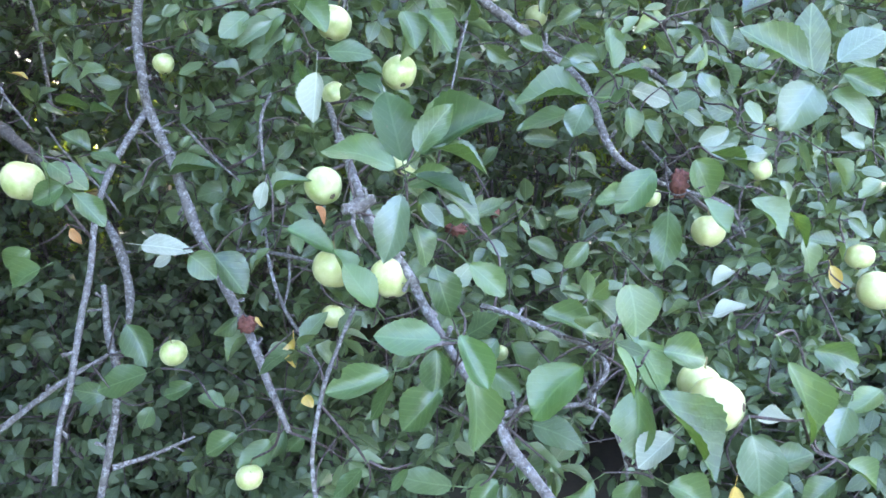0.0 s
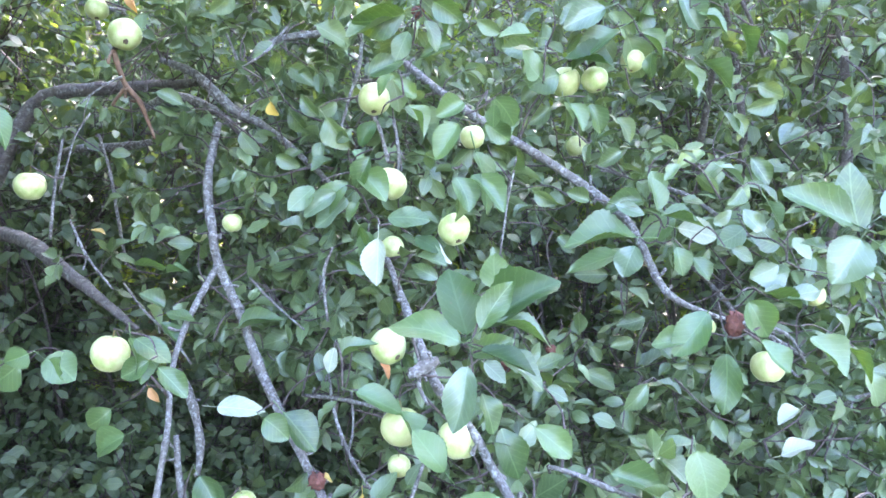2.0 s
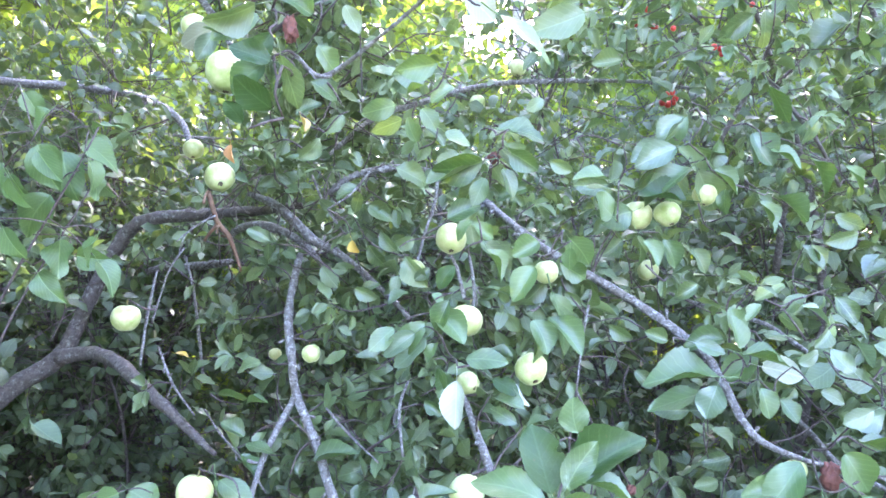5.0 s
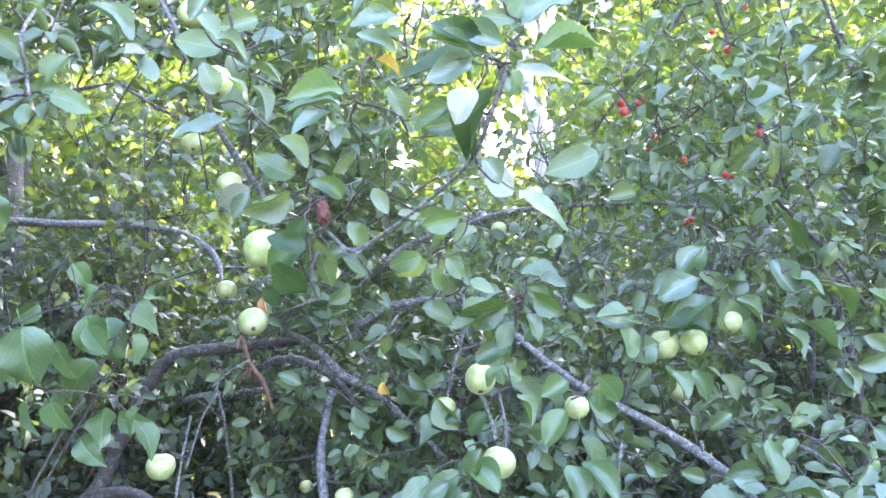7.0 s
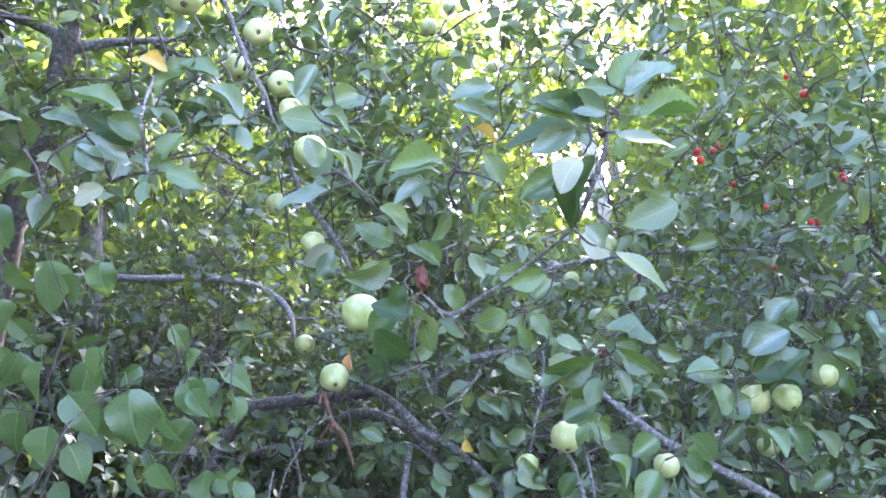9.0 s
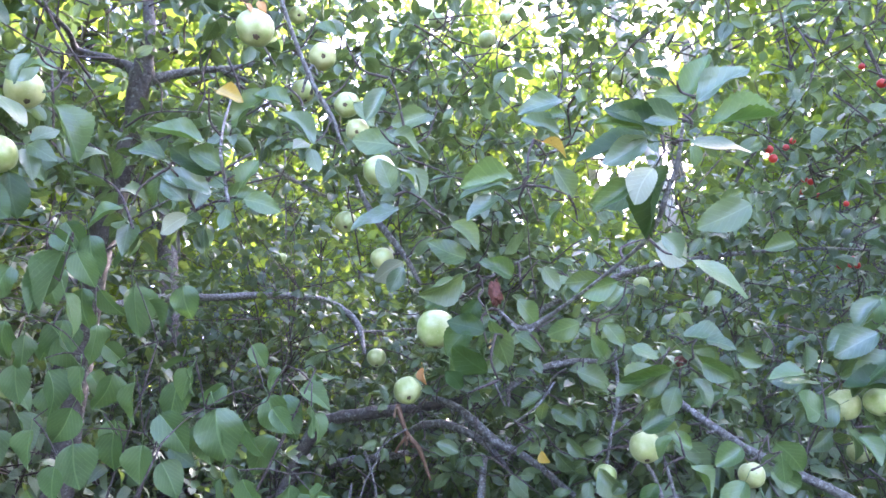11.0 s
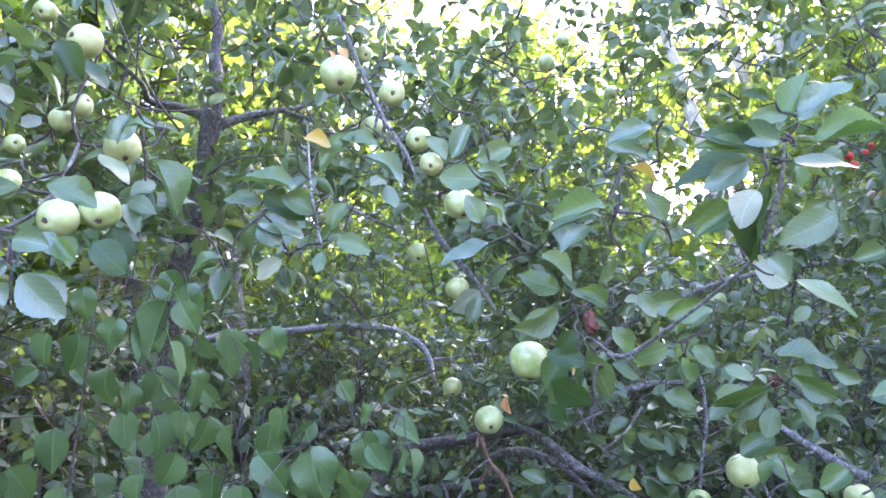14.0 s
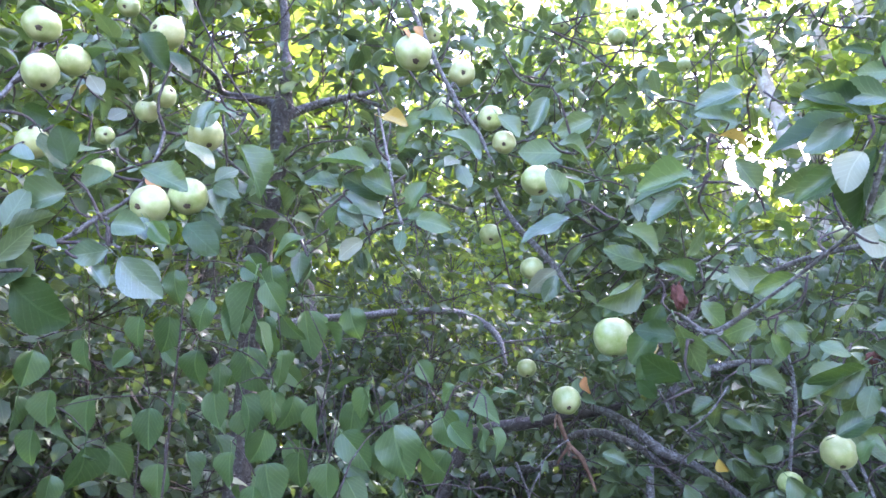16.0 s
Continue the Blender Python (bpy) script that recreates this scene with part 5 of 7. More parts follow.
leaf((-0.775, 0.524, 2.350), (-0.811, 0.494, 2.361), (0.65, -0.61, 0.45), 0.60)
leaf((-0.832, 0.482, 2.310), (-0.805, 0.507, 2.265), (0.78, -0.61, 0.13), 0.60)
leaf((-1.016, 0.405, 2.279), (-1.034, 0.381, 2.304), (0.88, -0.40, 0.25), 0.60, "b")
leaf((-0.897, 0.394, 2.372), (-0.900, 0.377, 2.401), (1.00, -0.06, 0.06), 0.60, "u")
leaf((-0.918, 0.423, 2.412), (-0.896, 0.445, 2.384), (0.85, -0.29, 0.44), 0.60, "d")
leaf((-1.019, 0.352, 2.386), (-0.982, 0.380, 2.360), (0.44, -0.85, -0.30), 0.60, "d")
leaf((-0.768, 0.515, 2.289), (-0.741, 0.551, 2.230), (0.91, -0.36, 0.19), 0.60)
leaf((-0.670, 0.611, 2.224), (-0.705, 0.580, 2.244), (0.72, -0.56, 0.41), 0.60)
leaf((-0.715, 0.584, 2.155), (-0.760, 0.563, 2.138), (0.23, -0.86, 0.46), 0.60)
leaf((-0.598, 0.644, 2.201), (-0.628, 0.609, 2.227), (0.79, -0.60, 0.12), 0.60)
leaf((-0.646, 0.624, 2.160), (-0.664, 0.600, 2.194), (0.90, -0.38, 0.22), 0.60, "b")
leaf((-0.619, 0.667, 2.163), (-0.572, 0.685, 2.170), (0.25, -0.85, 0.47), 0.60)
leaf((-0.310, 1.217, 1.104), (-0.284, 1.215, 1.093), (0.22, -0.70, 0.68), 0.60, "y")
leaf((-0.228, 1.195, 1.076), (-0.231, 1.180, 1.029), (-0.79, -0.57, 0.24), 0.60, "y")
leaf((-0.203, 1.155, 0.991), (-0.190, 1.141, 0.977), (-0.28, -0.79, 0.55), 0.70, "y")
leaf((-0.187, 1.232, 1.298), (-0.168, 1.226, 1.273), (0.45, -0.73, 0.52), 0.60, "o")
leaf((-0.665, 1.325, 1.243), (-0.648, 1.317, 1.215), (-0.00, -0.97, 0.26), 0.60, "o")
leaf((0.743, 1.358, 1.167), (0.758, 1.345, 1.125), (-0.00, -0.96, 0.29), 0.60, "y")
leaf((-1.082, 1.866, 1.543), (-1.039, 1.864, 1.532), (0.01, -0.98, 0.21), 0.60, "y")
leaf((-0.590, 0.619, 2.306), (-0.558, 0.634, 2.288), (0.57, -0.68, 0.47), 0.60, "y")
leaf((-0.534, 0.607, 2.420), (-0.519, 0.612, 2.406), (0.62, -0.63, 0.47), 0.60, "o")
leaf((-0.520, 0.621, 2.425), (-0.511, 0.626, 2.408), (0.85, -0.42, 0.32), 0.60, "o")
leaf((-0.888, 0.458, 2.267), (-0.871, 0.471, 2.248), (0.73, -0.66, 0.18), 0.60, "o")
leaf((-0.947, 0.407, 2.417), (-0.958, 0.397, 2.401), (0.30, -0.90, 0.31), 0.60, "y")
leaf((-0.612, 1.298, 1.986), (-0.617, 1.306, 1.949), (-0.22, -0.96, -0.19), 0.60, "o")
leaf((-0.485, 1.351, 2.043), (-0.476, 1.352, 2.010), (0.74, -0.65, 0.17), 0.60, "y")
leaf((-0.420, 1.453, 1.793), (-0.414, 1.466, 1.763), (0.80, -0.60, -0.07), 0.60, "y")
leaf((-0.292, 0.748, 1.941), (-0.334, 0.730, 1.958), (0.44, -0.89, 0.10), 0.60, "d")
leaf((-0.301, 0.769, 1.892), (-0.338, 0.747, 1.928), (0.28, -0.92, -0.28), 0.75, "d")
leaf((-0.333, 0.757, 1.876), (-0.346, 0.738, 1.898), (0.39, -0.80, -0.45), 0.60, "d")
leaf((-0.040, 0.695, 2.080), (-0.087, 0.699, 2.009), (-0.46, -0.85, 0.25), 0.50, "d", 0)
leaf((-0.063, 0.717, 2.008), (-0.043, 0.728, 1.982), (0.36, -0.93, -0.12), 0.78, "b", 0)
leaf((-0.064, 1.013, 1.187), (-0.099, 1.012, 1.253), (0.75, -0.53, 0.40), 0.68, "g", 0)
leaf((-0.133, 1.085, 1.256), (-0.106, 1.062, 1.198), (0.72, -0.46, 0.52), 0.68, "g", 0)
leaf((-0.569, 1.107, 1.385), (-0.543, 1.082, 1.313), (0.89, -0.21, 0.40), 0.68, "", 0)
leaf((-0.821, 0.533, 2.381), (-0.856, 0.508, 2.356), (0.69, -0.61, -0.39), 0.68, "b", 0)
leaf((-0.920, 0.328, 2.297), (-0.898, 0.346, 2.245), (0.92, -0.20, 0.32), 0.68, "d", 0)
leaf((-0.944, 0.396, 2.243), (-0.889, 0.408, 2.254), (0.19, -0.97, 0.15), 0.68, "b", 0)
leaf((-0.938, 0.427, 2.172), (-0.969, 0.400, 2.158), (0.69, -0.66, -0.30), 0.79, "b", 0)
leaf((-0.901, 0.433, 2.147), (-0.868, 0.462, 2.082), (0.90, -0.11, 0.41), 0.68, "b", 0)
leaf((-0.882, 0.426, 2.193), (-0.859, 0.438, 2.158), (0.82, -0.41, 0.40), 0.68, "b", 0)
leaf((-0.853, 0.434, 2.181), (-0.832, 0.446, 2.143), (0.86, -0.35, 0.37), 0.68, "", 0)
leaf((-0.848, 0.520, 2.217), (-0.839, 0.534, 2.157), (0.92, -0.39, 0.06), 0.68, "d", 0)
leaf((-0.917, 1.310, 1.303), (-0.975, 1.290, 1.265), (0.32, -0.95, 0.00), 0.95, "", 0)
leaf((-0.866, 1.316, 1.311), (-0.806, 1.312, 1.266), (0.33, -0.80, 0.50), 0.89, "", 0)
leaf((-0.966, 1.253, 1.275), (-1.011, 1.235, 1.247), (0.35, -0.94, 0.03), 0.95, "", 0)
leaf((-0.750, 1.332, 1.201), (-0.797, 1.314, 1.172), (0.24, -0.95, 0.21), 0.87, "", 0)

OUTER = {"": ([], [], []), "b": ([], [], []), "u": ([], [], [])}


def outer_leaf(base, tip, up, ratio, kind=""):
    """One of the many leaves that stay too small to pick apart: joined into the outer crown."""
    m, foot = blade(base, tip, turned(base, tip, up, 0.5), ratio)
    verts, uvs, faces = OUTER[kind if kind in OUTER else ""]
    me = rng.choice(LEAF_MESHES[kind if kind in OUTER else ""])
    n = len(verts)
    verts.extend(tuple(m @ v.co) for v in me.vertices)
    spot = [(0.0, 0.0)] * len(me.vertices)
    for loop, row in zip(me.loops, me.uv_layers[0].data):
        spot[loop.vertex_index] = tuple(row.uv)
    uvs.extend(spot)
    faces.extend(tuple(i + n for i in p.vertices) for p in me.polygons)
    joint = nearest(foot)[0]
    if 0.004 < (joint - foot).length < 0.11:
        twig_between(joint, foot, 0.0022, 0.0011)
    SKELETON.append((foot, 0.0015))


outer_leaf((-0.599, 1.046, 2.491), (-0.565, 1.058, 2.438), (0.16, -0.98, -0.13), 0.60)
outer_leaf((-0.562, 1.086, 2.416), (-0.546, 1.110, 2.347), (0.25, -0.93, -0.26), 0.60)
outer_leaf((-0.501, 1.059, 2.425), (-0.439, 1.069, 2.421), (0.16, -0.77, 0.61), 0.60)
outer_leaf((-0.534, 1.101, 2.391), (-0.470, 1.122, 2.377), (0.36, -0.72, 0.59), 0.60)
outer_leaf((-0.533, 1.070, 2.354), (-0.562, 1.069, 2.294), (0.32, -0.94, -0.13), 0.70, "b")
outer_leaf((-0.506, 1.071, 2.337), (-0.493, 1.089, 2.270), (0.91, -0.42, 0.06), 0.60)
outer_leaf((-0.416, 1.116, 2.313), (-0.333, 1.130, 2.311), (0.15, -0.83, 0.54), 0.60)
outer_leaf((0.130, 1.586, 1.886), (0.055, 1.564, 1.886), (0.20, -0.69, 0.70), 0.60)
outer_leaf((0.164, 1.597, 1.840), (0.110, 1.582, 1.807), (0.37, -0.91, -0.20), 0.90)
outer_leaf((0.264, 1.610, 1.908), (0.194, 1.595, 1.870), (0.32, -0.92, -0.23), 0.60)
outer_leaf((0.276, 1.617, 1.913), (0.280, 1.639, 1.827), (0.25, -0.94, -0.22), 0.70, "d")
outer_leaf((0.313, 1.583, 1.954), (0.382, 1.611, 1.909), (0.23, -0.94, -0.25), 0.60)
outer_leaf((0.327, 1.623, 1.908), (0.383, 1.659, 1.816), (0.76, -0.61, 0.23), 0.60)
outer_leaf((0.292, 1.551, 2.013), (0.233, 1.549, 1.957), (-0.13, -0.98, 0.17), 0.60, "b")
outer_leaf((0.254, 1.582, 1.968), (0.179, 1.566, 1.930), (0.07, -0.96, 0.29), 0.60, "b")
outer_leaf((0.185, 1.620, 1.773), (0.204, 1.640, 1.704), (0.72, -0.70, -0.01), 0.60)
outer_leaf((0.240, 1.623, 1.762), (0.259, 1.645, 1.699), (0.72, -0.70, -0.02), 0.60)
outer_leaf((0.433, 1.626, 1.980), (0.469, 1.658, 1.903), (0.88, -0.41, 0.25), 0.60, "b")
outer_leaf((0.071, 1.586, 1.731), (0.005, 1.567, 1.700), (0.36, -0.91, -0.22), 0.80)
outer_leaf((0.018, 1.597, 1.688), (0.093, 1.633, 1.632), (0.62, -0.67, 0.41), 0.60)
outer_leaf((-0.019, 1.561, 1.682), (-0.063, 1.551, 1.638), (0.37, -0.92, -0.16), 0.70)
outer_leaf((-0.079, 1.553, 1.745), (-0.038, 1.567, 1.692), (0.57, -0.79, 0.21), 0.60)
outer_leaf((-0.157, 1.537, 1.776), (-0.099, 1.574, 1.685), (0.77, -0.58, 0.26), 0.60)
outer_leaf((-0.181, 1.513, 1.844), (-0.168, 1.530, 1.763), (0.23, -0.96, -0.17), 0.70)
outer_leaf((-0.131, 1.350, 1.883), (-0.168, 1.350, 1.831), (-0.18, -0.98, 0.12), 0.60)
outer_leaf((-0.130, 1.324, 1.914), (-0.227, 1.303, 1.878), (-0.03, -0.82, 0.57), 0.60)
outer_leaf((-0.095, 1.379, 1.954), (-0.039, 1.413, 1.885), (0.68, -0.70, 0.21), 0.60)
outer_leaf((-0.079, 1.352, 1.976), (-0.009, 1.373, 1.963), (0.34, -0.73, 0.60), 0.60)
outer_leaf((-0.253, 1.492, 2.038), (-0.216, 1.508, 1.988), (0.18, -0.97, -0.18), 0.60)
outer_leaf((-0.227, 1.505, 2.055), (-0.288, 1.494, 2.034), (0.26, -0.93, -0.27), 0.60)
outer_leaf((-0.264, 1.502, 2.009), (-0.272, 1.507, 1.957), (0.27, -0.95, -0.13), 0.70)
outer_leaf((-0.334, 1.527, 1.956), (-0.261, 1.554, 1.929), (0.46, -0.74, 0.50), 0.60)
outer_leaf((-0.302, 1.485, 2.050), (-0.368, 1.463, 2.023), (0.39, -0.89, -0.22), 0.60)
outer_leaf((-0.186, 1.497, 2.113), (-0.240, 1.482, 2.090), (0.35, -0.91, -0.23), 0.70)
outer_leaf((-0.238, 1.487, 2.145), (-0.313, 1.457, 2.143), (0.36, -0.89, -0.27), 0.70)
outer_leaf((0.550, 1.645, 2.374), (0.461, 1.616, 2.355), (0.12, -0.78, 0.61), 0.60, "b")
outer_leaf((0.479, 1.656, 2.253), (0.406, 1.647, 2.207), (-0.03, -0.97, 0.23), 0.60)
outer_leaf((0.499, 1.637, 2.257), (0.517, 1.664, 2.178), (0.73, -0.68, -0.06), 0.60)
outer_leaf((0.107, 1.570, 2.270), (-0.014, 1.544, 2.240), (0.05, -0.85, 0.52), 0.60)
outer_leaf((0.306, 1.607, 2.149), (0.362, 1.619, 2.114), (0.39, -0.87, 0.31), 0.60, "b")
outer_leaf((-0.479, 1.445, 2.017), (-0.521, 1.436, 1.971), (0.37, -0.92, -0.15), 0.60)
outer_leaf((-0.409, 1.487, 1.911), (-0.460, 1.473, 1.891), (0.14, -0.94, 0.30), 0.60)
outer_leaf((-0.423, 1.449, 2.062), (-0.463, 1.437, 2.027), (0.39, -0.91, -0.15), 0.60)
outer_leaf((-0.528, 1.442, 2.075), (-0.472, 1.443, 2.094), (-0.05, -0.97, 0.23), 0.60)
outer_leaf((-0.225, 1.614, 1.794), (-0.183, 1.630, 1.740), (0.57, -0.79, 0.21), 0.60)
outer_leaf((-0.350, 1.561, 1.769), (-0.379, 1.534, 1.809), (0.71, -0.71, 0.03), 0.60)
outer_leaf((-0.411, 1.546, 1.787), (-0.382, 1.567, 1.735), (0.24, -0.94, -0.25), 0.60)
outer_leaf((-0.292, 1.628, 1.699), (-0.320, 1.598, 1.753), (0.29, -0.89, -0.36), 0.60)
outer_leaf((-0.524, 1.551, 1.747), (-0.495, 1.572, 1.694), (0.23, -0.94, -0.24), 0.60)
outer_leaf((-0.454, 1.568, 1.691), (-0.407, 1.583, 1.662), (0.17, -0.96, -0.22), 0.60)
outer_leaf((-0.626, 1.500, 1.808), (-0.671, 1.479, 1.837), (0.54, -0.81, 0.22), 0.60)
outer_leaf((-0.626, 1.279, 2.219), (-0.685, 1.262, 2.176), (0.45, -0.85, -0.28), 0.80, "u")
outer_leaf((-0.623, 1.267, 2.203), (-0.659, 1.263, 2.151), (0.45, -0.86, -0.24), 0.60, "b")
outer_leaf((-0.564, 1.315, 2.270), (-0.605, 1.302, 2.238), (0.15, -0.97, 0.19), 0.60)
outer_leaf((-0.082, 0.853, 2.115), (-0.144, 0.822, 2.102), (0.40, -0.88, 0.26), 0.60, "d")
outer_leaf((-0.179, 0.769, 2.142), (-0.161, 0.788, 2.101), (0.77, -0.63, 0.05), 0.60)
outer_leaf((-0.327, 0.720, 2.239), (-0.372, 0.699, 2.228), (0.35, -0.90, 0.25), 0.60)
outer_leaf((-0.365, 0.677, 2.202), (-0.331, 0.699, 2.181), (0.67, -0.52, 0.53), 0.60)
outer_leaf((-0.295, 0.785, 1.961), (-0.283, 0.811, 1.901), (0.98, -0.18, 0.12), 0.60, "g")
outer_leaf((-0.327, 0.794, 2.030), (-0.384, 0.768, 2.006), (0.27, -0.90, 0.35), 0.60)
outer_leaf((-0.325, 0.766, 2.096), (-0.297, 0.781, 2.054), (0.72, -0.64, 0.26), 0.60, "d")
outer_leaf((-0.237, 0.796, 2.075), (-0.264, 0.783, 2.043), (0.56, -0.81, -0.15), 0.60)
outer_leaf((-0.222, 0.816, 2.025), (-0.208, 0.829, 1.992), (0.34, -0.91, -0.21), 0.60)
outer_leaf((-0.415, 1.590, 1.885), (-0.363, 1.588, 1.841), (0.02, -1.00, 0.08), 0.60)
outer_leaf((-0.401, 1.596, 1.700), (-0.452, 1.583, 1.677), (-0.02, -0.85, 0.52), 0.60)
outer_leaf((-0.315, 1.596, 1.799), (-0.366, 1.584, 1.776), (0.22, -0.97, 0.01), 0.60)
outer_leaf((-0.359, 1.604, 1.763), (-0.397, 1.588, 1.726), (0.29, -0.95, 0.11), 0.70)
outer_leaf((-0.277, 1.571, 1.896), (-0.311, 1.554, 1.922), (0.34, -0.93, -0.16), 0.60)
outer_leaf((-0.432, 1.543, 1.816), (-0.471, 1.536, 1.792), (0.17, -0.99, -0.01), 0.60)
outer_leaf((-0.489, 1.566, 1.874), (-0.525, 1.556, 1.902), (0.21, -0.98, -0.07), 0.60)
outer_leaf((-0.480, 1.561, 1.550), (-0.529, 1.547, 1.527), (0.01, -0.84, 0.54), 0.60)
outer_leaf((-0.397, 1.545, 1.521), (-0.443, 1.529, 1.550), (0.57, -0.59, 0.57), 0.60)
outer_leaf((-0.666, 1.519, 1.536), (-0.727, 1.505, 1.528), (0.05, -0.68, 0.73), 0.60)
outer_leaf((-0.442, 1.561, 1.292), (-0.516, 1.542, 1.273), (0.08, -0.84, 0.54), 0.60)
outer_leaf((-0.372, 1.596, 1.282), (-0.412, 1.588, 1.246), (0.19, -0.98, 0.02), 0.60)
outer_leaf((-0.333, 1.562, 1.352), (-0.360, 1.555, 1.316), (-0.27, -0.89, 0.37), 0.60)
outer_leaf((-0.666, 1.530, 1.381), (-0.694, 1.526, 1.332), (-0.66, -0.61, 0.43), 0.60)
outer_leaf((-0.515, 1.539, 1.273), (-0.535, 1.526, 1.302), (0.78, -0.54, 0.31), 0.60)
outer_leaf((-0.475, 1.579, 1.263), (-0.488, 1.566, 1.202), (-0.37, -0.89, 0.26), 0.60)
outer_leaf((-0.592, 1.581, 1.135), (-0.628, 1.565, 1.114), (-0.11, -0.69, 0.72), 0.60, "u")
outer_leaf((-0.716, 1.521, 1.372), (-0.763, 1.511, 1.414), (0.60, -0.60, 0.54), 0.60)
outer_leaf((0.265, 1.612, 1.385), (0.191, 1.595, 1.391), (0.20, -0.66, 0.73), 0.60)
outer_leaf((0.319, 1.636, 1.230), (0.268, 1.622, 1.222), (0.01, -0.52, 0.86), 0.60)
outer_leaf((0.345, 1.628, 1.281), (0.281, 1.609, 1.274), (0.30, -0.96, -0.01), 0.60)
outer_leaf((0.218, 1.606, 1.227), (0.240, 1.604, 1.190), (0.70, -0.57, 0.43), 0.60)
outer_leaf((0.207, 1.642, 1.156), (0.278, 1.644, 1.116), (0.30, -0.80, 0.52), 0.60)
outer_leaf((0.337, 1.626, 1.170), (0.412, 1.633, 1.204), (-0.29, -0.56, 0.77), 0.60, "g")
outer_leaf((0.328, 1.656, 1.112), (0.265, 1.647, 1.103), (0.15, -0.99, -0.02), 0.60)
outer_leaf((0.567, 1.642, 1.566), (0.623, 1.644, 1.538), (0.29, -0.81, 0.52), 0.60)
outer_leaf((0.676, 1.682, 1.596), (0.627, 1.672, 1.612), (0.31, -0.81, 0.50), 0.60)
outer_leaf((0.649, 1.645, 1.745), (0.586, 1.634, 1.724), (-0.02, -0.85, 0.52), 0.60)
outer_leaf((0.737, 1.704, 1.681), (0.671, 1.689, 1.659), (0.02, -0.85, 0.53), 0.60)
outer_leaf((0.502, 1.682, 1.645), (0.435, 1.663, 1.623), (0.06, -0.84, 0.54), 0.60)
outer_leaf((0.570, 1.690, 1.730), (0.591, 1.694, 1.665), (0.80, -0.56, 0.22), 0.60)
outer_leaf((0.360, 1.611, 1.763), (0.407, 1.618, 1.735), (0.39, -0.79, 0.46), 0.60)
outer_leaf((0.308, 1.620, 1.656), (0.256, 1.609, 1.634), (-0.03, -0.86, 0.52), 0.60)
outer_leaf((0.152, 1.568, 1.959), (0.102, 1.554, 1.936), (-0.01, -0.85, 0.53), 0.60)
outer_leaf((0.082, 1.559, 2.000), (0.132, 1.562, 2.033), (-0.22, -0.88, 0.42), 0.60)
outer_leaf((0.053, 1.566, 1.918), (0.006, 1.549, 1.943), (0.50, -0.76, 0.41), 0.60)
outer_leaf((0.002, 1.565, 2.085), (-0.037, 1.557, 2.061), (-0.11, -0.87, 0.49), 0.60)
outer_leaf((-0.333, 1.228, 1.105), (-0.370, 1.214, 1.069), (0.09, -0.96, 0.27), 0.60)
outer_leaf((-0.314, 1.255, 1.065), (-0.361, 1.236, 1.019), (-0.30, -0.72, 0.62), 0.60)
outer_leaf((-0.124, 1.283, 1.089), (-0.163, 1.265, 1.052), (-0.27, -0.71, 0.65), 0.60)
outer_leaf((-0.198, 1.235, 1.062), (-0.158, 1.226, 1.024), (0.39, -0.72, 0.57), 0.60)
outer_leaf((-0.286, 1.295, 1.212), (-0.323, 1.277, 1.174), (-0.28, -0.71, 0.64), 0.60)
outer_leaf((-0.241, 1.303, 1.313), (-0.199, 1.300, 1.343), (-0.42, -0.74, 0.53), 0.60)
outer_leaf((-0.121, 1.329, 1.410), (-0.161, 1.319, 1.381), (-0.27, -0.72, 0.64), 0.60)
outer_leaf((0.060, 1.282, 1.275), (0.100, 1.289, 1.304), (-0.31, -0.73, 0.60), 0.60)
outer_leaf((0.101, 1.301, 1.221), (0.140, 1.288, 1.203), (0.10, -0.67, 0.74), 0.60)
outer_leaf((0.163, 1.327, 1.258), (0.183, 1.316, 1.229), (0.59, -0.53, 0.61), 0.60)
outer_leaf((0.283, 1.308, 1.220), (0.241, 1.287, 1.183), (-0.24, -0.70, 0.67), 0.60)
outer_leaf((0.223, 1.300, 1.148), (0.182, 1.296, 1.170), (0.38, -0.70, 0.60), 0.60)
outer_leaf((0.340, 1.290, 1.203), (0.299, 1.289, 1.234), (0.43, -0.72, 0.55), 0.60)
outer_leaf((0.367, 1.254, 1.099), (0.337, 1.257, 1.129), (0.44, -0.73, 0.53), 0.60)
outer_leaf((0.466, 1.291, 1.110), (0.412, 1.273, 1.094), (-0.00, -0.68, 0.73), 0.60)
outer_leaf((0.503, 1.280, 1.092), (0.562, 1.281, 1.113), (-0.28, -0.52, 0.81), 0.60, "u")
outer_leaf((0.539, 1.286, 1.173), (0.497, 1.275, 1.155), (-0.23, -0.51, 0.83), 0.60, "u")
outer_leaf((0.672, 1.328, 1.226), (0.700, 1.311, 1.167), (0.67, -0.56, 0.48), 0.60)
outer_leaf((0.738, 1.337, 1.214), (0.686, 1.336, 1.225), (0.16, -0.70, 0.70), 0.60)
outer_leaf((0.737, 1.310, 1.270), (0.773, 1.300, 1.252), (0.18, -0.69, 0.70), 0.60)
outer_leaf((0.480, 1.371, 1.564), (0.447, 1.353, 1.535), (0.18, -0.92, 0.35), 0.60)
outer_leaf((0.437, 1.391, 1.547), (0.404, 1.381, 1.556), (0.38, -0.66, 0.64), 0.60)
outer_leaf((0.373, 1.391, 1.615), (0.343, 1.383, 1.586), (-0.36, -0.74, 0.56), 0.60)
outer_leaf((0.201, 1.371, 1.557), (0.160, 1.367, 1.576), (0.36, -0.70, 0.62), 0.60)
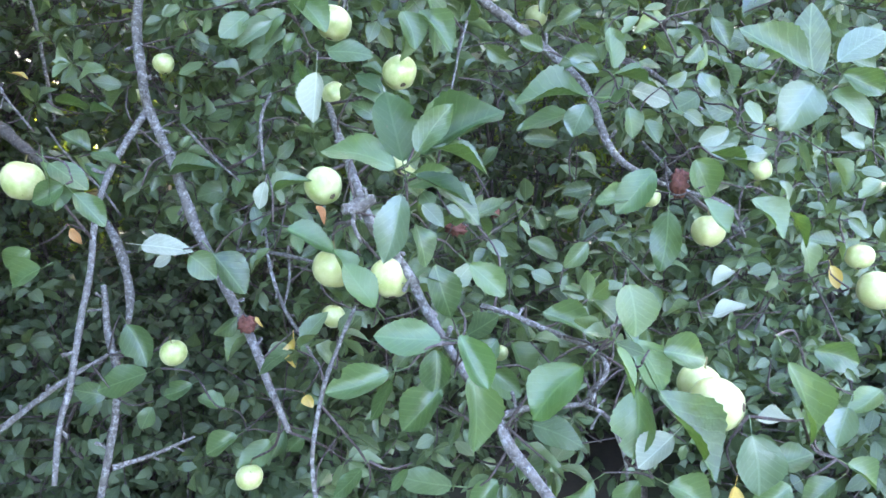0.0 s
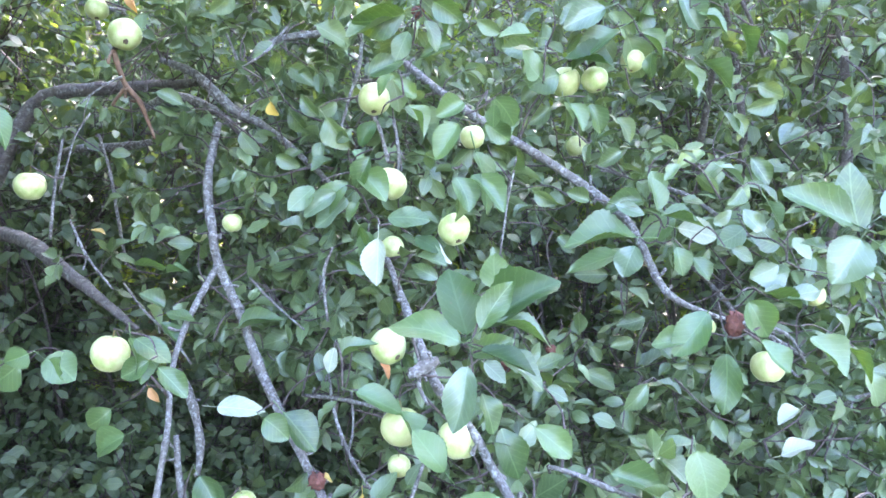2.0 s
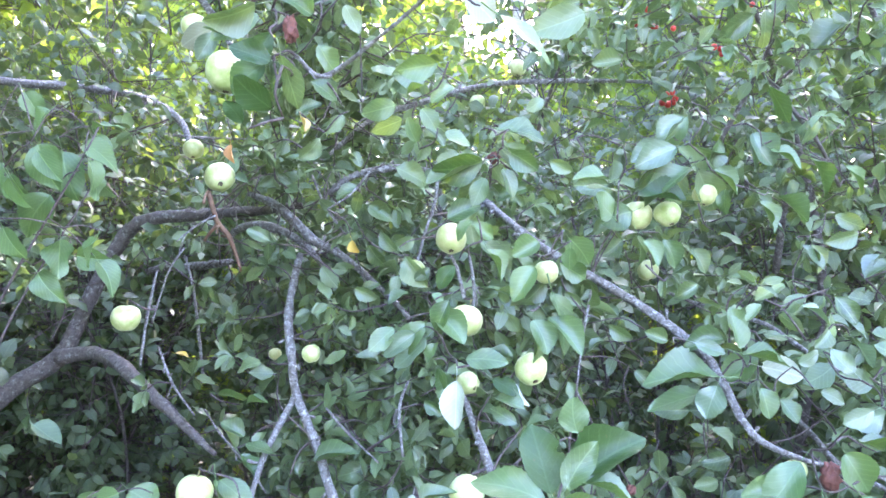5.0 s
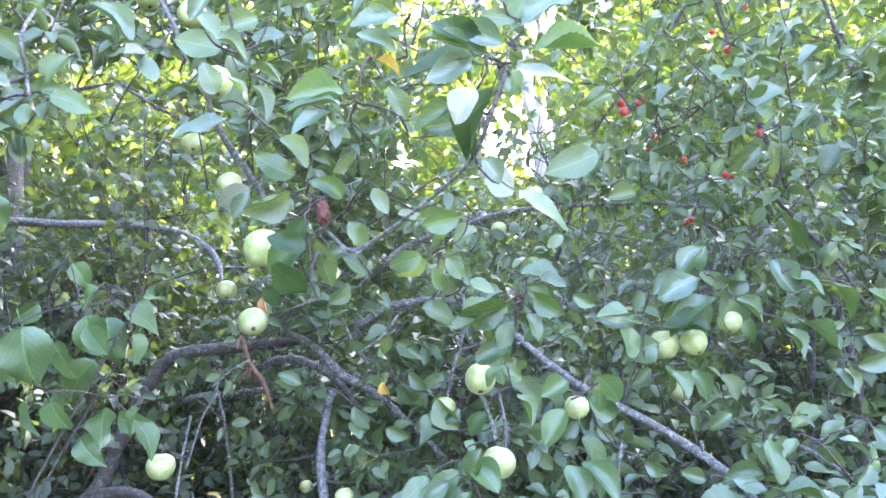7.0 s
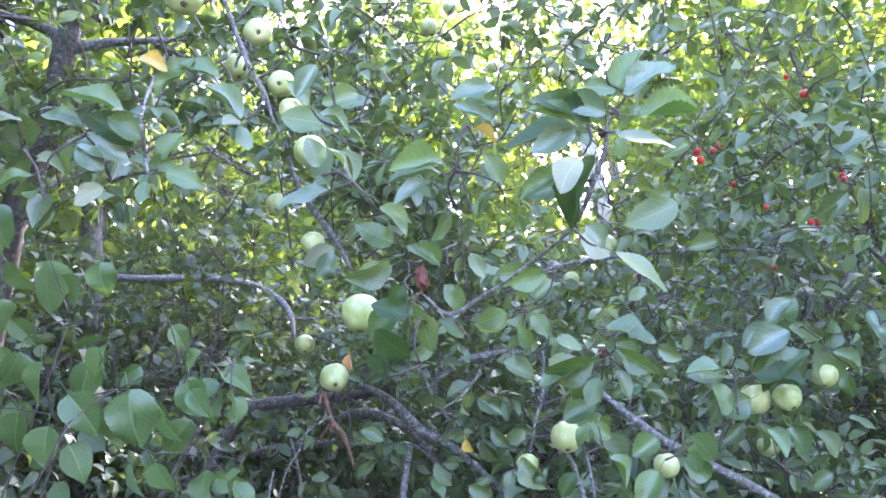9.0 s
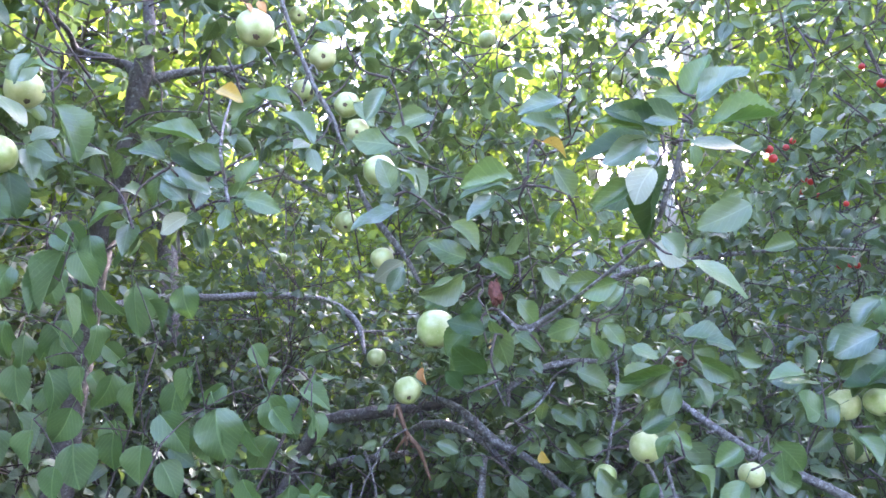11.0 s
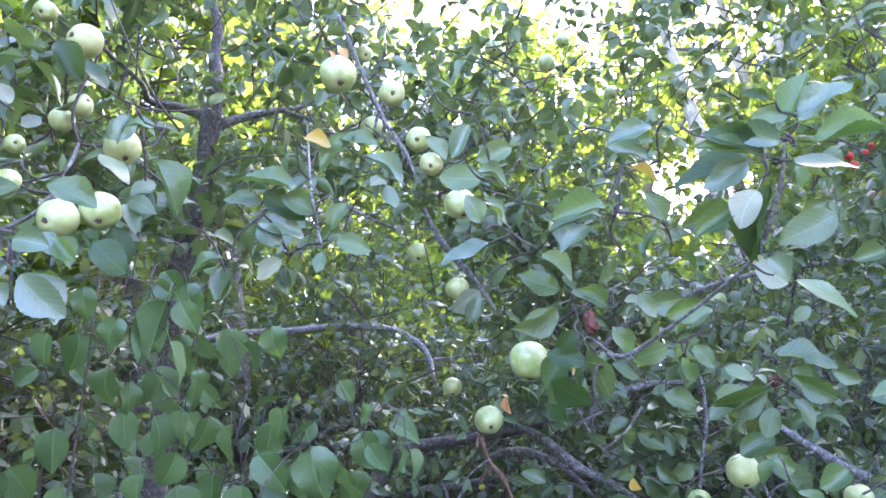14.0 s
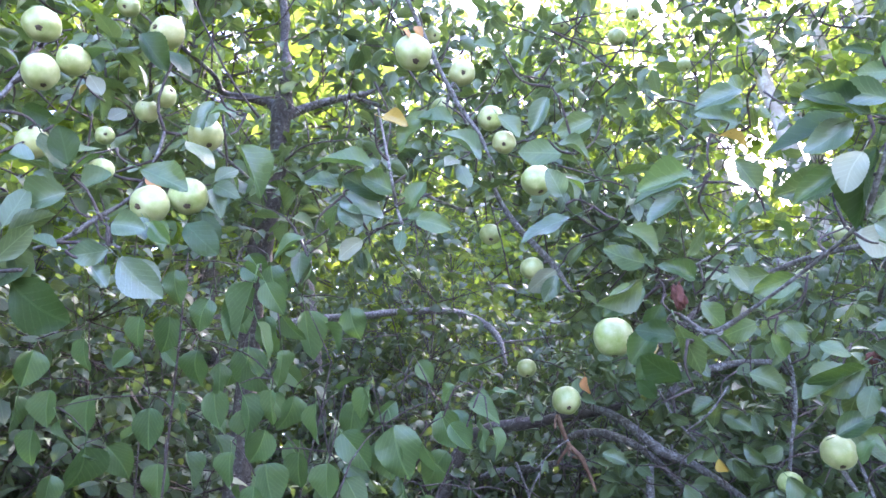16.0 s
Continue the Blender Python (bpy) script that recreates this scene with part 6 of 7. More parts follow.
outer_leaf((0.310, 1.745, 1.985), (0.353, 1.767, 1.926), (0.60, -0.79, 0.14), 0.60)
outer_leaf((0.600, 1.667, 2.546), (0.537, 1.652, 2.508), (-0.10, -0.86, 0.50), 0.60)
outer_leaf((0.670, 1.666, 2.468), (0.595, 1.650, 2.433), (0.06, -0.95, 0.30), 0.60, "b")
outer_leaf((0.703, 1.752, 2.245), (0.613, 1.738, 2.200), (-0.11, -0.87, 0.49), 0.60, "b")
outer_leaf((0.392, 1.730, 2.196), (0.332, 1.711, 2.173), (0.06, -0.84, 0.54), 0.60)
outer_leaf((0.312, 1.691, 2.215), (0.254, 1.682, 2.194), (-0.04, -0.86, 0.51), 0.60)
outer_leaf((0.187, 1.688, 2.193), (0.118, 1.672, 2.187), (0.14, -0.83, 0.54), 0.60)
outer_leaf((0.043, 1.593, 2.295), (0.099, 1.590, 2.311), (-0.18, -0.87, 0.46), 0.60)
outer_leaf((0.157, 1.581, 2.413), (0.100, 1.571, 2.392), (-0.04, -0.86, 0.51), 0.60)
outer_leaf((0.456, 1.712, 2.325), (0.407, 1.700, 2.287), (0.00, -0.95, 0.30), 0.60)
outer_leaf((0.518, 1.702, 2.265), (0.562, 1.720, 2.219), (0.54, -0.82, 0.20), 0.60, "b")
outer_leaf((0.526, 1.647, 2.463), (0.571, 1.668, 2.417), (0.67, -0.66, 0.35), 0.60)
outer_leaf((0.316, 1.614, 2.406), (0.257, 1.595, 2.382), (0.04, -0.84, 0.54), 0.60)
outer_leaf((0.388, 1.608, 2.447), (0.434, 1.624, 2.414), (0.56, -0.71, 0.44), 0.60)
outer_leaf((0.451, 1.417, 1.608), (0.503, 1.411, 1.577), (0.30, -0.71, 0.64), 0.60, "b")
outer_leaf((0.520, 1.442, 1.620), (0.548, 1.422, 1.568), (-0.04, -0.94, 0.33), 0.60)
outer_leaf((0.442, 1.433, 1.498), (0.482, 1.430, 1.518), (-0.35, -0.72, 0.60), 0.60, "b")
outer_leaf((0.473, 1.421, 1.446), (0.516, 1.418, 1.425), (0.27, -0.71, 0.66), 0.60)
outer_leaf((0.546, 1.384, 1.416), (0.491, 1.367, 1.396), (0.20, -0.94, 0.27), 0.60, "b")
outer_leaf((0.572, 1.383, 1.466), (0.601, 1.372, 1.426), (0.44, -0.73, 0.52), 0.60)
outer_leaf((0.634, 1.392, 1.384), (0.591, 1.381, 1.354), (-0.26, -0.72, 0.64), 0.60)
outer_leaf((0.678, 1.400, 1.394), (0.709, 1.389, 1.342), (0.49, -0.74, 0.45), 0.60, "b")
outer_leaf((0.731, 1.376, 1.364), (0.766, 1.357, 1.325), (0.34, -0.69, 0.64), 0.60)
outer_leaf((0.790, 1.376, 1.384), (0.743, 1.368, 1.405), (0.39, -0.69, 0.61), 0.60, "b")
outer_leaf((0.822, 1.366, 1.324), (0.774, 1.347, 1.295), (-0.14, -0.69, 0.71), 0.60)
outer_leaf((0.829, 1.440, 1.526), (0.772, 1.435, 1.547), (0.33, -0.50, 0.80), 0.60)
outer_leaf((0.656, 1.408, 1.556), (0.697, 1.415, 1.586), (-0.32, -0.73, 0.60), 0.60)
outer_leaf((0.610, 1.439, 1.528), (0.651, 1.445, 1.559), (-0.34, -0.74, 0.59), 0.60, "b")
outer_leaf((0.534, 1.404, 1.537), (0.561, 1.386, 1.496), (0.41, -0.70, 0.58), 0.60, "b")
outer_leaf((0.421, 1.454, 1.592), (0.464, 1.448, 1.560), (0.35, -0.71, 0.61), 0.60)
outer_leaf((0.743, 1.407, 1.298), (0.697, 1.401, 1.309), (0.27, -0.49, 0.83), 0.60, "b")
outer_leaf((0.808, 1.357, 1.221), (0.766, 1.361, 1.252), (0.37, -0.72, 0.59), 0.60, "b")
outer_leaf((0.736, 1.355, 1.221), (0.761, 1.336, 1.183), (0.40, -0.69, 0.61), 0.60)
outer_leaf((0.639, 1.367, 1.324), (0.659, 1.358, 1.284), (0.01, -0.97, 0.24), 0.60, "b")
outer_leaf((0.106, 1.551, 1.581), (0.152, 1.544, 1.546), (0.01, -0.97, 0.22), 0.60)
outer_leaf((0.060, 1.551, 1.525), (0.095, 1.548, 1.558), (-0.49, -0.75, 0.44), 0.60)
outer_leaf((0.014, 1.521, 1.469), (0.037, 1.510, 1.424), (0.50, -0.74, 0.44), 0.60)
outer_leaf((0.155, 1.580, 1.479), (0.190, 1.562, 1.445), (0.31, -0.68, 0.67), 0.60)
outer_leaf((0.132, 1.560, 1.375), (0.096, 1.549, 1.340), (-0.33, -0.74, 0.59), 0.60)
outer_leaf((0.419, 1.566, 1.546), (0.462, 1.553, 1.534), (0.01, -0.67, 0.74), 0.60)
outer_leaf((0.340, 1.584, 1.604), (0.292, 1.579, 1.626), (0.36, -0.70, 0.62), 0.60)
outer_leaf((0.395, 1.584, 1.648), (0.361, 1.581, 1.637), (-0.15, -0.71, 0.69), 0.60)
outer_leaf((0.292, 1.523, 1.365), (0.336, 1.509, 1.332), (0.27, -0.69, 0.67), 0.60)
outer_leaf((0.272, 1.535, 1.294), (0.225, 1.522, 1.272), (-0.24, -0.51, 0.83), 0.60)
outer_leaf((-0.010, 1.583, 1.651), (0.025, 1.570, 1.616), (0.35, -0.70, 0.62), 0.60)
outer_leaf((-0.126, 1.578, 1.651), (-0.090, 1.563, 1.605), (0.42, -0.72, 0.56), 0.60, "b")
outer_leaf((-0.317, 1.691, 1.854), (-0.267, 1.687, 1.811), (0.04, -0.99, 0.15), 0.60)
outer_leaf((-0.494, 1.666, 1.862), (-0.437, 1.662, 1.895), (-0.34, -0.79, 0.51), 0.60)
outer_leaf((-0.451, 1.674, 1.784), (-0.401, 1.670, 1.742), (0.39, -0.75, 0.54), 0.60)
outer_leaf((-0.136, 1.710, 1.844), (-0.085, 1.698, 1.800), (0.33, -0.74, 0.59), 0.60)
outer_leaf((0.095, 1.670, 1.784), (0.135, 1.674, 1.819), (-0.35, -0.80, 0.49), 0.60)
outer_leaf((0.158, 1.674, 1.768), (0.105, 1.665, 1.733), (0.08, -0.99, 0.13), 0.60)
outer_leaf((0.316, 1.728, 1.739), (0.351, 1.719, 1.684), (0.49, -0.75, 0.45), 0.60)
outer_leaf((0.488, 1.742, 1.805), (0.538, 1.738, 1.763), (0.40, -0.75, 0.53), 0.60, "b")
outer_leaf((0.547, 1.684, 1.730), (0.591, 1.670, 1.676), (0.41, -0.74, 0.53), 0.60, "b")
outer_leaf((0.642, 1.746, 1.795), (0.701, 1.734, 1.764), (0.20, -0.73, 0.65), 0.60)
outer_leaf((0.738, 1.734, 1.698), (0.682, 1.717, 1.649), (-0.26, -0.79, 0.56), 0.60, "b")
outer_leaf((0.821, 1.750, 1.745), (0.884, 1.750, 1.715), (0.28, -0.75, 0.60), 0.60)
outer_leaf((0.885, 1.726, 1.624), (0.833, 1.720, 1.652), (0.37, -0.74, 0.55), 0.60)
outer_leaf((0.543, 1.678, 1.618), (0.488, 1.662, 1.583), (-0.17, -0.77, 0.61), 0.60)
outer_leaf((0.620, 1.687, 1.563), (0.667, 1.679, 1.522), (0.36, -0.74, 0.56), 0.60, "b")
outer_leaf((-0.294, 1.394, 1.747), (-0.259, 1.397, 1.679), (0.12, -0.99, 0.02), 0.60)
outer_leaf((-0.246, 1.401, 1.721), (-0.275, 1.390, 1.696), (0.28, -0.96, 0.09), 0.60)
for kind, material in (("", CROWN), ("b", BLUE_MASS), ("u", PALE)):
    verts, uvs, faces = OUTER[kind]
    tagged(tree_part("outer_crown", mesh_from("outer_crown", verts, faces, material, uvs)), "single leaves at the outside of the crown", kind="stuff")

# ---- the rest of the crown ----
OPEN_P = np.array([p for p, r in OPEN])
OPEN_V = np.array([MEAN_EYE - p for p, r in OPEN])
OPEN_R = np.array([r for p, r in OPEN])
OPEN_VV = (OPEN_V**2).sum(1)


def shaded(p, margin=0.03):
    """Whether a leaf at p hides no limb or fruit from the camera's mean place."""
    d = np.array(p) - OPEN_P
    s = ((d * OPEN_V).sum(1) / OPEN_VV).clip(0, 1)
    gap = np.sqrt(((d - s[:, None] * OPEN_V) ** 2).sum(1))
    return not ((s > 0.01) & (gap < OPEN_R + margin)).any()


# hollows fitted to the camera's view, past the crown into the thicket: direction from the camera's mean place, cosine
# of its half width, share of leaves left
HOLLOWS = [(Vector((-0.475, 0.875, -0.09)), 0.985, 0.12), (Vector((-0.60, 0.765, 0.25)), 0.990, 0.06), (Vector((-0.42, 0.80, -0.43)), 0.970, 0.06),
           (Vector((0.13, 0.98, -0.12)), 0.996, 0.2), (Vector((-0.55, 0.80, 0.22)), 0.990, 0.1), (Vector((0.21, 0.96, -0.18)), 0.994, 0.2),
           (Vector((-0.087, 0.92, 0.382)), 0.994, 0.12), (Vector((0.0, 0.83, 0.55)), 0.975, 0.65), (Vector((0.15, 0.97, 0.21)), 0.985, 0.45), (Vector((0.2, 0.83, 0.52)), 0.975, 0.5), (Vector((-0.32, 0.765, 0.56)), 0.98, 0.8),
           (Vector((-0.474, 0.834, -0.282)), 0.993, 0.2), (Vector((-0.31, 0.859, -0.408)), 0.993, 0.25), (Vector((-0.363, 0.864, -0.35)), 0.994, 0.25), (Vector((-0.21, 0.898, -0.386)), 0.996, 0.3),
           (Vector((-0.853, 0.428, 0.298)), 0.985, 0.04), (Vector((-0.869, 0.443, 0.22)), 0.985, 0.04), (Vector((-0.79, 0.53, 0.28)), 0.985, 0.05), (Vector((-0.72, 0.62, 0.26)), 0.988, 0.1),
           (Vector((0.339, 0.937, 0.083)), 0.985, 0.5), (Vector((0.248, 0.955, 0.165)), 0.988, 0.45), (Vector((0.393, 0.919, 0.01)), 0.99, 0.45), (Vector((-0.05, 0.85, 0.53)), 0.97, 0.75),
           (Vector((-0.016, 0.936, 0.351)), 0.985, 0.85), (Vector((-0.25, 0.83, 0.5)), 0.975, 0.8),
           (Vector((-0.457, 0.818, 0.35)), 0.995, 0.12), (Vector((-0.56, 0.725, 0.40)), 0.993, 0.35), (Vector((-0.52, 0.77, 0.37)), 0.994, 0.3), (Vector((-0.461, 0.842, 0.28)), 0.995, 0.12),
           (Vector((0.01, 0.98, 0.2)), 0.996, 0.25), (Vector((0.082, 0.982, -0.172)), 0.996, 0.3),
           (Vector((-0.04, 0.935, 0.355)), 0.998, 0.25), (Vector((-0.60, 0.555, 0.577)), 0.996, 0.3)]
# gaps cut in the wood along the camera's view, where the open sky shows: direction from the camera's mean place, cosine
# of its half width
SKY_GAPS = [(Vector((-0.05, 0.935, 0.352)), 0.998), (Vector((0.02, 0.85, 0.525)), 0.997), (Vector((-0.245, 0.91, 0.335)), 0.9991), (Vector((-0.60, 0.555, 0.577)), 0.9975)]


def in_sky_gap(p):
    way = (Vector(p) - MEAN_EYE).normalized()
    return any(way.dot(d.normalized()) > c for d, c in SKY_GAPS)



def hollow(p, r):
    way = (Vector(p) - MEAN_EYE).normalized()
    return any(way.dot(d.normalized()) > c and r.random() > keep for d, c, keep in HOLLOWS)


crown = Leaves()
limb_points = [s for s in SKELETON if s[1] > 0.0026]
for p, radius in limb_points:
    deep = p.y > 1.5
    for _ in range(2 if deep else 1):
        if rng.random() < (0.75 if deep else 0.5):
            way = (any_way(rng) + Vector((0, 0.75, 0.25))).normalized()
            length = rng.uniform(0.05, 0.22)
            tip = p + way * length + Vector((0, 0, -0.15 * length))
            if shaded(tip, 0.02) and not hollow(tip, rng):
                twig_between(p, tip, 0.0024, 0.0013)
                rosette(crown, rng, tip, way, rng.randint(4, 7), 0.050, inside=shaded)

# twigs that fill the crown, region by region: low corner, high corner, number; the last three regions are added to
# block light, two of them out of view
for low, high, number, size in (((-1.05, 1.5, 1.0), (0.9, 2.3, 2.9), 1350, 0.046), ((-2.3, 0.85, 2.15), (-0.75, 2.0, 3.4), 950, 0.047), ((-0.8, 1.25, 2.25), (0.3, 2.1, 3.2), 560, 0.043),
                                ((0.35, 1.6, 0.9), (1.4, 2.4, 2.4), 380, 0.045), ((-0.45, 1.5, 0.6), (1.0, 2.2, 1.25), 270, 0.043), ((-1.3, 2.2, 1.1), (1.3, 3.0, 2.8), 320, 0.049),
                                ((-2.4, 0.2, 2.0), (-0.85, 0.8, 2.9), 130, 0.052), ((-2.3, 1.9, 1.7), (-1.3, 2.7, 3.3), 180, 0.049), ((0.35, 0.9, 3.1), (1.7, 2.3, 4.0), 240, 0.06),
                                ((-2.4, -0.4, 2.95), (-1.0, 0.55, 3.8), 260, 0.06)):
    for _ in range(number):
        p = Vector([rng.uniform(a, b) for a, b in zip(low, high)])
        if hollow(p, rng) or not shaded(p, 0.012):
            continue
        way = (any_way(rng) + Vector((0, -0.4, 0.2))).normalized()
        reach = rng.uniform(0.08, 0.24)
        foot, mid = p - way * reach, p - way * reach * 0.5 + any_way(rng) * 0.03
        twigs.add(smooth_path([(*foot, 0.0024), (*mid, 0.002), (*p, 0.0012)], 3), 4)
        rosette(crown, rng, p, way, rng.randint(5, 8), size, inside=shaded)
        if shaded(mid, 0.05):
            rosette(crown, rng, mid, way, rng.randint(3, 5), size, inside=shaded)

tagged(tree_part("crown", crown.mesh("crown", CROWN)), "dense grey-green leaves of the crown", kind="stuff")
tagged(tree_part("twigwork", mesh_from("twigwork", twigs.verts, twigs.faces, TWIG)), "thin brown twigs", kind="stuff")

# ---- the dogwood in front of the second trunk ----
dogwood = thing("dogwood_shrub", "young dogwood shrub with broad drooping ribbed leaves", "shrub", (-1.3, 0.9, 0))
dogwood_inverse = Matrix.Translation((1.3, -0.9, 0))
DOG_MESHES = [leaf_mesh(170 + s, DOGWOOD, True) for s in range(8)]
dog_stems = []
for x, y, tx, ty, tz in ((-1.2, 0.95, -0.72, 1.05, 1.98), (-1.3, 0.9, -0.95, 0.9, 2.05), (-1.4, 0.85, -1.0, 0.62, 2.22), (-1.35, 1.0, -1.15, 1.2, 2.1),
                         (-1.45, 0.9, -1.3, 0.75, 1.98), (-1.25, 0.85, -0.8, 0.75, 1.86), (-1.5, 1.0, -1.55, 1.0, 2.0), (-1.3, 1.1, -0.95, 1.35, 1.95)):
    path = smooth_path([(x, y, -0.1, 0.006), (x + 0.25 * (tx - x) + 0.05, y + 0.2 * (ty - y), 0.75, 0.005), (x + 0.6 * (tx - x) - 0.06, y + 0.6 * (ty - y), 1.5, 0.003), (tx, ty, tz, 0.0015)], 6)
    v, f = tube(path, 7)
    part("stem", mesh_from("stem", v, f, TWIG), dogwood).matrix_parent_inverse = dogwood_inverse
    dog_stems += [Vector(row[:3]) for row in path]
dog_twigs = Bundle()


def dogwood_leaf(base, tip, up, ratio):
    tip = Vector(base).lerp(Vector(tip), 0.95)
    m, foot = blade(base, tip, turned(base, tip, up, 0.75), ratio * rng.uniform(0.95, 1.2))
    ob = part("leaf", rng.choice(DOG_MESHES), dogwood)
    ob.matrix_parent_inverse = dogwood_inverse
    ob.matrix_basis = m
    joint = min(dog_stems, key=lambda s: (s - foot).length_squared)
    if (joint - foot).length < 0.16:
        dog_twigs.add(smooth_path([(*joint, 0.0014), (*((joint + foot) / 2 + Vector((0, 0, 0.006))), 0.0012), (*foot, 0.0009)], 3), 5)
    dog_stems.append(foot)


dogwood_leaf((-1.186, 0.687, 2.000), (-1.200, 0.695, 1.923), (0.50, -0.85, -0.18), 0.66)
dogwood_leaf((-1.132, 0.709, 1.999), (-1.136, 0.725, 1.923), (0.69, -0.71, -0.17), 0.62)
dogwood_leaf((-1.283, 0.583, 1.992), (-1.281, 0.602, 1.910), (0.47, -0.86, -0.18), 0.62)
dogwood_leaf((-1.258, 0.615, 1.945), (-1.289, 0.628, 1.862), (0.48, -0.82, -0.30), 0.80)
dogwood_leaf((-0.838, 0.891, 1.898), (-0.844, 0.906, 1.822), (0.48, -0.85, -0.21), 0.76)
dogwood_leaf((-0.924, 0.841, 1.869), (-0.941, 0.848, 1.803), (0.50, -0.84, -0.21), 0.90)
dogwood_leaf((-1.010, 0.783, 1.881), (-1.006, 0.800, 1.805), (0.47, -0.87, -0.18), 0.80)
dogwood_leaf((-0.918, 0.815, 1.967), (-0.937, 0.824, 1.897), (0.49, -0.83, -0.25), 0.62)
dogwood_leaf((-0.841, 0.859, 1.981), (-0.870, 0.849, 1.934), (0.58, -0.80, -0.16), 0.62)
dogwood_leaf((-0.761, 0.958, 1.932), (-0.747, 0.986, 1.859), (0.46, -0.85, -0.25), 0.62)
dogwood_leaf((-0.988, 0.733, 2.072), (-1.006, 0.742, 2.000), (0.50, -0.84, -0.22), 0.72)
dogwood_leaf((-1.008, 0.734, 1.970), (-1.009, 0.748, 1.917), (0.48, -0.85, -0.23), 0.72)
dogwood_leaf((-1.093, 0.737, 1.984), (-1.067, 0.757, 1.940), (0.79, -0.59, 0.19), 0.62)
dogwood_leaf((-1.058, 0.718, 1.935), (-1.043, 0.741, 1.867), (0.65, -0.75, -0.10), 0.62)
dogwood_leaf((-1.152, 0.628, 2.089), (-1.180, 0.608, 2.062), (0.55, -0.83, 0.04), 0.62)
dogwood_leaf((-0.805, 0.574, 2.112), (-0.854, 0.572, 2.038), (-0.17, -0.98, 0.14), 0.62)
dogwood_leaf((-0.817, 0.581, 2.111), (-0.872, 0.564, 2.041), (-0.16, -0.93, 0.35), 0.62)
dogwood_leaf((-0.819, 0.591, 2.059), (-0.803, 0.611, 1.999), (0.93, -0.33, 0.14), 0.62)
dogwood_leaf((-0.911, 0.524, 2.148), (-0.915, 0.537, 2.097), (0.48, -0.84, -0.24), 0.70)
dogwood_leaf((-0.862, 0.543, 2.095), (-0.887, 0.539, 2.049), (0.53, -0.82, -0.22), 0.70)
dogwood_leaf((-0.793, 0.584, 2.109), (-0.783, 0.604, 2.060), (0.88, -0.47, -0.00), 0.62)
dogwood_leaf((-0.825, 0.572, 2.141), (-0.797, 0.587, 2.111), (0.67, -0.68, 0.29), 0.62)
dogwood_leaf((-0.996, 0.888, 2.159), (-1.003, 0.919, 2.062), (0.68, -0.68, -0.27), 0.62)
dogwood_leaf((-0.908, 0.916, 2.148), (-0.904, 0.937, 2.085), (0.47, -0.85, -0.26), 0.70)
dogwood_leaf((-0.840, 1.025, 2.041), (-0.823, 1.051, 1.995), (0.66, -0.74, -0.17), 0.62)
dogwood_leaf((-0.879, 0.992, 1.970), (-0.923, 0.975, 1.935), (0.40, -0.91, -0.08), 0.62)
dogwood_leaf((-0.876, 1.032, 1.907), (-0.866, 1.063, 1.843), (0.68, -0.70, -0.23), 0.62)
dogwood_leaf((-0.761, 1.091, 1.975), (-0.743, 1.109, 1.919), (0.63, -0.78, -0.06), 0.62)
dogwood_leaf((-0.772, 1.112, 1.903), (-0.749, 1.128, 1.868), (0.56, -0.83, -0.01), 0.62)
dogwood_leaf((-0.991, 0.966, 2.010), (-0.936, 0.972, 2.044), (-0.09, -0.95, 0.31), 0.62)
dogwood_leaf((-1.105, 0.938, 1.929), (-1.091, 0.966, 1.863), (0.46, -0.85, -0.25), 0.70)
dogwood_leaf((-1.006, 0.975, 1.937), (-1.005, 1.000, 1.872), (0.68, -0.69, -0.24), 0.62)
dogwood_leaf((-1.348, 0.774, 1.986), (-1.392, 0.757, 1.950), (0.53, -0.80, -0.27), 0.70)
dogwood_leaf((-1.490, 0.655, 2.007), (-1.517, 0.654, 1.937), (0.53, -0.83, -0.19), 0.70)
dogwood_leaf((-1.369, 0.730, 1.958), (-1.348, 0.765, 1.892), (0.46, -0.84, -0.29), 0.80)
dogwood_leaf((-1.273, 0.834, 1.932), (-1.269, 0.857, 1.857), (0.47, -0.85, -0.23), 0.70)
dogwood_leaf((-1.109, 0.818, 2.077), (-1.141, 0.818, 2.029), (0.48, -0.82, -0.31), 0.70)
dogwood_leaf((-1.052, 0.877, 2.059), (-1.027, 0.909, 2.014), (0.65, -0.74, -0.16), 0.62)
dogwood_leaf((-1.269, 0.791, 2.050), (-1.239, 0.820, 2.014), (0.62, -0.78, -0.11), 0.62)
dogwood_leaf((-0.963, 0.858, 2.225), (-1.008, 0.841, 2.188), (0.41, -0.91, -0.08), 0.62)
dogwood_leaf((-1.091, 0.884, 2.013), (-1.063, 0.913, 1.966), (0.62, -0.78, -0.10), 0.62)
dogwood_leaf((-1.247, 0.761, 2.121), (-1.222, 0.780, 2.085), (0.57, -0.82, -0.03), 0.62)
dogwood_leaf((-0.808, 0.878, 1.914), (-0.798, 0.906, 1.818), (0.21, -0.95, -0.25), 0.75)
dogwood_leaf((-0.886, 0.880, 1.969), (-0.909, 0.885, 1.901), (0.25, -0.96, -0.16), 0.70)
dogwood_leaf((-0.886, 0.838, 1.914), (-0.851, 0.860, 1.843), (0.18, -0.96, -0.21), 0.70)
dogwood_leaf((-0.777, 0.916, 1.877), (-0.760, 0.922, 1.822), (0.15, -0.99, -0.07), 0.70)
dogwood_leaf((-0.700, 0.882, 1.901), (-0.674, 0.900, 1.856), (0.42, -0.90, -0.12), 0.62)
dogwood_leaf((-0.689, 0.894, 1.961), (-0.724, 0.887, 1.939), (0.19, -0.98, 0.01), 0.62)
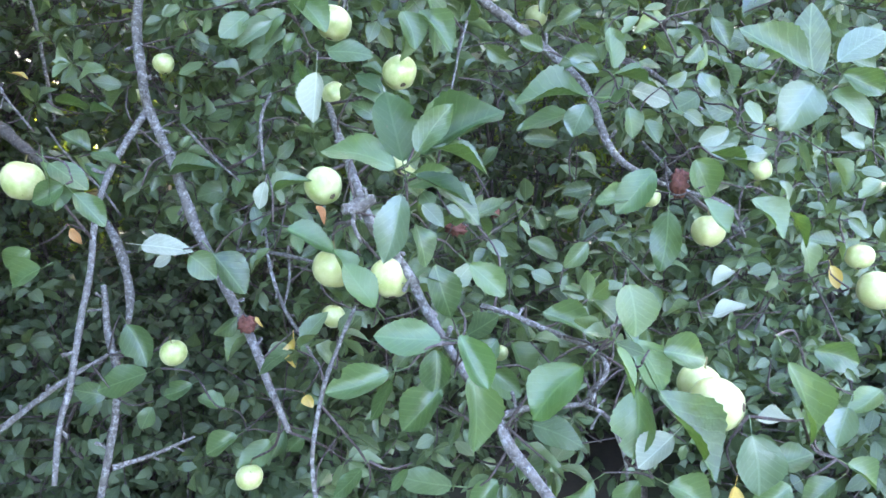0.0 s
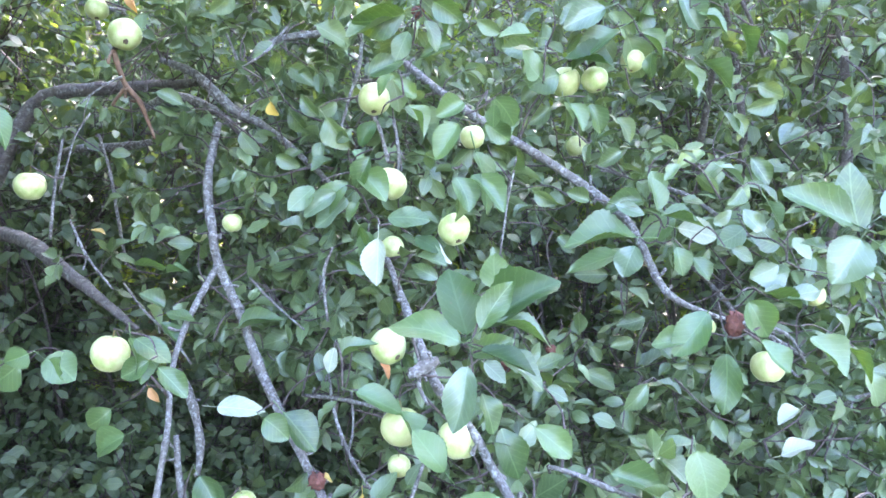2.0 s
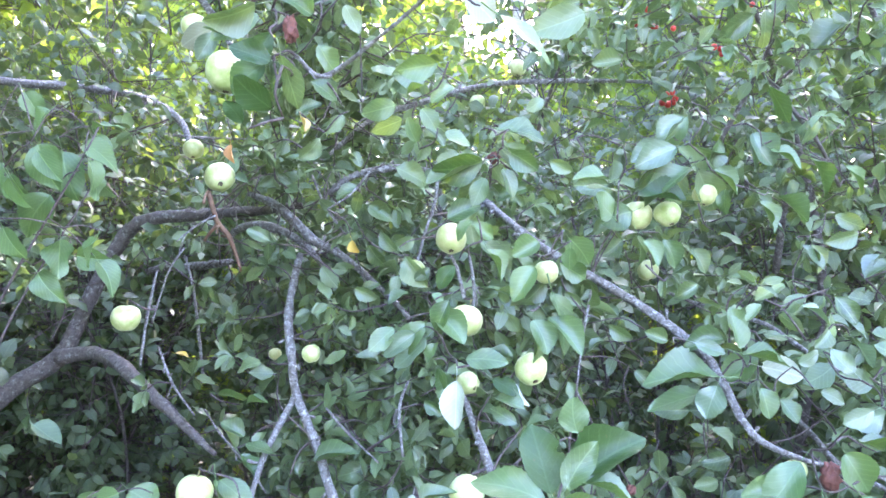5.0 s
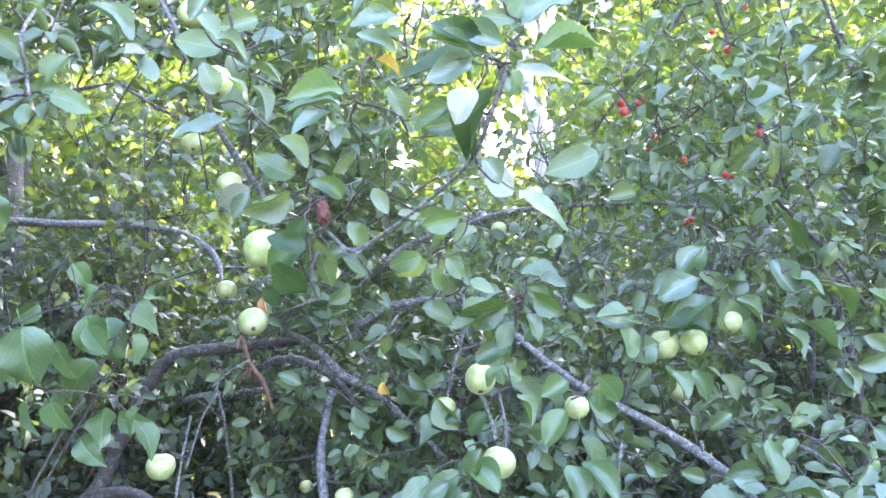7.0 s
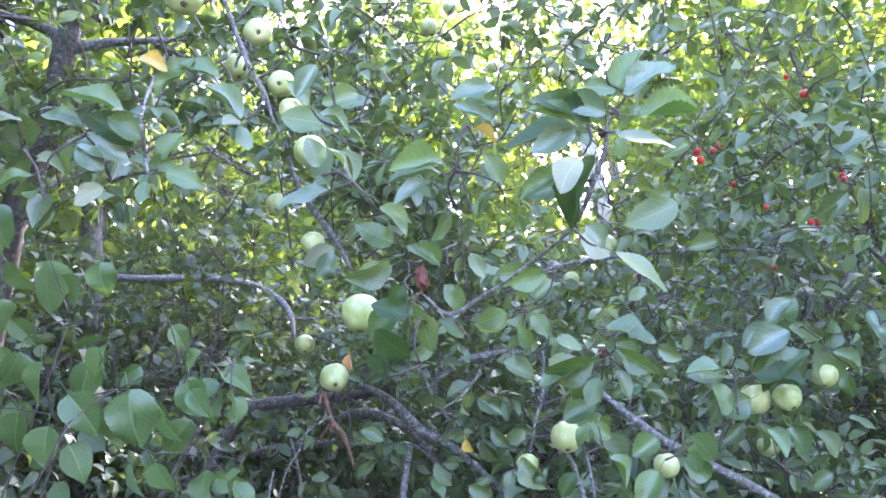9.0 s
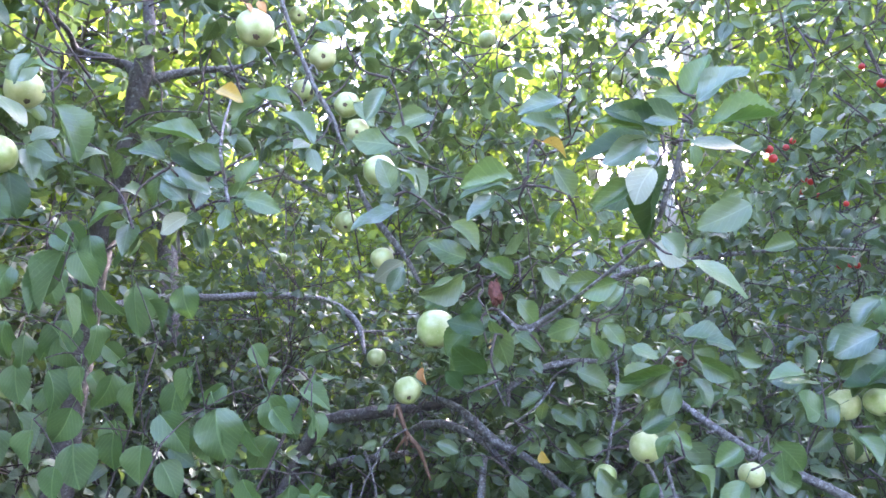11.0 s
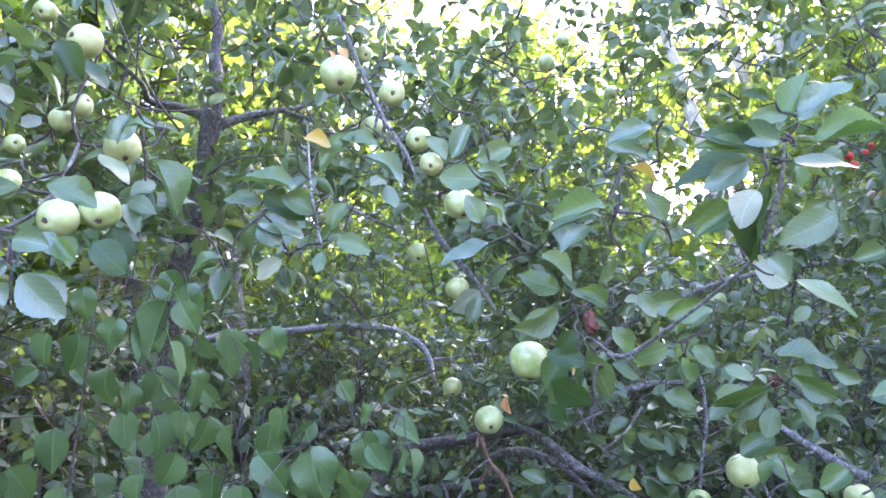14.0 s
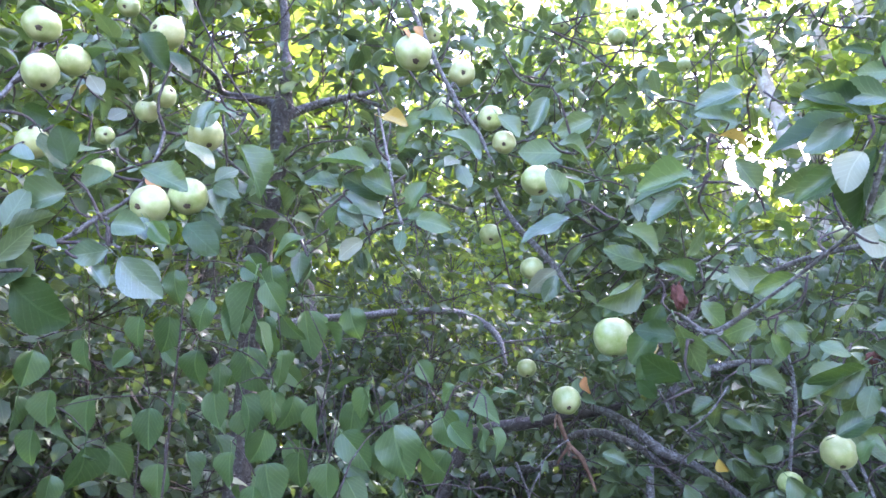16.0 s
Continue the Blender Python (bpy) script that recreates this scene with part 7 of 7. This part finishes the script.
dogwood_leaf((-0.647, 0.935, 1.941), (-0.604, 0.931, 1.953), (-0.17, -0.95, 0.27), 0.62)
dogwood_leaf((-0.911, 0.869, 1.840), (-0.884, 0.887, 1.778), (0.18, -0.96, -0.20), 0.70)
dogwood_leaf((-0.826, 0.914, 1.804), (-0.837, 0.917, 1.745), (0.24, -0.97, -0.09), 0.70)
dogwood_leaf((-0.775, 0.902, 1.799), (-0.764, 0.914, 1.747), (0.19, -0.96, -0.18), 0.80)
dogwood_leaf((-0.636, 0.902, 1.885), (-0.622, 0.909, 1.841), (0.69, -0.72, 0.10), 0.62)
dogwood_leaf((-0.812, 0.832, 1.981), (-0.835, 0.827, 1.941), (0.12, -0.99, 0.07), 0.62)
dogwood_leaf((-0.714, 0.941, 1.782), (-0.737, 0.945, 1.725), (0.25, -0.95, -0.16), 0.80)
dogwood_leaf((-0.646, 0.930, 1.777), (-0.677, 0.931, 1.738), (0.24, -0.94, -0.22), 0.70)
dogwood_leaf((-0.813, 1.047, 1.869), (-0.865, 1.031, 1.797), (0.01, -0.98, 0.22), 0.62)
dogwood_leaf((-0.794, 1.053, 1.943), (-0.769, 1.055, 1.857), (0.67, -0.72, 0.18), 0.62)
dogwood_leaf((-0.758, 1.086, 1.918), (-0.738, 1.082, 1.859), (0.34, -0.92, 0.18), 0.62)
dogwood_leaf((-0.756, 1.058, 1.950), (-0.701, 1.064, 1.918), (0.45, -0.60, 0.66), 0.62)
dogwood_leaf((-0.832, 1.037, 1.740), (-0.791, 1.033, 1.692), (0.48, -0.74, 0.47), 0.62)
dogwood_leaf((-0.725, 1.042, 1.751), (-0.688, 1.042, 1.704), (0.28, -0.94, 0.22), 0.62)
dogwood_leaf((-0.780, 1.064, 1.766), (-0.714, 1.069, 1.752), (0.21, -0.63, 0.74), 0.62)
dogwood_leaf((-0.732, 1.088, 1.369), (-0.767, 1.071, 1.356), (0.39, -0.92, 0.07), 0.90)
dogwood_leaf((-0.855, 1.076, 1.328), (-0.887, 1.062, 1.295), (0.28, -0.96, 0.11), 0.90)
dogwood_leaf((-0.661, 1.064, 1.365), (-0.681, 1.061, 1.330), (0.16, -0.99, -0.00), 0.80)
dogwood_leaf((-0.889, 0.646, 2.192), (-0.876, 0.667, 2.144), (0.66, -0.74, -0.15), 0.62)
dogwood_leaf((-0.854, 0.658, 2.166), (-0.849, 0.674, 2.101), (0.67, -0.73, -0.12), 0.62)
dogwood_leaf((-0.911, 0.640, 2.131), (-0.906, 0.656, 2.067), (0.67, -0.73, -0.13), 0.62)
dogwood_leaf((-0.914, 0.702, 2.104), (-0.924, 0.723, 2.031), (0.68, -0.68, -0.29), 0.62)
dogwood_leaf((-0.956, 0.702, 2.038), (-0.937, 0.730, 1.979), (0.45, -0.85, -0.26), 0.70)
dogwood_leaf((-0.907, 0.700, 1.983), (-0.930, 0.707, 1.924), (0.48, -0.83, -0.29), 0.70)
dogwood_leaf((-0.939, 0.671, 1.979), (-0.929, 0.694, 1.915), (0.46, -0.85, -0.24), 0.70)
dogwood_leaf((-0.939, 0.716, 1.927), (-0.971, 0.708, 1.869), (0.55, -0.81, -0.19), 0.70)
dogwood_leaf((-0.887, 0.712, 2.099), (-0.875, 0.737, 2.050), (0.67, -0.72, -0.20), 0.62)
dogwood_leaf((-0.884, 0.705, 2.042), (-0.889, 0.720, 1.979), (0.68, -0.69, -0.23), 0.62)
dogwood_leaf((-0.961, 0.647, 2.034), (-0.966, 0.661, 1.981), (0.68, -0.69, -0.25), 0.62)
dogwood_leaf((-0.984, 0.655, 1.994), (-0.987, 0.667, 1.932), (0.69, -0.71, -0.17), 0.62)
dogwood_leaf((-0.992, 0.693, 1.900), (-1.015, 0.701, 1.840), (0.48, -0.82, -0.30), 0.70)
dogwood_leaf((-0.970, 0.718, 1.845), (-0.988, 0.721, 1.794), (0.51, -0.83, -0.23), 0.70)
dogwood_leaf((-1.109, 0.727, 2.090), (-1.134, 0.735, 2.022), (0.49, -0.83, -0.28), 0.70)
dogwood_leaf((-0.992, 0.841, 1.994), (-1.027, 0.843, 1.928), (0.49, -0.82, -0.29), 0.70)
dogwood_leaf((-1.010, 0.866, 1.898), (-1.032, 0.870, 1.830), (0.51, -0.83, -0.22), 0.70)
dogwood_leaf((-1.115, 0.673, 2.146), (-1.135, 0.677, 2.079), (0.51, -0.84, -0.20), 0.70)
dogwood_leaf((-1.168, 0.654, 2.156), (-1.196, 0.653, 2.099), (0.52, -0.82, -0.23), 0.70)
dogwood_leaf((-1.231, 0.679, 2.039), (-1.252, 0.684, 1.970), (0.51, -0.83, -0.22), 0.70)
dogwood_leaf((-1.284, 0.638, 2.036), (-1.311, 0.647, 1.969), (0.48, -0.82, -0.31), 0.70)
dogwood_leaf((-1.361, 0.610, 2.058), (-1.379, 0.615, 1.989), (0.51, -0.84, -0.18), 0.70)
dogwood_leaf((-1.397, 0.571, 2.052), (-1.417, 0.577, 1.985), (0.50, -0.83, -0.23), 0.70)
dogwood_leaf((-1.336, 0.562, 2.121), (-1.361, 0.561, 2.054), (0.53, -0.83, -0.18), 0.70)
dogwood_leaf((-1.279, 0.620, 2.135), (-1.302, 0.626, 2.077), (0.49, -0.83, -0.28), 0.70)
dogwood_leaf((-1.236, 0.742, 1.910), (-1.253, 0.744, 1.842), (0.52, -0.84, -0.16), 0.70)
dogwood_leaf((-1.375, 0.627, 1.912), (-1.390, 0.630, 1.846), (0.52, -0.84, -0.15), 0.70)
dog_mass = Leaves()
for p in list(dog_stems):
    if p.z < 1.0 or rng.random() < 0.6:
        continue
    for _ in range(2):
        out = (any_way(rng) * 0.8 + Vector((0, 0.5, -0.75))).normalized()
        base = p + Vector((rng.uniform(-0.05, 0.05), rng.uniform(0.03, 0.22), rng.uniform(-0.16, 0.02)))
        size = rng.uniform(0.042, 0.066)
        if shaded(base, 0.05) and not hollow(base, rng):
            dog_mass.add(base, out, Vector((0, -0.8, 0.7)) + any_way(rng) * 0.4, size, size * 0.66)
tagged(part("foliage", dog_mass.mesh("foliage", DOGWOOD_MASS), dogwood), "ribbed leaves in a darker green", kind="stuff").matrix_parent_inverse = dogwood_inverse
tagged(part("twigwork", mesh_from("twigwork", dog_twigs.verts, dog_twigs.faces, TWIG), dogwood), kind="stuff").matrix_parent_inverse = dogwood_inverse

# ---- the crab apple with its red fruit ----
crab = thing("crab_apple_bush", "crab apple bush with small leaves and red fruit", "shrub", (0.9, 2.3, 0))
crab_inverse = Matrix.Translation((-0.9, -2.3, 0))
crab_points, crab_twigs, crab_leaves = [], Bundle(), Leaves()


def crab_stem(*rows):
    path = smooth_path(rows, 5)
    v, f = tube(path, 8, 0.15)
    part("stem", mesh_from("stem", v, f, OLD_BARK), crab).matrix_parent_inverse = crab_inverse
    crab_points.extend(Vector(row[:3]) for row in path)


crab_stem((-0.044, 2.361, 2.165, 0.0059), (0.050, 2.222, 2.355, 0.0057), (0.135, 2.140, 2.528, 0.0055), (0.321, 2.081, 2.697, 0.0060), (0.453, 2.066, 2.854, 0.0066), (0.554, 2.038, 3.033, 0.0060))
crab_stem((0.119, 2.349, 2.335, 0.0039), (0.230, 2.291, 2.440, 0.0045), (0.311, 2.240, 2.497, 0.0038))
crab_stem((0.347, 1.900, 2.416, 0.0037), (0.440, 1.854, 2.462, 0.0042), (0.526, 1.821, 2.459, 0.0040), (0.630, 1.779, 2.501, 0.0030))
crab_stem((0.503, 1.723, 2.142, 0.0041), (0.563, 1.716, 2.043, 0.0054), (0.620, 1.738, 1.960, 0.0045), (0.682, 1.813, 1.868, 0.0046))
crab_stem((0.364, 2.110, 3.006, 0.0057), (0.446, 2.110, 2.881, 0.0049), (0.598, 2.088, 2.889, 0.0042))
crab_stem((0.673, 2.144, 1.987, 0.0098), (0.664, 2.177, 1.862, 0.0098), (0.653, 2.280, 1.674, 0.0112))
crab_stem((0.307, 1.942, 2.422, 0.0038), (0.400, 1.926, 2.364, 0.0037), (0.453, 1.907, 2.282, 0.0026))
crab_stem((0.454, 1.978, 2.028, 0.0062), (0.511, 1.943, 2.121, 0.0062), (0.566, 1.895, 2.225, 0.0046))
for x, y in ((0.7, 2.3), (0.95, 2.2), (1.1, 2.5)):
    crab_stem((x, y, -0.1, 0.02), (x - 0.05, y + 0.03, 0.9, 0.016), (x + 0.06, y - 0.1, 1.7, 0.012), (x - 0.12, y - 0.2, 2.6, 0.006), (x - 0.2, y - 0.25, 3.3, 0.002))
BERRY_MESH = mesh_from("berry", *(lambda b: (b.verts, b.faces))((lambda b: (b.add([(0, 0, -1, 0.1), (0, 0, -0.9, 0.45), (0, 0, -0.6, 0.8), (0, 0, -0.1, 1.0), (0, 0, 0.4, 0.92), (0, 0, 0.8, 0.6), (0, 0, 0.92, 0.25), (0, 0, 0.85, 0.05)], 12), b)[1])(Bundle())), BERRY)


def berry(x, y, z, r):
    p = Vector((x, y, z))
    ob = new("crab_apple", BERRY_MESH)
    tagged(ob, "small glossy red crab apple on a stalk", "fruit", "red crab apples")
    ob.matrix_world = Matrix.Translation(p) @ Euler((rng.uniform(-0.6, 0.6), rng.uniform(-0.6, 0.6), 0)).to_matrix().to_4x4() @ Matrix.Scale(r, 4)
    joint = min(crab_points, key=lambda s: (s - p).length_squared)
    crab_twigs.add(smooth_path([(*joint, 0.002), (*((joint + p) / 2 + Vector((0, 0, 0.02))), 0.0014), (x, y, z + r * 0.8, 0.0008)], 3), 5)


berry(0.190, 1.749, 2.451, 0.0112)
berry(0.195, 1.756, 2.428, 0.0112)
berry(0.286, 2.239, 2.480, 0.0129)
berry(0.303, 2.246, 2.471, 0.0120)
berry(0.371, 2.325, 2.239, 0.0120)
berry(0.388, 2.331, 2.232, 0.0120)
berry(0.404, 2.333, 2.239, 0.0111)
berry(0.321, 2.059, 2.395, 0.0084)
berry(0.330, 2.062, 2.391, 0.0084)
berry(0.542, 2.031, 2.669, 0.0135)
berry(0.604, 2.012, 2.785, 0.0118)
berry(0.502, 2.007, 2.723, 0.0093)
berry(0.697, 2.056, 2.704, 0.0118)
berry(0.516, 2.124, 2.314, 0.0084)
berry(0.608, 2.112, 2.430, 0.0101)
berry(0.816, 2.052, 2.811, 0.0084)
berry(0.273, 1.927, 2.524, 0.0092)
berry(0.253, 1.924, 2.509, 0.0092)
berry(0.282, 1.964, 2.422, 0.0092)
berry(0.297, 1.973, 2.414, 0.0092)
berry(0.359, 2.067, 2.202, 0.0099)
berry(0.343, 2.063, 2.196, 0.0092)
berry(0.369, 2.077, 2.185, 0.0092)
berry(0.415, 1.767, 2.224, 0.0084)
berry(0.431, 1.771, 2.219, 0.0077)
berry(0.511, 1.771, 2.319, 0.0070)
berry(0.320, 1.743, 2.273, 0.0070)
for p in list(crab_points):
    if p.z < 0.9:
        continue
    for _ in range(2):
        way = (any_way(rng) + Vector((0, 0.2, 0.2))).normalized()
        tip = p + way * rng.uniform(0.08, 0.34)
        if rng.random() < 1.5 * (tip.z - 2.6):
            continue
        if shaded(tip, 0.03) and not hollow(tip, rng):
            crab_twigs.add(smooth_path([(*p, 0.0026), (*((p + tip) / 2 + any_way(rng) * 0.02), 0.002), (*tip, 0.001)], 3), 4)
            rosette(crab_leaves, rng, tip, way, rng.randint(5, 9), 0.043, 0.52, 0.5, inside=shaded)
            rosette(crab_leaves, rng, (p + tip) / 2, way, rng.randint(2, 5), 0.041, 0.52, 0.5, inside=shaded)
tagged(part("foliage", crab_leaves.mesh("foliage", CRAB_LEAF), crab), "narrow drooping green leaves", kind="stuff").matrix_parent_inverse = crab_inverse
tagged(part("twigwork", mesh_from("twigwork", crab_twigs.verts, crab_twigs.faces, TWIG), crab), kind="stuff").matrix_parent_inverse = crab_inverse


# ---- thicket behind the tree ----
def shrub(x, y, height, spread, count, size, material, name="shrub", label="leafy thicket shrub with thin stems"):
    r = random.Random(round(1000 * x) + round(77 * y))
    ob = thing(name, label, "shrub", (x, y, 0), "thicket shrubs")
    mass, sticks = Leaves(), Bundle()
    for _ in range(r.randint(4, 6)):
        a, reach, h = r.uniform(0, 6.3), spread * r.uniform(0.3, 1.0), height * r.uniform(0.7, 1.05)
        tx, ty = reach * math.cos(a), reach * math.sin(a)
        path = smooth_path([(0.1 * tx, 0.1 * ty, -0.12, 0.011), (0.3 * tx + r.uniform(-0.1, 0.1), 0.3 * ty, 0.4 * h, 0.008),
                            (0.65 * tx, 0.65 * ty + r.uniform(-0.1, 0.1), 0.75 * h, 0.005), (tx, ty, h, 0.003)], 5)
        v, f = tube(path, 6)
        part("stem", mesh_from("stem", v, f, OLD_BARK), ob)
        for row in path[2:]:
            for _ in range(count):
                way = (any_way(r) + Vector((0, 0, 0.25))).normalized()
                tip = Vector(row[:3]) + way * r.uniform(0.1, 0.75) * spread
                sticks.add([(*row[:3], 0.003), (*tip, 0.001)], 3)
                rosette(mass, r, tip, way, r.randint(4, 7), size, 0.58, 0.5)
                rosette(mass, r, (tip + Vector(row[:3])) / 2, way, r.randint(2, 3), size, 0.58, 0.5)
    tagged(part("foliage", mass.mesh("foliage", material, False), ob), "small yellow-green leaves", kind="stuff")
    tagged(part("twigwork", mesh_from("twigwork", sticks.verts, sticks.faces, TWIG), ob), kind="stuff")
    return ob


spots = random.Random(4)
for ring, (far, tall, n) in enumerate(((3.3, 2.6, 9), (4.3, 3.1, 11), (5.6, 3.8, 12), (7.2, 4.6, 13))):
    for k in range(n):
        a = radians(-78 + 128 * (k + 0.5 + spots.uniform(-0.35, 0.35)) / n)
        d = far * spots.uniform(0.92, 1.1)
        # left of -33 degrees the far shrubs take the dim leaf as painted shade
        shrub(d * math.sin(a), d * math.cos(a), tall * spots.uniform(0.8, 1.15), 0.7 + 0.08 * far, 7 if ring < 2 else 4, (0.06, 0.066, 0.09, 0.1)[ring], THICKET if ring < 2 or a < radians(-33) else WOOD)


# close shrubs with the dim leaf, added to block light beside the dogwood
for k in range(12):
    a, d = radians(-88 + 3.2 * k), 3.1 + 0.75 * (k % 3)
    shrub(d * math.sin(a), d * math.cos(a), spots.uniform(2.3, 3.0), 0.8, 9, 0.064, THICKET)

for k in range(30):
    a, d = radians(spots.uniform(-50, 40) if k < 18 else spots.uniform(-36, -6)), spots.uniform(1.9, 3.6)
    shrub(d * math.sin(a), d * math.cos(a), spots.uniform(0.35, 0.75), 0.45, 3, 0.055, THICKET, "undergrowth_shrub", "low shaded undergrowth plant with small leaves")


# ---- trees of the wood behind ----
def wood_tree(x, y, height, bark, crown_from=0.35, clumps=170, label="slender woodland tree with a sunlit yellow-green crown"):
    r = random.Random(round(31 * x) + round(17 * y))
    ob = thing("tree", label, "tree", (x, y, 0), "trees of the wood")
    lean = (r.uniform(-0.4, 0.4), r.uniform(-0.4, 0.4))
    path = smooth_path([(0, 0, -0.15, height * 0.016), (0.2 * lean[0], 0.2 * lean[1], 0.3 * height, height * 0.013),
                        (0.6 * lean[0], 0.6 * lean[1], 0.65 * height, height * 0.009), (lean[0], lean[1], height, 0.012)], 7)
    v, f = tube(path, 10, 0.12)
    part("trunk", mesh_from("trunk", v, f, bark), ob)
    mass, limbs = Leaves(), Bundle()
    rows = path[int(crown_from * len(path)):]
    for _ in range(clumps):
        row = rows[r.randrange(len(rows))]
        way = (any_way(r) + Vector((0, 0, 0.15))).normalized()
        reach = height * r.uniform(0.06, 0.26)
        tip = Vector(row[:3]) + way * reach
        limbs.add(smooth_path([(*row[:3], 0.014), (*((Vector(row[:3]) + tip) / 2 + any_way(r) * 0.15), 0.009), (*tip, 0.003)], 2), 4)
        for _ in range(6):
            c = Vector(row[:3]).lerp(tip, r.uniform(0.4, 1.1)) + any_way(r) * r.uniform(0.05, 0.4)
            if not in_sky_gap(c + ob.location) or r.random() < 0.3:
                rosette(mass, r, c, any_way(r), 5, 0.155, 0.64, 0.5)
    tagged(part("crown", mass.mesh("crown", WOOD, False), ob), "sunlit yellow-green leaves", kind="stuff")
    tagged(part("branchwork", mesh_from("branchwork", limbs.verts, limbs.faces, OLD_BARK), ob), kind="stuff")


for a, d, h, pale in ((-82, 8, 8, 0), (-70, 9.5, 9, 0), (-60, 8.2, 8, 0), (-51, 10, 9.5, 0), (-42, 8.8, 8.5, 0), (-33, 11, 10, 0), (-24, 9, 7.2, 0), (-15, 10.5, 9.5, 0), (-7, 9.3, 7.5, 1),
                      (1, 10.8, 9, 1), (9, 9, 8.5, 0), (17, 11, 10, 0), (26, 9.2, 8.5, 0), (36, 10, 9, 0), (46, 9, 9, 0), (-46, 14, 12, 0), (-20, 14, 12, 0), (6, 15, 12, 1), (30, 14, 12, 0)):
    wood_tree(d * math.sin(radians(a)), d * math.cos(radians(a)), h, SUNLIT_BARK if pale else OLD_BARK, 0.35, 80 if pale else 170)


# trees added, most of them out of view, to block light at the dogwood
for x, y, h, low, clumps in ((-3.3, -0.9, 6.0, 0.2, 200), (-2.9, -2.3, 6.5, 0.2, 220), (-2.3, -1.2, 5.5, 0.3, 240), (-2.3, -0.5, 4.5, 0.35, 160), (-4.6, 0.6, 7.0, 0.3, 210), (-3.7, 4.0, 7.0, 0.64, 80), (-4.0, 3.4, 7.5, 0.5, 150), (-5.4, 2.6, 7.5, 0.3, 210), (-5.2, -1.8, 7.5, 0.2, 210), (-4.4, -4.2, 7.0, 0.2, 210)):
    wood_tree(x, y, h, OLD_BARK, low, clumps, "leafy tree added to block light from the thicket")

for a, d, h in ((-0.5, 7.6, 8.5), (5.5, 8.2, 8), (2.5, 8.8, 9)):
    wood_tree(d * math.sin(radians(a)), d * math.cos(radians(a)), h, SUNLIT_BARK, 0.55, 30, "pale-barked tree with sunlight put into its bark colour")


# the depth of the wood, too far to tell its leaves apart
def far_woods():
    r = random.Random(21)
    mass = Leaves()
    for _ in range(50000):
        a, d = radians(r.uniform(-95, 60)), r.uniform(11.5, 19)
        z = d * 0.64 * r.random() ** 1.2 + 0.1
        if in_sky_gap((d * math.sin(a), d * math.cos(a), z)):
            continue
        mass.add(Vector((d * math.sin(a), d * math.cos(a), z)), any_way(r), Vector((0, -0.7, 0.7)) + any_way(r), r.uniform(0.22, 0.42), r.uniform(0.14, 0.24))
    ob = new("far_woods", mass.mesh("far_woods", FAR_LEAF, False))
    tagged(ob, "deep green undergrowth of the wood far behind", "woods", kind="stuff")


far_woods()
